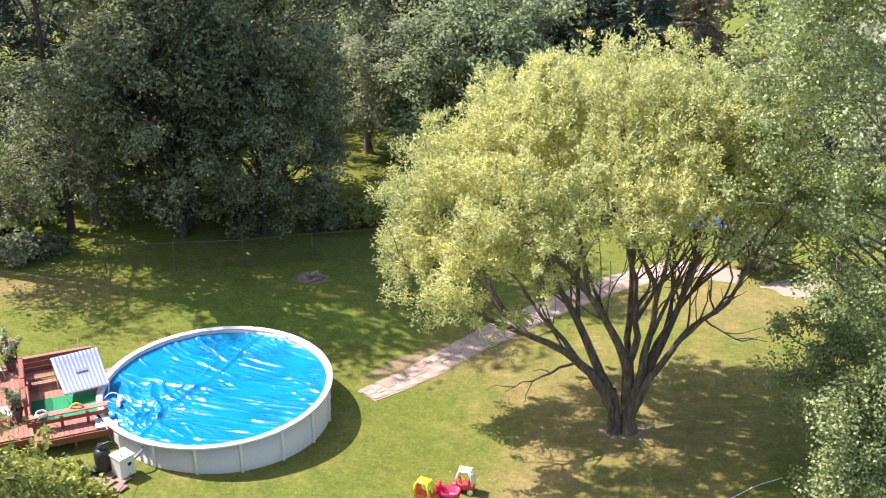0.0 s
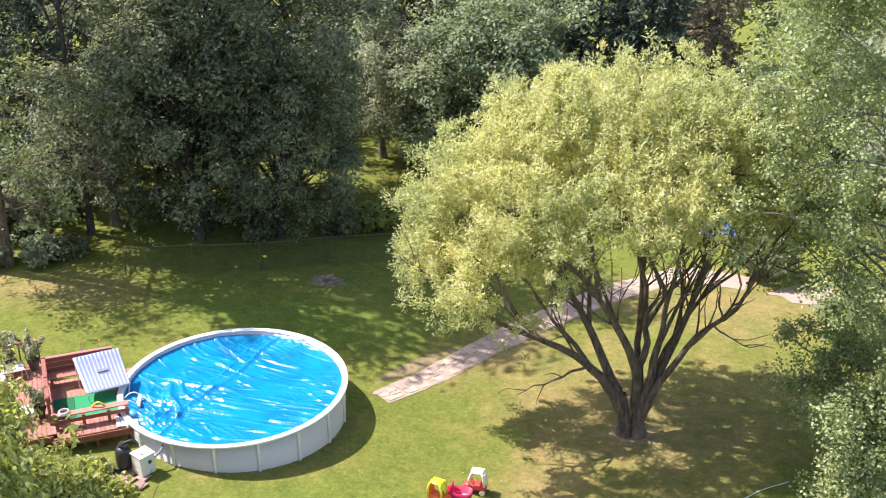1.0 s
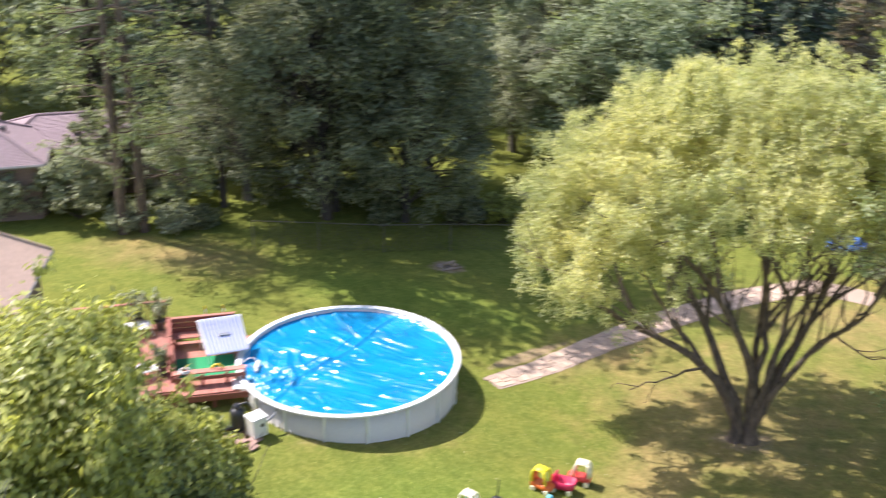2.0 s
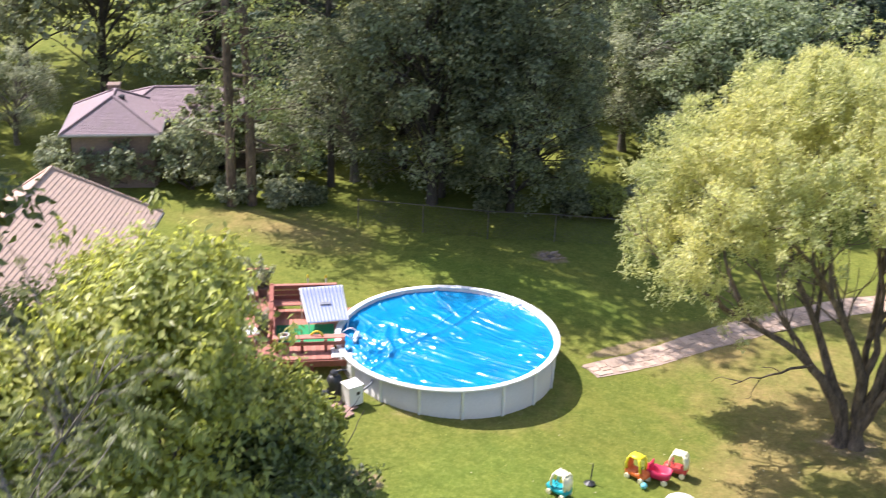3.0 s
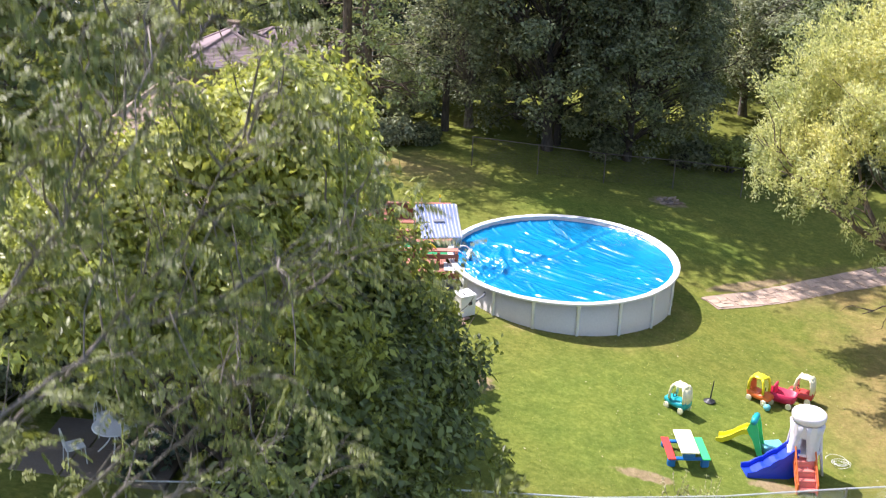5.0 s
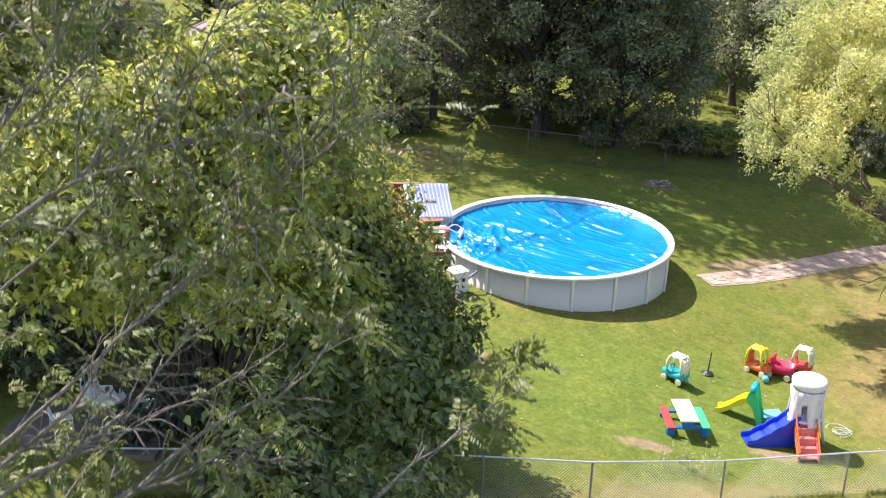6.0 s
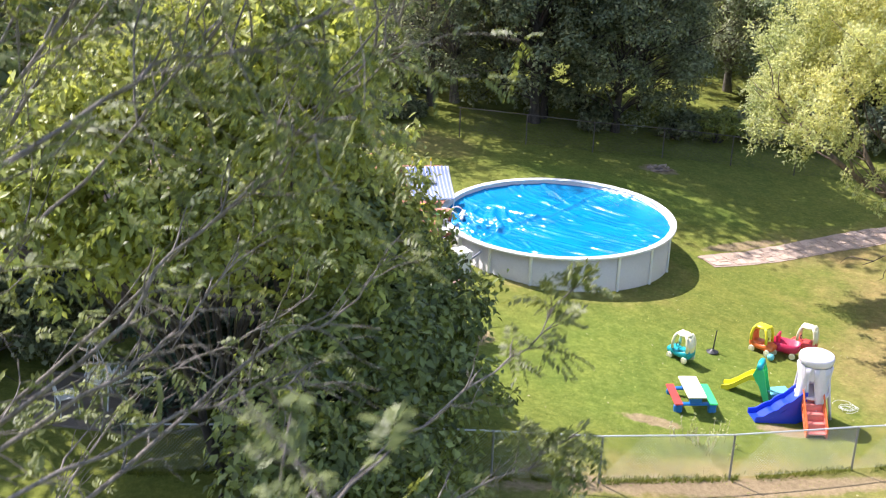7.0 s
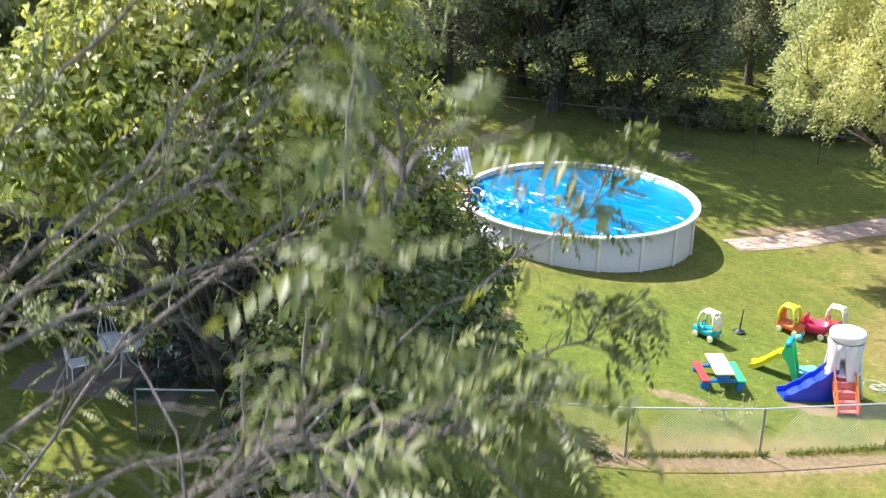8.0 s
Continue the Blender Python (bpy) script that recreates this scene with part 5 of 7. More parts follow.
def beyond():
    t = thing("tarp_pile", 11.2, 47.6, 0, "heap covered with a bright blue tarpaulin beyond the path", "tarpaulin")
    n = 26
    v = [(11.2 + (i / n - 0.5) * 1.7, 47.4 + (j / n - 0.5) * 1.1, max(0.0, 0.5 * math.cos((i / n - 0.5) * 2.9) * math.cos((j / n - 0.5) * 2.9) + 0.22 * noise.noise(Vector((i * 0.25, j * 0.25, 1))))) for i in range(n + 1) for j in range(n + 1)]
    f = [(i * (n + 1) + j, (i + 1) * (n + 1) + j, (i + 1) * (n + 1) + j + 1, i * (n + 1) + j + 1) for i in range(n) for j in range(n)]
    under(new("tarpaulin", mesh_np("tarpaulin", v, f, TARP, True)), t)
    g = random.Random(3)
    rp = thing("rock_pile", 9.6, 47.8, 0, "heap of pale rocks beside the tarpaulin", "rocks")
    for k in range(12):
        bm = bmesh.new()
        bmesh.ops.create_icosphere(bm, subdivisions=2, radius=1.0, matrix=pose(9.6 + g.uniform(-0.5, 0.6), 47.8 + g.uniform(-0.4, 0.4), 0.12 + 0.3 * g.random() * (k > 5), 0, 0, g.uniform(0, 90)) @ Matrix.Diagonal((g.uniform(0.15, 0.3), g.uniform(0.12, 0.25), g.uniform(0.12, 0.2), 1)))
        for vv in bm.verts:
            vv.co += Vector((1, 1, 0.7)) * 0.08 * noise.noise(vv.co * 4)
        part("rock", bm, FLAGSTONE, rp)
    patch = tagged(new("gravel_bed"), "pale pinkish gravel bed at the end of the path", "gravel", kind="structure")
    bm = bmesh.new()
    ring = [bm.verts.new((13.6 + 1.3 * math.cos(a) * (1 + 0.2 * math.sin(3 * a) + 0.12 * math.sin(7 * a) + 0.1 * math.sin(11 * a + 1)), 41.3 + 0.8 * math.sin(a), 0.016)) for a in [2 * math.pi * k / 28 for k in range(28)]]
    bm.faces.new(ring)
    part("gravel", bm, SAND, patch)
    car = thing("parked_car", 8.6, 53.0, 0, "silver parked car seen through the willow", "car", rz=15)
    m = pose(8.6, 53.0, 0, 0, 0, 15)
    bm = bmesh.new()
    box(bm, m @ pose(0, 0, 0.3), 4.2, 1.7, 0.55, 0.12, 3)
    part("body", bm, SILVER, car, "", True)
    bm = bmesh.new()
    box(bm, m @ pose(-0.2, 0, 0.82), 2.2, 1.5, 0.52, 0.2, 3)
    part("cabin", bm, GLASS, car, "dark glazed cabin", True)
    bm = bmesh.new()
    box(bm, m @ pose(-0.2, 0, 1.31), 1.6, 1.3, 0.06, 0.025, 2)
    part("roof", bm, SILVER, car)
    for px in (-1.3, 1.3):
        for s in (-1, 1):
            bm = bmesh.new()
            lathe(bm, [(0.02, -0.1), (0.3, -0.1), (0.32, 0), (0.3, 0.1), (0.02, 0.1)], m @ pose(px, s * 0.8, 0.32, 90), 16, True)
            part("wheel", bm, BLACK, car)
    for ob, dx, dy in ((t, 0.4, 1.65), (rp, 0.33, 1.64), (patch, 0.48, 1.46), (car, 0.3, 1.8)):
        settle(ob, dx, dy)
    patch.location.z = ground_height(14.1, 42.8)


SAND = plain("sand", (0.40, 0.30, 0.235), 0.95, spread=0.18, fine=25, grime=0.3, bump=0.4)
BROWN_STONE = plain("brown_stone", (0.17, 0.125, 0.10), 0.9, spread=0.25, fine=12, grime=0.3, bump=0.4, each=0.3)
DUN_STONE = plain("dun_stone", (0.34, 0.25, 0.19), 0.9, spread=0.25, fine=12, grime=0.3, bump=0.4, each=0.3)
# Earth brown, darker than concrete: the slabs stand for bare ground.
EARTH_BROWN = plain("concrete", (0.19, 0.15, 0.115), 0.9, spread=0.12, fine=20, grime=0.35, bump=0.3, each=0.1)
TURF = plain("turf", (0.02, 0.26, 0.10), 0.9, spread=0.2, fine=60, grime=0.1, bump=0.5)
TURF_DARK = plain("turf_dark", (0.01, 0.13, 0.05), 0.9, spread=0.2, fine=60, grime=0.1, bump=0.5)
WHITE_CLOTH = plain("white_cloth", (0.66, 0.65, 0.67), 0.8, spread=0.05, grime=0.12, bump=0.1)
BLUE_CLOTH = plain("blue_cloth", (0.26, 0.32, 0.56), 0.8, spread=0.08, grime=0.1)
GREY_CLOTH = plain("grey_cloth", (0.30, 0.31, 0.34), 0.8, spread=0.1)
BLACK = plain("black_plastic", (0.025, 0.026, 0.03), 0.45, spread=0.2, grime=0.2)
GREY_PLASTIC = plain("grey_plastic", (0.22, 0.23, 0.25), 0.5)
CREAM = plain("cream_plastic", (0.86, 0.80, 0.55), 0.45, spread=0.04, grime=0.1)
YELLOW = plain("yellow_plastic", (0.85, 0.62, 0.04), 0.45, spread=0.05)
TOY_YELLOW = plain("toy_yellow", (0.86, 0.72, 0.03), 0.4, spread=0.05, grime=0.08)
TOY_RED = plain("toy_red", (0.62, 0.06, 0.05), 0.4, spread=0.06, grime=0.08)
CRIMSON = plain("crimson", (0.60, 0.025, 0.09), 0.4, spread=0.06, grime=0.08)
ORANGE = plain("orange", (0.80, 0.17, 0.04), 0.4, spread=0.06, grime=0.08)
SALMON = plain("salmon", (0.74, 0.22, 0.18), 0.5, spread=0.06, grime=0.1)
TOY_BLUE = plain("toy_blue", (0.01, 0.05, 0.55), 0.35, spread=0.06, grime=0.05)
TOY_SEA = plain("toy_sea_blue", (0.01, 0.16, 0.50), 0.4, spread=0.06, grime=0.08)
TOY_TEAL = plain("toy_teal", (0.01, 0.36, 0.42), 0.4, spread=0.06, grime=0.08)
TOY_AQUA = plain("toy_aqua", (0.16, 0.52, 0.60), 0.4, spread=0.05, grime=0.08)
TOY_GREEN = plain("toy_green", (0.05, 0.68, 0.20), 0.4, spread=0.06, grime=0.08)
LILAC = plain("lilac", (0.88, 0.80, 0.83), 0.5, spread=0.04, grime=0.12)
TARP = plain("blue_tarp", (0.06, 0.20, 0.62), 0.4, spread=0.15, grime=0.25, dirt=(0.6, 0.65, 0.75), coarse=3.0)
SILVER = plain("silver_paint", (0.5, 0.52, 0.54), 0.3, 0.6, spread=0.05)
GLASS = plain("window_glass", (0.03, 0.035, 0.04), 0.08, spread=0.1, grime=0.0, bump=0)

build_path()
fence([(-12.83, 16.42), (-8.04, 18.5), (-3.71, 20.24), (1.64, 23.67), (7.59, 26.65)], 1.13, "galvanised chain-link fence along the near side of the lawn", STEEL)
fence([(-13.0, 42.3), (-7.85, 43.3), (-2.62, 45.2), (2.3, 46.6)], 1.2, "dull chain-link fence at the edge of the wood", DARK_STEEL)
build_deck()
build_sunshade()
pole(-12.36, 34.06, 2.32)
pole(-11.76, 34.18, 2.34)
pump_set()
ladder()
deck_things()
coupe(-2.68, 27.14, 150, TOY_TEAL, CREAM, "teal ride-in toy car with cream roof and white wheels")
coupe(-0.62, 28.97, -28, ORANGE, TOY_YELLOW, "orange ride-in toy car with yellow roof")
coupe(0.48, 29.66, 165, TOY_RED, CREAM, "red ride-in toy car with cream roof")
wagon(-0.02, 29.13, -14)
picnic_table()
small_slide()
climber()
lawn_bits()
hip_roof("tan_house", -19.72, 27.68, 11, 5.1, 13.6, 2.6, 4.95, 5.0, BRICK, ROOF_TAN, "long low house with a tan shingled hip roof")
h2 = hip_roof("neighbour_house", -24.55, 44.6, 20, 3.3, 3.4, 2.5, 3.65, 0.5, BRICK, ROOF_GREY, "brick cottage with a mauve-grey hip roof and chimney", 0.4, (-0.1, 0.9))
hip_roof("house_wing", -22.6, 47.6, 20, 5.2, 3.0, 2.4, 3.3, 1.4, BRICK, ROOF_GREY, "low wing of the bungalow with a grey roof")
vent(pose(-24.55, 44.1, 4.2, 0, 0, 20), h2)
vent(pose(-24.15, 44.5, 4.33, 0, 0, 20), h2)
patio_corner()
beyond()


# ---- trees ----
def willow():
    g = rng_of(11)
    foot = np.array([5.63, 32.93, 0.0])
    tubes, tips = [], []
    # two short stems that part at once into many limbs
    for pts, rr in (
        (((-0.27, 0.0, -0.2), (-0.22, 0.0, 0.35), (-0.30, 0.02, 0.9), (-0.38, 0.06, 1.5)), (0.34, 0.22, 0.20, 0.15)),
        (((0.24, -0.02, -0.2), (0.18, -0.02, 0.35), (0.20, 0.0, 0.9), (0.22, 0.04, 1.6)), (0.36, 0.23, 0.20, 0.15)),
    ):
        tubes.append(tube_np(np.array(pts), rr, 12))
    limbs = [
        (0.20, (-0.30, 0, 0.8), (-0.95, -0.2, 2.1), (-1.8, -0.5, 3.1), (-3.9, -0.8, 4.4), (-5.6, -0.9, 5.7)),
        (0.18, (-0.34, 0.05, 1.1), (-1.0, 0.4, 3.2), (-2.1, 0.9, 5.0), (-3.2, 1.2, 8.6)),
        (0.19, (0.12, 0, 0.9), (0.0, -0.1, 2.5), (-0.75, -0.4, 4.0), (-1.7, -0.9, 5.7), (-3.4, -2.0, 7.6)),
        (0.15, (0.2, 0.1, 1.2), (0.2, 0.2, 3.1), (0.1, 0.5, 5.1), (-0.6, 0.2, 9.4)),
        (0.16, (0.25, -0.05, 1.0), (0.5, -0.2, 3.1), (0.8, -0.3, 5.0), (1.2, -1.2, 9.2)),
        (0.14, (0.18, 0.1, 1.2), (0.0, 0.9, 3.2), (0.2, 1.4, 6.0), (0.3, 1.7, 10.0)),
        (0.16, (0.28, 0, 0.9), (0.95, 0.2, 2.6), (1.5, 0.4, 4.4), (2.4, 0.6, 7.0), (2.6, 0.6, 9.8)),
        (0.14, (0.28, -0.1, 0.7), (0.9, -0.3, 2.3), (1.7, -0.5, 3.7), (3.1, -0.7, 4.8), (4.0, -0.6, 7.8)),
        (0.12, (0.26, 0.12, 0.9), (1.0, 0.6, 2.6), (2.2, 1.0, 4.6), (4.0, 1.3, 7.4)),
    ]
    for i, (r0, *ctrl) in enumerate(limbs):
        ctrl = np.array(ctrl)
        k = np.linspace(0, len(ctrl) - 1, 15)
        low = np.stack([np.interp(k, np.arange(len(ctrl)), ctrl[:, j]) for j in range(3)], 1)
        for _ in range(2):
            low[1:-1] = (low[:-2] + low[1:-1] * 2 + low[2:]) / 4
        low[2:-1] += np.cumsum(g.normal(size=(12, 3)) * np.array([0.05, 0.05, 0.03]), 0)
        tubes.append(tube_np(low, np.linspace(r0, 0.035, 15), 9))
        # each limb parts once or twice on its way up
        for j in ((6,) if i % 2 else (5, 9)):
            d = unit((low[j] - low[j - 1])[None])[0] + np.array([g.normal() * 0.3, g.normal() * 0.3, 0.15])
            fork = wander(g, low[j], d, 3.4, 7, 0.10, 0.03)
            tubes.append(tube_np(fork, np.linspace(r0 * 0.5, 0.025, 8), 7))
            for q in (3, 5, 7):
                tb, tp = branching(g, fork[q], fork[q] - fork[q - 1] + g.normal(size=3) * 0.2, 1.5, 0.035, 1, 0.5, 3, 0.12, 0.05, 0.7, 5)
                tubes += tb
                tips += tp
        for j in (7, 9, 11, 13, 14):
            for _ in range(2):
                d = unit((low[j] - low[j - 1])[None])[0] + g.normal(size=3) * 0.5 + np.array([0, 0, 0.25])
                tb, tp = branching(g, low[j], d, 1.6, 0.04, 1, 0.5, 3, 0.12, 0.05, 0.7, 5)
                tubes += tb
                tips += tp
    # one bare twisting bough low on the pool side
    low = wander(g, (-1.5, -0.45, 2.85), (-1, -0.35, 0.12), 2.6, 8, 0.22, 0.04)
    tubes.append(tube_np(low, np.linspace(0.05, 0.012, 9), 6))
    for j in (3, 5, 7):
        tubes.append(tube_np(wander(g, low[j], g.normal(size=3) * 0.6 + np.array([-0.6, 0, 0]), 1.0, 5, 0.25), np.linspace(0.02, 0.006, 6), 5))
    # crown: lobes over a dome that is highest towards the poplar and hangs lower over the path
    mid = np.array([-1.5, 0.5, 7.0])
    lobes = []
    while len(lobes) < 165:
        d = ball_np(g, 1)[0]
        if d[2] < -0.55:
            continue
        k = 0.86 + 0.14 * g.random() if g.random() < 0.85 else 0.62 + 0.2 * g.random()
        p = mid + d * np.array([5.7, 4.8, 4.3]) * k
        p[2] += 0.20 * (p[0] + 1.2)
        under_side = float(np.interp(p[0], [-6.8, -4.8, -2.8, -1.4, 2.4, 3.2, 4.0, 5.2], [5.0, 5.7, 7.0, 8.6, 8.9, 7.6, 6.2, 4.8]))
        if p[1] > 0.6:
            under_side = min(under_side, 6.4)
        if p[2] < under_side:
            continue
        lobes.append((p, d))
    cs, rs, outs = [], [], []
    for p, d in lobes:
        k = 18
        q = p + g.normal(size=(k, 3)) * np.array([0.40, 0.40, 0.34])
        rise = g.random(k)[:, None] * np.array([d[0] * 0.35, d[1] * 0.35, 1.05])
        cs.append(q + rise)
        rs.append(np.full(k, 0.30) * (0.6 + 0.7 * g.random(k)))
        outs.append(np.tile(d * 0.5 + np.array([0, 0, 0.6]), (k, 1)))
    # plumes that stand up out of the top of the crown
    for _ in range(46):
        d = ball_np(g, 1)[0]
        d[2] = abs(d[2]) * 0.8 + 0.25
        d /= np.linalg.norm(d)
        p = mid + d * np.array([5.7, 4.8, 4.3])
        p[2] += 0.20 * (p[0] + 1.2)
        if p[0] < -4.6:
            continue
        k = 9
        cs.append(p + g.normal(size=(k, 3)) * np.array([0.2, 0.2, 0.1]) + np.linspace(0, 1.0, k)[:, None] * np.array([d[0] * 0.5, d[1] * 0.5, g.uniform(0.7, 1.3)]))
        rs.append(np.linspace(0.34, 0.16, k))
        outs.append(np.tile(np.array([d[0] * 0.4, d[1] * 0.4, 0.9]), (k, 1)))
    extra = np.array([t for t in tips if t[2] > 7.9 + 0.3 * max(0, t[0]) and t[0] > -5.6])
    cs.append(extra)
    rs.append(np.full(len(extra), 0.30))
    outs.append(np.tile(np.array([0, 0, 0.7]), (len(extra), 1)))
    hang = np.array([-3.6, -1.8, 4.9]) + g.normal(size=(10, 3)) * np.array([0.5, 0.4, 0.45])
    cs.append(hang)
    rs.append(np.full(len(hang), 0.26))
    outs.append(np.tile(np.array([0, 0, -0.5]), (len(hang), 1)))
    cs, rs, outs = np.concatenate(cs), np.concatenate(rs), np.concatenate(outs)
    per = 66
    k = np.repeat(np.arange(len(cs)), per)
    d = ball_np(g, len(k))
    off = d * (rs[k] * (0.3 + 0.7 * g.random(len(k))))[:, None] * np.array([0.95, 0.95, 1.25])
    way = outs[k] * 0.5 + d * 0.8 + g.normal(size=(len(k), 3)) * 0.5
    sz = 0.7 + 0.6 * g.random(len(k))
    leaf = leaves_np(cs[k] + off, way, unit(d * 0.7 + unit(cs[k] - mid) * 0.5 + np.array([-0.4, 0.1, 0.6]) + g.normal(size=d.shape) * 0.35), 0.128 * sz, 0.048 * sz)
    tree_of("willow_tree", *foot, join_np(tubes), leaf, BARK, WILLOW_LEAF, "yellow-green willow with many dark limbs spreading from one stem", "tree")


def poplar():
    g = rng_of(23)
    axis = wander(g, (0, 0, -0.2), (-0.02, 0.0, 1), 16.5, 10, 0.04, 0.02)
    tubes = [tube_np(axis, np.linspace(0.3, 0.06, 11), 9)]
    cs = []
    for i in range(46):
        h = 0.06 + 0.92 * i / 46
        p = axis[0] + (axis[-1] - axis[0]) * h
        reach = (2.2 + 3.2 * math.sin(math.pi * min(1, max(0, h - 0.12) / 0.9))) * g.uniform(0.75, 1.1)
        th = g.uniform(0, 6.28)
        tb, tp = branching(g, p, (math.cos(th), math.sin(th), 0.35), reach * 0.6, 0.07 * (1.2 - h), 2, 0.5, 3, 0.12, 0.02, 0.6, 6)
        tubes += tb
        cs += [t for t in tp if t[2] > 0.3]
        for q in range(4):
            cs.append(p + np.array([math.cos(th), math.sin(th), 0.3]) * reach * (0.4 + 0.15 * q) + g.normal(size=3) * 0.5)
    # low boughs that reach forward over the lawn
    for i in range(9):
        e = np.array([g.uniform(-3.4, 0.6), g.uniform(-4.4, -2.4), g.uniform(1.4, 5.6)])
        k = np.linspace(0, 1, 8)[:, None]
        bough = np.array([0, 0, e[2] * 0.75]) + (e - np.array([0, 0, e[2] * 0.75])) * k + np.array([0, 0, 0.5]) * np.sin(3.14 * k)
        tubes.append(tube_np(bough, np.linspace(0.06, 0.012, 8), 6))
        for q in range(3, 8):
            for _ in range(3):
                cs.append(bough[q] + g.normal(size=3) * np.array([0.45, 0.4, 0.45]))
    cs = np.array([c for c in cs if c[2] > 0.3])
    lv = clump_leaves(g, cs, 0.62 * (0.6 + 0.8 * g.random(len(cs))), 175, 0.104, 0.08, 0.85, 0.3, 0.15)
    tree_of("poplar_tree", 13.15, 30.23, 0, join_np(tubes), lv, GREY_BARK, POPLAR_LEAF, "tall grey-green poplar leafed down to the ground", "tree")


def conifer(seed, height, radius, low=1.0, tiers=26):
    """Wood and needles of a spruce: tiers of drooping boughs."""
    g = rng_of(seed)
    axis = np.array([(0, 0, -0.2), (0, 0, height)])
    tubes = [tube_np(axis, [0.22, 0.03], 8)]
    cs, rs = [], []
    for i in range(tiers):
        h = low + (height - low) * i / tiers
        rr = radius * (1 - i / tiers) ** 0.85 + 0.2
        for _ in range(7):
            th = g.uniform(0, 6.28)
            L = rr * g.uniform(0.7, 1.1)
            e = np.array([math.cos(th) * L, math.sin(th) * L, h - 0.22 * L])
            s = np.array([0, 0, h])
            tubes.append(tube_np([s, (s + e) / 2 + np.array([0, 0, 0.08 * L]), e], [0.035, 0.025, 0.01], 4))
            for q in np.linspace(0.3, 1, max(2, int(L * 2.2))):
                cs.append(s + (e - s) * q + g.normal(size=3) * 0.08)
                rs.append(0.34)
    cs, rs = np.array(cs), np.array(rs)
    lv = clump_leaves(g, cs, rs, 22, 0.3, 0.09, 0.45, 0.3, 0.1)
    return join_np(tubes), lv


def woods():
    kinds = {
        "dark": (broadleaf(31, 11.6, 4.5, 0.2, 150, 215, 0.183, 0.8, lumpy=0.6, trunk_r=0.2), DARK_BARK, WOOD_LEAF, "dark green broad-leaved tree at the edge of the wood"),
        "dark2": (broadleaf(37, 10.8, 4.4, 0.4, 145, 215, 0.183, 0.78, lumpy=0.6, trunk_r=0.18), DARK_BARK, WOOD_LEAF, "dark green broad-leaved tree with low hanging boughs"),
        "pale": (broadleaf(41, 9.6, 3.8, 1.0, 105, 130, 0.17, 0.7, lumpy=0.6), GREY_BARK, PALE_LEAF, "grey-green broad-leaved tree with bare twigs showing"),
        "fresh": (broadleaf(43, 9.4, 3.8, 0.6, 110, 165, 0.19, 0.8, lumpy=0.5), DARK_BARK, MID_LEAF, "mid green broad-leaved tree in the wood"),
        # tall: crown set above the view, there to cast shade on the lawn
        "tall": (broadleaf(33, 21.5, 4.8, 12.0, 30, 220, 0.36, 1.5, trunk_r=0.13), DARK_BARK, WOOD_LEAF, "very tall dark tree whose crown, above the view, shades the lawn"),
        "far": (broadleaf(45, 10.5, 4.8, 0.8, 80, 80, 0.385, 1.05, lumpy=0.5), DARK_BARK, PALE_LEAF, "broad-leaved tree far back in the wood"),
        "pine": (conifer(47, 15.0, 4.2, tiers=22), DARK_BARK, PINE_LEAF, "dark blue-green conifer standing behind the wood"),
        "rust": (conifer(53, 13.0, 3.4, tiers=20), DARK_BARK, RUST_LEAF, "brownish thin conifer behind the wood"),
    }
    rows = [
        # the pale tree at -14.6 stands in, by leaf colour, for a sunlit flank
        ("dark", -10.8, 46.0, 0, 0.97), ("dark2", -7.5, 46.6, 70, 0.82), ("dark", -9.6, 50.0, 130, 1.15), ("pale", -14.6, 47.2, 0, 0.8), ("dark2", -13.0, 49.6, 200, 1.0), ("pine", -18.4, 51.4, 15, 1.0), ("dark2", -7.0, 50.6, 310, 0.8),
        ("tall", -15.4, 46.2, 0, 1.0), ("tall", -10.6, 46.9, 120, 0.98),
        ("pale", -3.6, 57.0, 30, 1.0), ("pale", -1.0, 55.8, 120, 0.95), ("pale", -6.6, 62.5, 210, 1.05), ("fresh", 0.9, 53.8, 60, 0.98), ("fresh", 3.1, 54.6, 200, 1.05), ("fresh", -0.8, 60.0, 260, 1.15),
        ("pine", 6.6, 60.0, 0, 1.0), ("pine", 9.9, 59.0, 60, 0.9), ("rust", 13.2, 59.5, 0, 0.9), ("pine", 4.0, 65.0, 130, 1.05), ("pine", 8.2, 65.5, 40, 1.0), ("pine", 12.2, 65.0, 250, 1.05), ("rust", 19.0, 60.0, 90, 1.0), ("fresh", 17.5, 52.0, 100, 0.9), ("far", 21.0, 47.0, 10, 0.9), ("far", 24.0, 55.0, 80, 1.1),
        ("pale", -30.6, 46.4, 100, 0.62), ("fresh", -24.5, 54.5, 150, 1.1), ("far", -30.5, 55.0, 10, 1.1), ("pale", -36.0, 50.0, 80, 1.1), ("fresh", -35.0, 43.0, 30, 1.0), ("far", -39.0, 36.0, 130, 0.9), ("far", -21.0, 60.0, 300, 1.15), ("far", -37.0, 58.0, 210, 1.2), ("far", -27.5, 63.0, 20, 1.2), ("far", -14.5, 63.5, 190, 1.2), ("far", -41.5, 47.0, 200, 1.1), ("far", -45.0, 40.0, 290, 1.1),
        ("far", -3.0, 69.0, 300, 1.2), ("far", 2.0, 72.0, 20, 1.1), ("far", -9.5, 68.0, 140, 1.2), ("far", -20.0, 69.0, 70, 1.2), ("far", -33.0, 68.0, 10, 1.2), ("far", 14.0, 72.0, 160, 1.2), ("far", 22.0, 67.0, 220, 1.2), ("far", -44.0, 56.0, 260, 1.2),
    ]
    made = {}
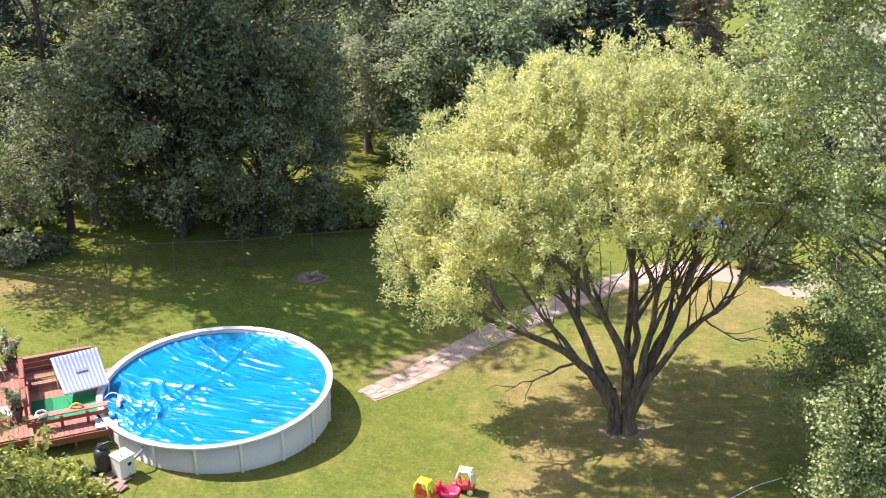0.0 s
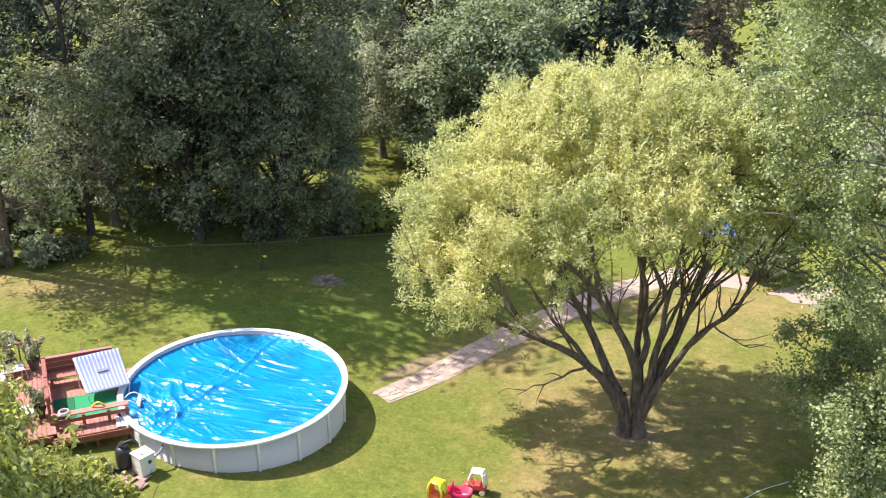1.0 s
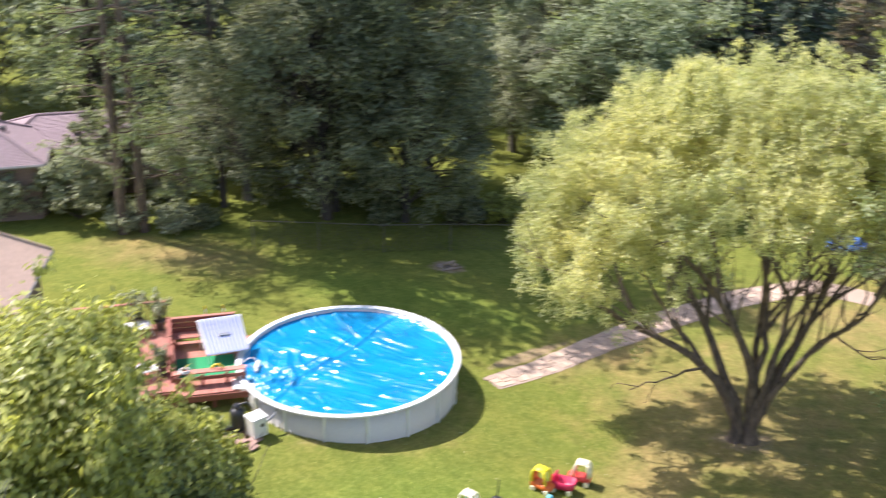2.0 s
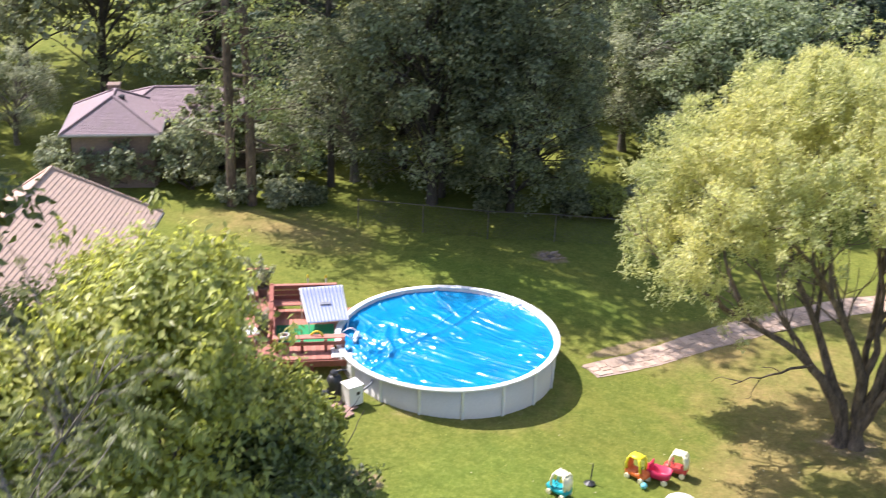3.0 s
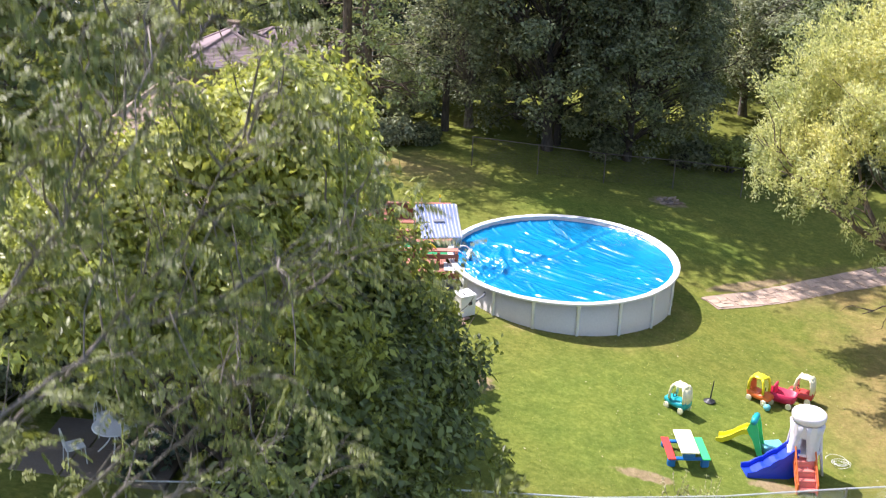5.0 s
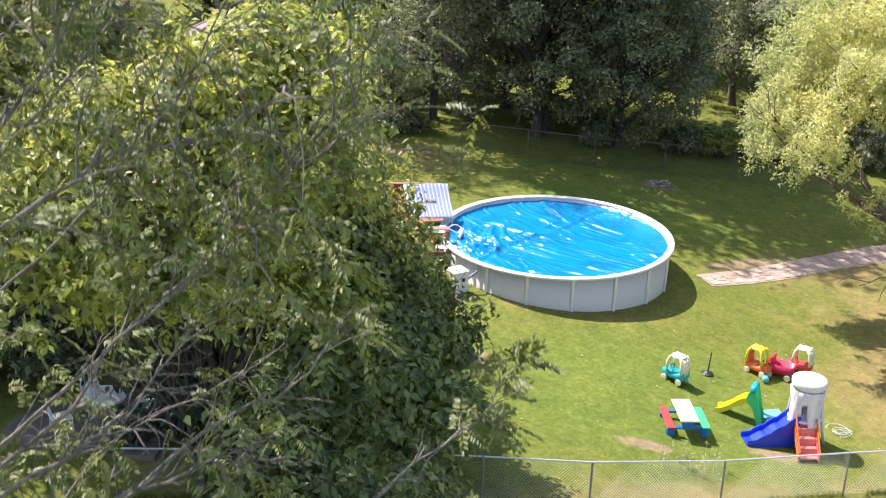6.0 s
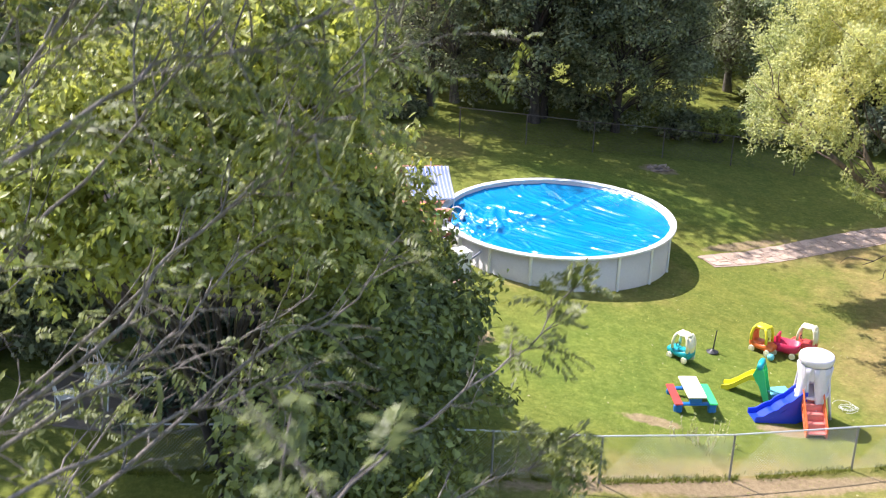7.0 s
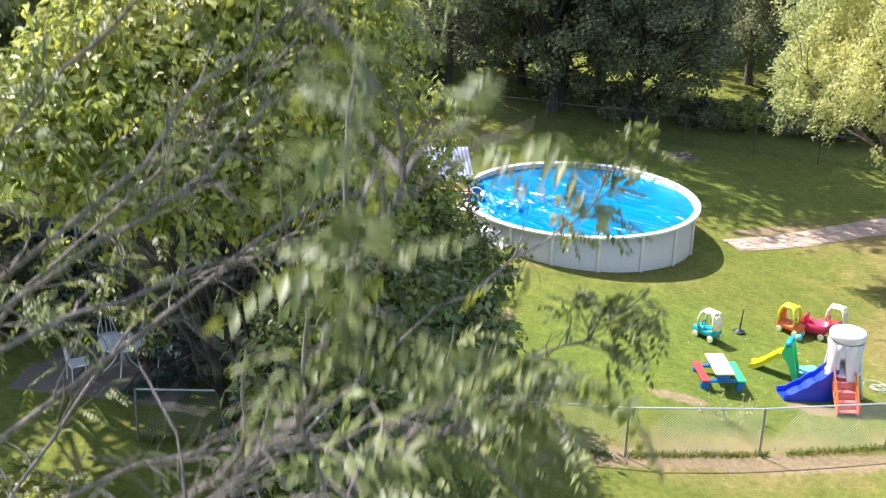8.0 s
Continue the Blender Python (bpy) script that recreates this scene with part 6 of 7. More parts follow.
    for kind, x, y, turn, size in rows:
        m = pose(x, y, ground_height(x, y), 0, 0, turn) @ Matrix.Diagonal((size, size, size, 1))
        if kind in made:
            copy_thing(made[kind], m)
        else:
            (wood, leaf), bark, foliage, label = kinds[kind]
            t = tree_of("spruce_tree" if kind in ("pine", "rust") else "woodland_tree", 0, 0, 0, wood, leaf, bark, foliage, label, "tree", "trees of the wood")
            t.matrix_basis = m
            made[kind] = t


willow()
poplar()
woods()


# ---- trees beside the camera's way ----
def bushy_tree():
    """Dense broad-leaved tree behind the fence, its foliage reaching near the ground."""
    g = rng_of(71)
    tubes, tips = [], []
    for k in range(4):
        th = k * 1.57 + 0.8
        tb, tp = branching(g, (0.2 * math.cos(th), 0.6 + 0.2 * math.sin(th), -0.1), (0.3 * math.cos(th), 0.3 * math.sin(th), 1), 4.2, 0.11, 1, 0.4, 3, 0.1, 0.04, 0.6, 8)
        tubes += tb
        tips += tp
    # boughs over a tall dome; the side towards the patio and the camera's way is open below
    lobes = []
    while len(lobes) < 165:
        th, z = g.uniform(0, 6.28), 0.9 + 9.6 * g.random()
        wide = float(np.interp(z, [0.5, 2.5, 5.0, 7.0, 9.0, 10.4], [5.0, 5.4, 4.8, 4.0, 2.8, 1.0]))
        wide *= 1 + 0.45 * noise.noise(Vector((math.cos(th) * 1.6, math.sin(th) * 1.6, z * 0.45 + 3)))
        q = np.array([math.cos(th), math.sin(th), 0]) * wide * (0.72 + 0.28 * g.random()) + np.array([0, 0, z])
        if (q[1] < -0.8 and q[2] < 6.2 and q[0] < 2.2) or (q[0] < 0.8 and q[1] < 2.5 and q[2] < 6.2) or (q[0] < -2.0 and q[2] < 4.0):
            continue
        if q[0] + 0.3 * q[1] > float(np.interp(q[2], [0, 4.2, 5.8, 8, 10.5], [4.6, 4.2, 2.5, 2.4, 2.4])):
            continue
        if q[2] > min(10.3, 9.0 + 0.5 * q[0]):
            continue
        lobes.append(q)
    side = np.array([2.4, 2.9, 2.1]) + ball_np(g, 26) * (0.55 + 0.45 * g.random((26, 1))) * np.array([2.1, 2.0, 1.4])
    c = np.concatenate([np.array(lobes), side[side[:, 2] > 0.6]])
    for q in c[::2]:
        bow = np.linspace(0, 1, 7)[:, None]
        p = np.array([0.2 * q[0], 0.2 * q[1], 0.45 * q[2]])
        tubes.append(tube_np(p + (q - p) * bow + np.array([0, 0, 0.4]) * np.sin(3.14 * bow) + g.normal(size=(7, 3)) * 0.06, np.linspace(0.035, 0.01, 7), 5))
    size = 0.95 * (0.6 + 0.75 * g.random(len(c)))
    # loose sprays that stand out of the rounded boughs
    k = np.repeat(np.arange(len(c)), 4)
    out = ball_np(g, len(k)) * np.array([1, 1, 0.8]) + unit(c * np.array([1, 1, 0]) + 1e-6)[k] * 0.5
    tip = c[k] + unit(out) * (size[k] * (1.0 + 0.35 * g.random(len(k))))[:, None]
    tip = tip[(tip[:, 2] > 0.6) & (tip[:, 0] > -1.5)]
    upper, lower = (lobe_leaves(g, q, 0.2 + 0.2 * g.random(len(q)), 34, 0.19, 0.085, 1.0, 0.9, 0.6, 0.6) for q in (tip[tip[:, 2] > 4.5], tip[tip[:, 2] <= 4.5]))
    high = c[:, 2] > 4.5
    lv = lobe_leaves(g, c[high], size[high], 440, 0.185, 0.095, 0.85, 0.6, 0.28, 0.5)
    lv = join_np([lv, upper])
    # the crown's lower boughs on their own stems: larger leaves, darkened for their shade
    foot = np.array([1.4, 1.6, 0.0])
    stems = []
    for k in range(3):
        tb, _t = branching(g, (0.1 * k, 0.05 * k, -0.1), (0.35 * math.cos(2.1 * k), 0.35 * math.sin(2.1 * k), 1), 2.2, 0.07, 1, 0.4, 3)
        stems += tb
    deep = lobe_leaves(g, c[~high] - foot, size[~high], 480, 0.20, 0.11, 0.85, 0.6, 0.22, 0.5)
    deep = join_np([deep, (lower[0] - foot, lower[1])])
    tree_of("darkened_lower_boughs", -10.9 + foot[0], 16.85 + foot[1], 0, join_np(stems), deep, DARK_BARK, DEEP_LEAF, "lower boughs with large glossy leaves, coloured darker for their shade")
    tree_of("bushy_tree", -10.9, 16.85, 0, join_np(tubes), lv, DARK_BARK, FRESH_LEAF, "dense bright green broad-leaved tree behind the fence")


def fronds(g, base, way, length, pairs=6):
    """Drooping leaves made of paired leaflets along a stalk."""
    n = len(base)
    way = unit(way)
    k = np.repeat(np.arange(n), pairs * 2 + 1)
    s = np.tile(np.concatenate([np.repeat(np.linspace(0.25, 0.92, pairs), 2), [1.0]]), n)
    side = np.tile(np.concatenate([np.tile([1.0, -1.0], pairs), [0.0]]), n)
    L = length[k]
    across = unit(np.cross(way, np.array([0, 0, 1.0]) + g.normal(size=(n, 3)) * 0.3))[k]
    p = base[k] + way[k] * (s * L)[:, None] - np.array([0, 0, 1.0]) * (0.45 * s * s * L)[:, None]
    d = across * side[:, None] + way[k] * (0.55 + 0.6 * (side == 0))[:, None] + np.array([0, 0, -0.45]) + g.normal(size=(len(k), 3)) * 0.12
    d = unit(d)
    sz = L * (0.34 - 0.10 * s)
    nrm = unit(np.cross(d, way[k]) * np.where(side == 0, 1, side)[:, None] + np.array([0, 0, 0.9]) + g.normal(size=(len(k), 3)) * 0.25)
    return leaves_np(p + d * (sz * 0.5)[:, None], d, nrm, sz, sz * 0.46, 0.12)


def near_tree():
    """Tree with grey crooked limbs and drooping compound leaves, close to the camera's way."""
    g = rng_of(83)
    foot = np.array([-9.8, 4.4, 0.0])
    trunk = np.array([(-9.8, 4.4, -0.2), (-9.7, 4.4, 2), (-9.5, 4.3, 4), (-9.2, 4.2, 6), (-8.7, 4.0, 8)])
    tubes = [tube_np(trunk, [0.30, 0.22, 0.18, 0.14, 0.10], 10)]
    fork = trunk[-1]
    limbs = [
        [fork, (-6.6, 2.6, 10.4), (-5.1, 2.75, 12.0), (-4.53, 3.62, 12.5), (-4.19, 4.25, 12.72), (-3.66, 4.89, 12.86)],
        [trunk[3], (-6.4, 3.0, 8.6), (-4.86, 3.44, 9.83), (-4.26, 4.75, 10.37), (-3.87, 5.07, 10.61), (-3.55, 5.63, 11.0)],
        [trunk[3], (-6.0, 3.4, 7.6), (-3.86, 3.82, 9.31), (-3.35, 4.76, 9.82), (-2.75, 5.5, 10.3), (-2.42, 5.74, 10.7)],
        [fork, (-6.2, 3.3, 9.4), (-4.86, 3.6, 10.42), (-4.66, 3.96, 10.74), (-4.56, 4.45, 11.04)],
        [fork, (-6.2, 2.9, 9.6), (-4.85, 3.38, 10.72), (-4.42, 4.08, 11.38), (-4.2, 4.47, 11.66)],
        [trunk[3], (-6.4, 2.0, 9.0), (-4.92, 2.52, 10.39), (-4.06, 4.2, 10.49), (-3.75, 4.54, 10.45)],
        [trunk[3], (-6.8, 3.0, 7.8), (-4.8, 2.6, 9.2), (-3.4, 2.4, 9.8), (-2.6, 2.6, 10.2)],
        [trunk[3], (-5.6, 3.4, 7.6), (-3.11, 4.03, 9.21), (-2.4, 4.47, 9.71), (-2.07, 4.65, 9.99)],
        [trunk[3], (-5.8, 2.0, 8.6), (-3.8, 0.7, 10.4), (-2.9, 0.35, 11.1), (-2.4, 0.36, 11.35), (-2.0, 0.66, 11.5)],
        [trunk[3], (-5.6, 2.2, 8.8), (-3.6, 0.9, 10.3), (-2.5, 0.3, 11.2), (-2.2, 0.33, 11.6), (-2.17, 0.5, 11.95)],
        [fork, (-7.2, 4.0, 10.5), (-6.6, 5.6, 12.6), (-6.2, 6.6, 13.8)],
        [fork, (-6.6, 3.8, 11.4), (-5.2, 4.6, 13.2), (-4.6, 5.2, 14.5)],
        [fork, (-6.8, 4.8, 11.2), (-5.7, 6.0, 13.0), (-4.9, 6.6, 14.4)],
        [fork, (-6.6, 4.6, 10.2), (-5.0, 5.4, 12.2), (-4.1, 5.7, 13.4)],
        [trunk[3], (-6.8, 5.0, 9.2), (-5.2, 6.0, 11.0), (-4.0, 6.5, 12.3)],
        [fork, (-7.4, 3.6, 11.4), (-5.9, 3.9, 13.8), (-5.1, 4.3, 15.4)],
        [fork, (-7.2, 2.8, 11.0), (-6.6, 2.9, 13.4), (-6.1, 3.4, 14.8)],
        [trunk[2], (-7.4, 5.0, 7.0), (-6.4, 7.0, 8.6), (-5.2, 8.2, 9.2)],
    ]
    at, out, along = [], [], []
    for i, ctrl in enumerate(limbs):
        ctrl = np.array(ctrl, float)
        k = np.linspace(0, len(ctrl) - 1, 26)
        pts = np.stack([np.interp(k, np.arange(len(ctrl)), ctrl[:, j]) for j in range(3)], 1)
        pts[1:-1] = (pts[:-2] + pts[1:-1] * 2 + pts[2:]) / 4
        pts[2:] += np.cumsum(g.normal(size=(24, 3)) * 0.028, 0)
        tubes.append(tube_np(pts, 0.004 + (0.014 if i in (2, 7, 8, 9) else 0.024) * np.linspace(1, 0.05, 26) ** 1.1, 7))
        along.append(pts[6:])
        for j in range(8, 26):
            low_limb = 0 < i < 10
            for _ in range(2):
                leafy = g.random() < ((0.9 if j > 18 else 0.03) if i in (6, 7, 8, 9) else (0.8 if j > 18 else 0.05) if i == 2 else (0.42 if j > 20 else 0.03) if low_limb else 0.3 if i == 17 else 0.5)
                if not leafy and g.random() > 0.5:
                    continue
                d = unit((pts[j] - pts[j - 1])[None])[0] + g.normal(size=3) * (0.5 if low_limb else 0.8)
                tw = wander(g, pts[j], d, g.uniform(0.1, 0.3) if i in (2, 7) else g.uniform(0.25, 0.6) if low_limb else g.uniform(0.35, 1.0), 6, 0.16, -0.03)
                tubes.append(tube_np(tw, np.linspace(0.008, 0.003, 7), 4))
                if not leafy:
                    for q in (2, 4):
                        fine = wander(g, tw[q], tw[q] - tw[q - 1] + g.normal(size=3) * 0.09, g.uniform(0.15, 0.45), 5, 0.2, -0.02)
                        tubes.append(tube_np(fine, np.linspace(0.005, 0.002, 6), 3))
                if leafy:
                    for q in ((3, 4, 5, 6) if low_limb else (2, 3, 4, 5, 6, 6)):
                        at.append(tw[q])
                        out.append(unit((tw[q] - tw[q - 1])[None])[0] + g.normal(size=3) * 0.7)
    # hanging twigs, their bounds shaped to fit the camera's view of this crown
    along = np.concatenate(along)
    made = 0
    while made < 95:
        e = np.array([g.uniform(-6.8, -3.0), g.uniform(3.7, 7.4), g.uniform(11.8, 16.4)])
        if e[2] > 16.6 - 1.25 * max(0, e[0] + 5.8):
            continue
        near = along[np.argsort(np.linalg.norm(along - e, axis=1))[int(g.integers(0, 5))]]
        k = np.linspace(0, 1, 7)[:, None]
        tw = near + (e - near) * k + np.array([0, 0, 0.25]) * np.sin(k * 3.14) + g.normal(size=(7, 3)) * 0.03
        tubes.append(tube_np(tw, np.linspace(0.012, 0.004, 7), 4))
        for q in (2, 3, 4, 5, 6, 6, 6):
            at.append(tw[q])
            out.append(unit((tw[q] - tw[q - 1])[None])[0] + g.normal(size=3) * 0.7)
        made += 1
    at, out = np.array(at), np.array(out)
    v, f = fronds(g, at, out, 0.16 + 0.14 * g.random(len(at)))
    # outer foliage of the crown, on the far side from the camera's way
    n = 260
    c = ball_np(g, n) * (0.7 + 0.3 * g.random(n))[:, None] * np.array([2.6, 3.6, 3.8]) + np.array([-7.8, 4.6, 11.2])
    c = c[((c[:, 0] < -5.4) | (c[:, 1] > 6.2)) & ((c[:, 2] > 10.8) | (g.random(len(c)) < 0.35))]
    c = np.repeat(c, 3, 0) + g.normal(size=(len(c) * 3, 3)) * 0.2
    v2, f2 = fronds(g, c, g.normal(size=c.shape) + np.array([0.1, 0, -0.1]), 0.22 + 0.18 * g.random(len(c)))
    leaf = join_np([(v, f), (v2, f2)])
    wood = join_np(tubes)
    tree_of("walnut_tree", foot[0], foot[1], -ground_height(foot[0], foot[1]), (wood[0] - foot, wood[1]), (leaf[0] - foot, leaf[1]), GREY_BARK, NEAR_LEAF, "thin-leaved tree with crooked grey limbs and drooping fronds")


def twin_trunk_tree():
    """Tall tree with two straight trunks and light airy sprays of leaves."""
    g = rng_of(91)
    tubes, cs = [], []
    for k, (x, y) in enumerate(((0, 0), (0.75, 0.35))):
        axis = wander(g, (x, y, -0.2), (0.01, 0, 1), 18.5, 10, 0.015)
        tubes.append(tube_np(axis, np.linspace(0.22, 0.09, 11), 9))
        for i in range(26):
            p = axis[1] + (axis[-1] - axis[1]) * (i + 1) / 26
            th = g.uniform(0, 6.28)
            tb, tp = branching(g, p, (math.cos(th), math.sin(th), 0.0), 1.4 + 0.02 * i, 0.06, 2, 0.5, 3, 0.1, 0.0, 0.7, 5)
            tubes += tb
            cs += tp
    cs = np.array(cs)
    lv = clump_leaves(g, cs, 0.62 * (0.7 + 0.6 * g.random(len(cs))), 17, 0.2, 0.09, 0.4, 0.5, 0.1)
    tree_of("twin_trunk_tree", -18.6, 42.7, 0, join_np(tubes), lv, BARK, POPLAR_LEAF, "tall tree with two bare straight trunks and airy foliage")


def shade_caster():
    """Tree added beyond the view's left edge, to shade the foot of the bushy tree."""
    wood, leaf = broadleaf(77, 16.0, 5.4, 3.0, 120, 200, 0.3, 1.1, trunk_r=0.24, lumpy=0.5)
    tree_of("shade_caster", -19.6, 18.8, 0, wood, leaf, GREY_BARK, NEAR_LEAF, "tall leafy tree added beyond the view's edge for its shade")


bushy_tree()
# Dark-leaved evergreens fill the hollow with the tone of its deep shade.
tree_of("shade_fill_evergreen", -11.9, 20.2, 0, *conifer(59, 6.8, 2.9, 0.3, 22), DARK_BARK, PINE_LEAF, "dark bushy evergreen under the spreading boughs")
tree_of("shade_fill_evergreen", -9.6, 18.9, 0, *conifer(60, 4.6, 2.2, 0.2, 16), DARK_BARK, PINE_LEAF, "low dark evergreen under the spreading boughs")
# Set here for the shade it casts on the lawn by the fence.
tree_of("elm_tree", -9.6, 22.0, 0, *broadleaf(79, 4.3, 1.6, 0.3, 50, 240, 0.2, 0.55, lumpy=0.5, trunk_r=0.12), DARK_BARK, DEEP_LEAF, "young deep green tree leafed to the ground behind the fence")
shade_caster()
near_tree()
twin_trunk_tree()
SHRUBS = [
    (-25.8, 43.0, 1.6, 2.3, PALE_LEAF), (-23.6, 43.6, 1.7, 2.4, PALE_LEAF), (-20.9, 43.9, 1.7, 3.6, PALE_LEAF), (-20.6, 46.3, 1.7, 4.4, WOOD_LEAF), (-18.6, 43.3, 1.0, 1.2, PALE_LEAF), (-16.6, 43.4, 0.9, 1.1, PALE_LEAF),
    (-17.6, 46.2, 1.7, 3.0, PALE_LEAF), (-15.6, 44.0, 0.7, 0.8, WOOD_LEAF), (-8.4, 46.2, 0.8, 1.0, WOOD_LEAF),
    # the yellow-green shrub at -3.4 stands in for sunlit grass in the gap
    (-5.0, 47.2, 0.9, 1.3, WOOD_LEAF), (-3.4, 47.9, 1.1, 1.5, FRESH_LEAF), (-1.6, 49.5, 1.3, 1.8, PALE_LEAF), (0.6, 50.5, 1.6, 2.2, WOOD_LEAF), (3.2, 51.0, 1.6, 2.0, PALE_LEAF),
    (12.8, 44.5, 1.4, 2.4, PALE_LEAF), (14.6, 38.6, 1.5, 2.6, POPLAR_LEAF), (-8.2, 14.4, 1.7, 2.4, WOOD_LEAF), (-7.4, 16.4, 1.5, 2.2, WOOD_LEAF),  (-12.6, 11.4, 1.6, 2.0, FRESH_LEAF), (-9.9, 25.0, 1.7, 3.2, FRESH_LEAF), (-11.6, 25.9, 1.6, 2.8, FRESH_LEAF), (-16.6, 20.0, 1.2, 2.3, WOOD_LEAF), (-18.4, 19.6, 1.4, 2.6, WOOD_LEAF),
]
for i, (x, y, r, h, mt) in enumerate(SHRUBS):
    shrub(x, y, r, h, 200 + i, mt, "leafy shrub with grey-green foliage" if mt is PALE_LEAF else "bright yellow-green shrub at the edge of the wood" if mt is FRESH_LEAF else "dense low green shrub in rough grass", 0.16, 1.0, "shrub", "shrubs round the yard")
DRY_LEAF = leaf_mat("dry_leaf", (0.36, 0.32, 0.20), (0.62, 0.57, 0.42), (1.0, 0.95, 0.7), 0.3, 0.7)


def stalks(x, y, r, h, count, seed, mat, label):
    """Thin upright weeds: bare stalks with a few narrow leaves."""
    g = rng_of(seed)
    tubes, at, way = [], [], []
    for _ in range(count):
        p = g.normal(size=2) * r * 0.5
        s = wander(g, (p[0], p[1], -0.02), (g.normal() * 0.3, g.normal() * 0.3, 1), h * g.uniform(0.6, 1.1), 5, 0.1)
        tubes.append(tube_np(s, np.linspace(0.007, 0.003, 6), 4))
        for q in (2, 3, 4, 5, 5):
            at.append(s[q])
            way.append(g.normal(size=3) + np.array([0, 0, 0.7]))
    at, way = np.array(at), np.array(way)
    n = len(at)
    lv = leaves_np(at, way, g.normal(size=(n, 3)) + np.array([0, 0, 1.0]), np.full(n, 0.13), np.full(n, 0.04))
    return settle(tree_of("weed", x, y, 0, join_np(tubes), lv, DRY_STALK, mat, label, "weed"))


DRY_STALK = plain("dry_stalk", (0.42, 0.38, 0.22), 0.8, spread=0.2)
stalks(-1.52, 22.9, 0.5, 0.75, 16, 305, WILLOW_LEAF, "thin yellow-green weeds growing by the fence")
stalks(-2.12, 23.02, 0.35, 0.5, 8, 306, DRY_LEAF, "dry straw-coloured weeds by the fence")


def hose_coil():
    """Loose loops of white line dropped on the grass beside the play tower."""
    g = rng_of(61)
    c = thing("line_coil", 1.5, 25.6, 0, "loose coil of white cord lying on the grass", "cord")
    for k in range(4):
        r, a0 = 0.15 + 0.045 * k, g.uniform(0, 6.28)
        ox, oy = g.normal() * 0.07, g.normal() * 0.06
        bm = bmesh.new()
        tube(bm, [(1.5 + ox + (r + 0.03 * math.sin(3 * a + k)) * math.cos(a), 25.6 + oy + 0.8 * r * math.sin(a), 0.03 + 0.05 * abs(math.sin(a * 0.5 + k))) for a in [a0 + 0.35 * i for i in range(17)]], 0.006, 5)
        part("loop", bm, WHITE_PAINT, c)
    settle(c, 0.07, 1.0)


hose_coil()


def garden_hose():
    h = thing("garden_hose", 8.6, 28.7, 0, "thin white garden hose lying on the lawn", "hose")
    bm = bmesh.new()
    pts = [Vector((6.6 + 3.2 * i / 12, 27.55 + 1.75 * i / 12 + 0.05 * math.sin(i * 0.9), 0.03)) for i in range(13)]
    tube(bm, pts, 0.016, 6)
    part("hose", bm, WHITE_PAINT, h, "", True)
    bm = bmesh.new()
    tube(bm, [pts[0] - Vector((0.12, 0.07, 0)), pts[0]], [0.012, 0.022], 8)
    part("nozzle", bm, STEEL, h, "brass-grey nozzle")
    settle(h, 0.3, 0.98)


garden_hose()
shrub(9.62, 27.2, 0.6, 0.7, 302, FRESH_LEAF, "low bright green sprouts in the lawn", 0.12, 1.0, "sapling")
shrub(5.58, 27.45, 0.4, 0.6, 303, FRESH_LEAF, "low bright green sprouts in the lawn", 0.12, 1.0, "sapling")


# ---- grass: tufts that break up the mown lawn ----
def grass():
    g = rng_of(5)
    n = 60000
    x, y = g.uniform(-13, 12, n), g.uniform(19.5, 43, n)
    keep = (np.hypot(x - PX, y - PY) > PR) & ((x > -9.6) | (y > 36.5) | (y < 29.5))
    for q in np.arange(0, 17, 0.3):
        px, py, _, _ = path_point(q)
        keep &= np.hypot(x - px, y - py) > 0.62
    dens = np.array([noise.noise(Vector((a * 0.5, b * 0.5, 3))) + 0.6 * noise.noise(Vector((a * 1.7, b * 1.7, 8))) for a, b in zip(x, y)])
    keep &= dens > g.uniform(-0.7, 0.5, n)
    x, y = x[keep], y[keep]
    n = len(x)
    h = g.uniform(0.012, 0.035, n)
    th = g.uniform(0, 6.28, n)
    w = g.uniform(0.012, 0.03, n)
    base = np.stack([x, y, np.array([ground_height(a, b) for a, b in zip(x, y)]) - 0.01], 1)
    side = np.stack([np.cos(th), np.sin(th), np.zeros(n)], 1) * w[:, None]
    lean = np.stack([g.normal(size=n), g.normal(size=n), np.zeros(n)], 1) * 0.05
    tip = base + lean + np.stack([np.zeros(n), np.zeros(n), h], 1)
    v = np.stack([base - side, base + side, tip], 1).reshape(-1, 3)
    f = np.arange(n * 3).reshape(-1, 3)
    tagged(new("grass", mesh_np("grass", v, f, GRASS)), "short green and straw-coloured grass blades of the lawn", "grass", kind="stuff")


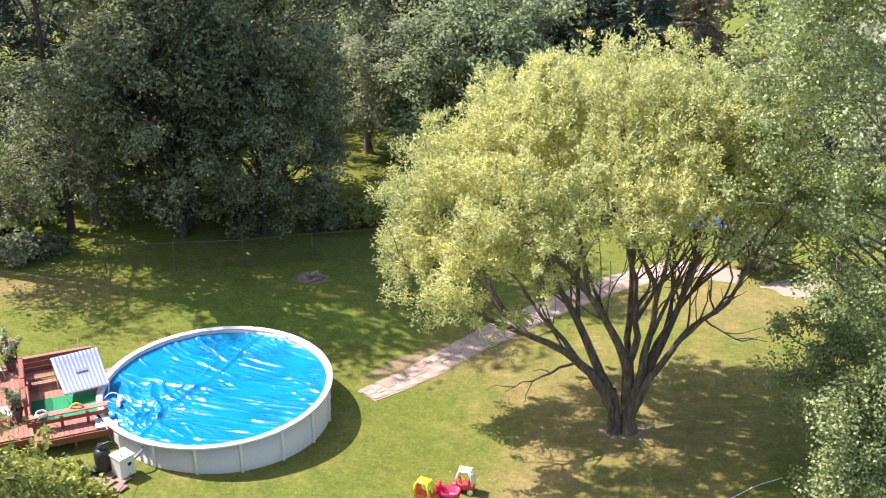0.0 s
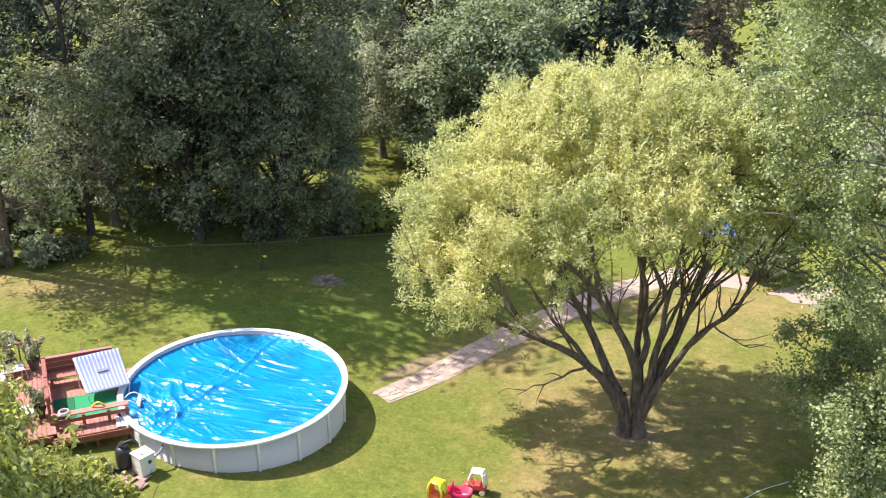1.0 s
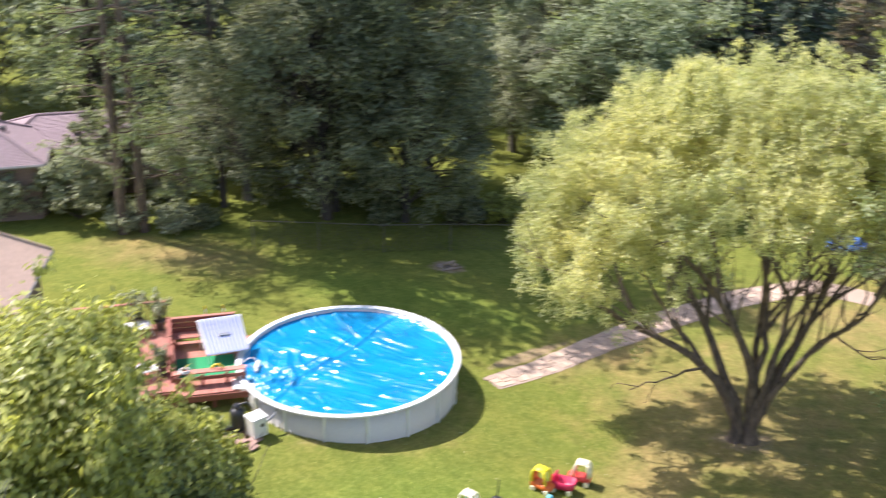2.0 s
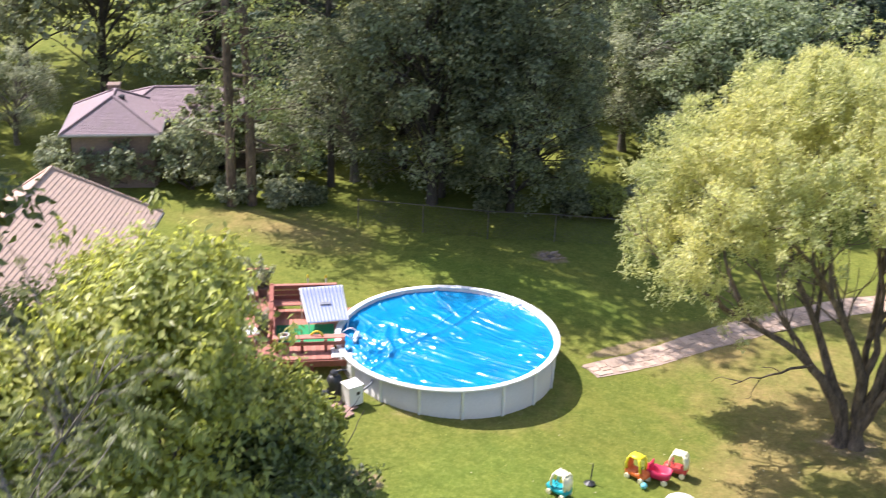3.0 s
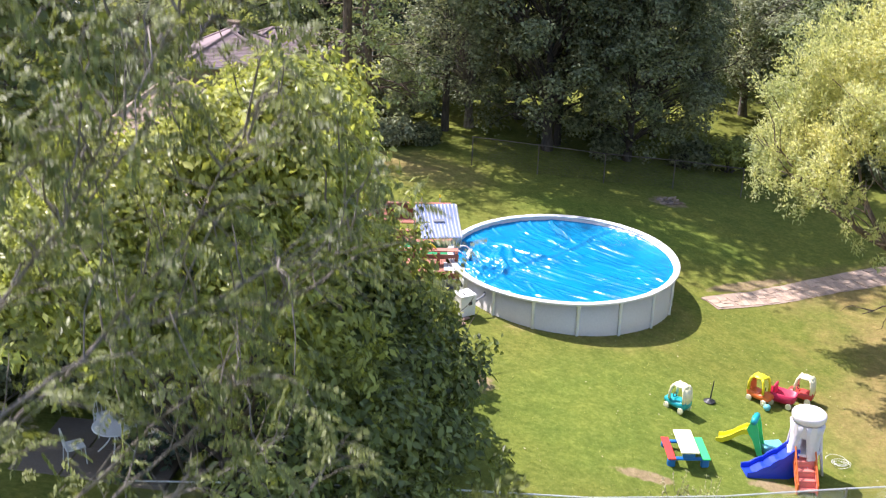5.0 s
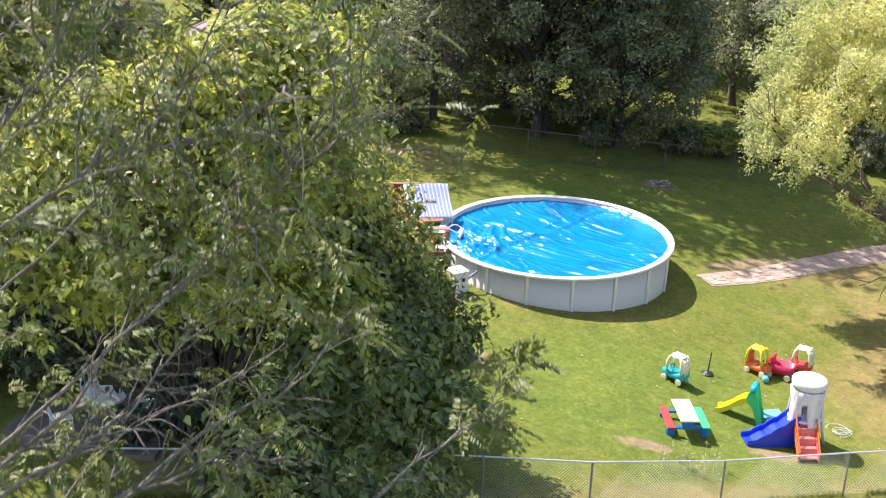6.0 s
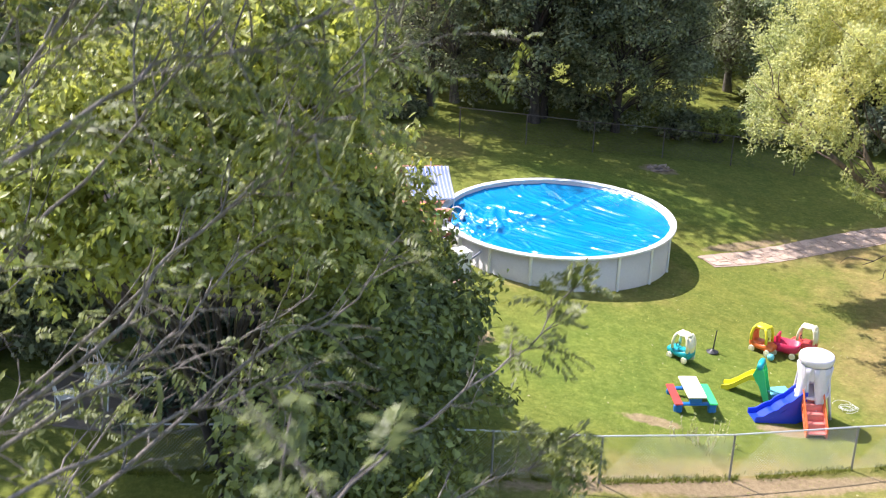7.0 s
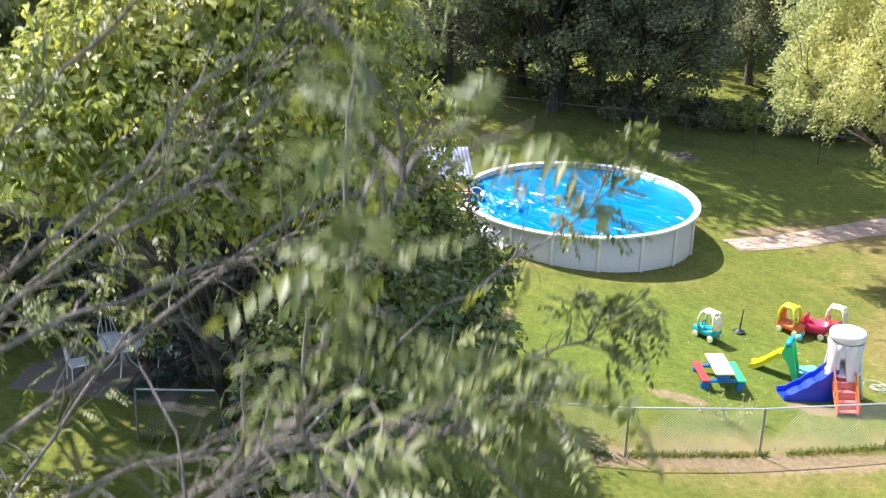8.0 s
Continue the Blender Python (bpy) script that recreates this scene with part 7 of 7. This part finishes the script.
def tall_grass():
    """Longer grass blades that give the dark line along the near fence's foot."""
    g = rng_of(7)
    n = 9000
    ends = np.array([(-12.83, 16.42), (-8.04, 18.5), (-3.71, 20.24), (1.64, 23.67), (7.59, 26.65)])
    k = g.integers(0, 4, n)
    s = g.random(n)
    p = ends[k] + (ends[k + 1] - ends[k]) * s[:, None] + g.normal(size=(n, 2)) * 0.06
    tuft = np.array([noise.noise(Vector((a * 1.2, b * 1.2, 5))) for a, b in p])
    p = p[tuft > -0.35]
    n = len(p)
    h, th, w = g.uniform(0.04, 0.15, n), g.uniform(0, 6.28, n), g.uniform(0.008, 0.02, n)
    base = np.concatenate([p, np.array([[ground_height(a, b) - 0.01] for a, b in p])], 1)
    side = np.stack([np.cos(th), np.sin(th), np.zeros(n)], 1) * w[:, None]
    tip = base + np.stack([g.normal(size=n) * h * 0.5, g.normal(size=n) * h * 0.5, h], 1)
    v = np.stack([base - side, base + side, tip], 1).reshape(-1, 3)
    tagged(new("tall_grass", mesh_np("tall_grass", v, np.arange(n * 3).reshape(-1, 3), GRASS)), "longer grass blades along the foot of the fence", "grass", kind="stuff")


def fallen_leaves():
    """Pale flakes scattered over the lawn."""
    g = rng_of(9)
    n = 110
    x, y = g.uniform(-6, 9, n), g.uniform(22, 32, n)
    keep = (np.hypot(x - PX, y - PY) > PR + 0.3)
    x, y = x[keep], y[keep]
    n = len(x)
    c = np.stack([x, y, np.array([ground_height(a, b) for a, b in zip(x, y)]) + 0.04], 1)
    d = g.normal(size=(n, 3)) * np.array([1, 1, 0.15])
    sz = g.uniform(0.03, 0.08, n)
    v, f = leaves_np(c, d, np.array([0, 0, 1.0]) + g.normal(size=(n, 3)) * 0.2, sz, sz * 0.7)
    tagged(new("fallen_leaves", mesh_np("fallen_leaves", v, f, DRY_LEAF)), "pale dry leaves scattered on the lawn", "leaves", kind="stuff")


GRASS = leaf_mat("grass_blade", (0.15, 0.18, 0.035), (0.29, 0.31, 0.085), (1.0, 1.0, 0.4), 0.4, 0.7, 0.6)
grass()
tall_grass()
fallen_leaves()
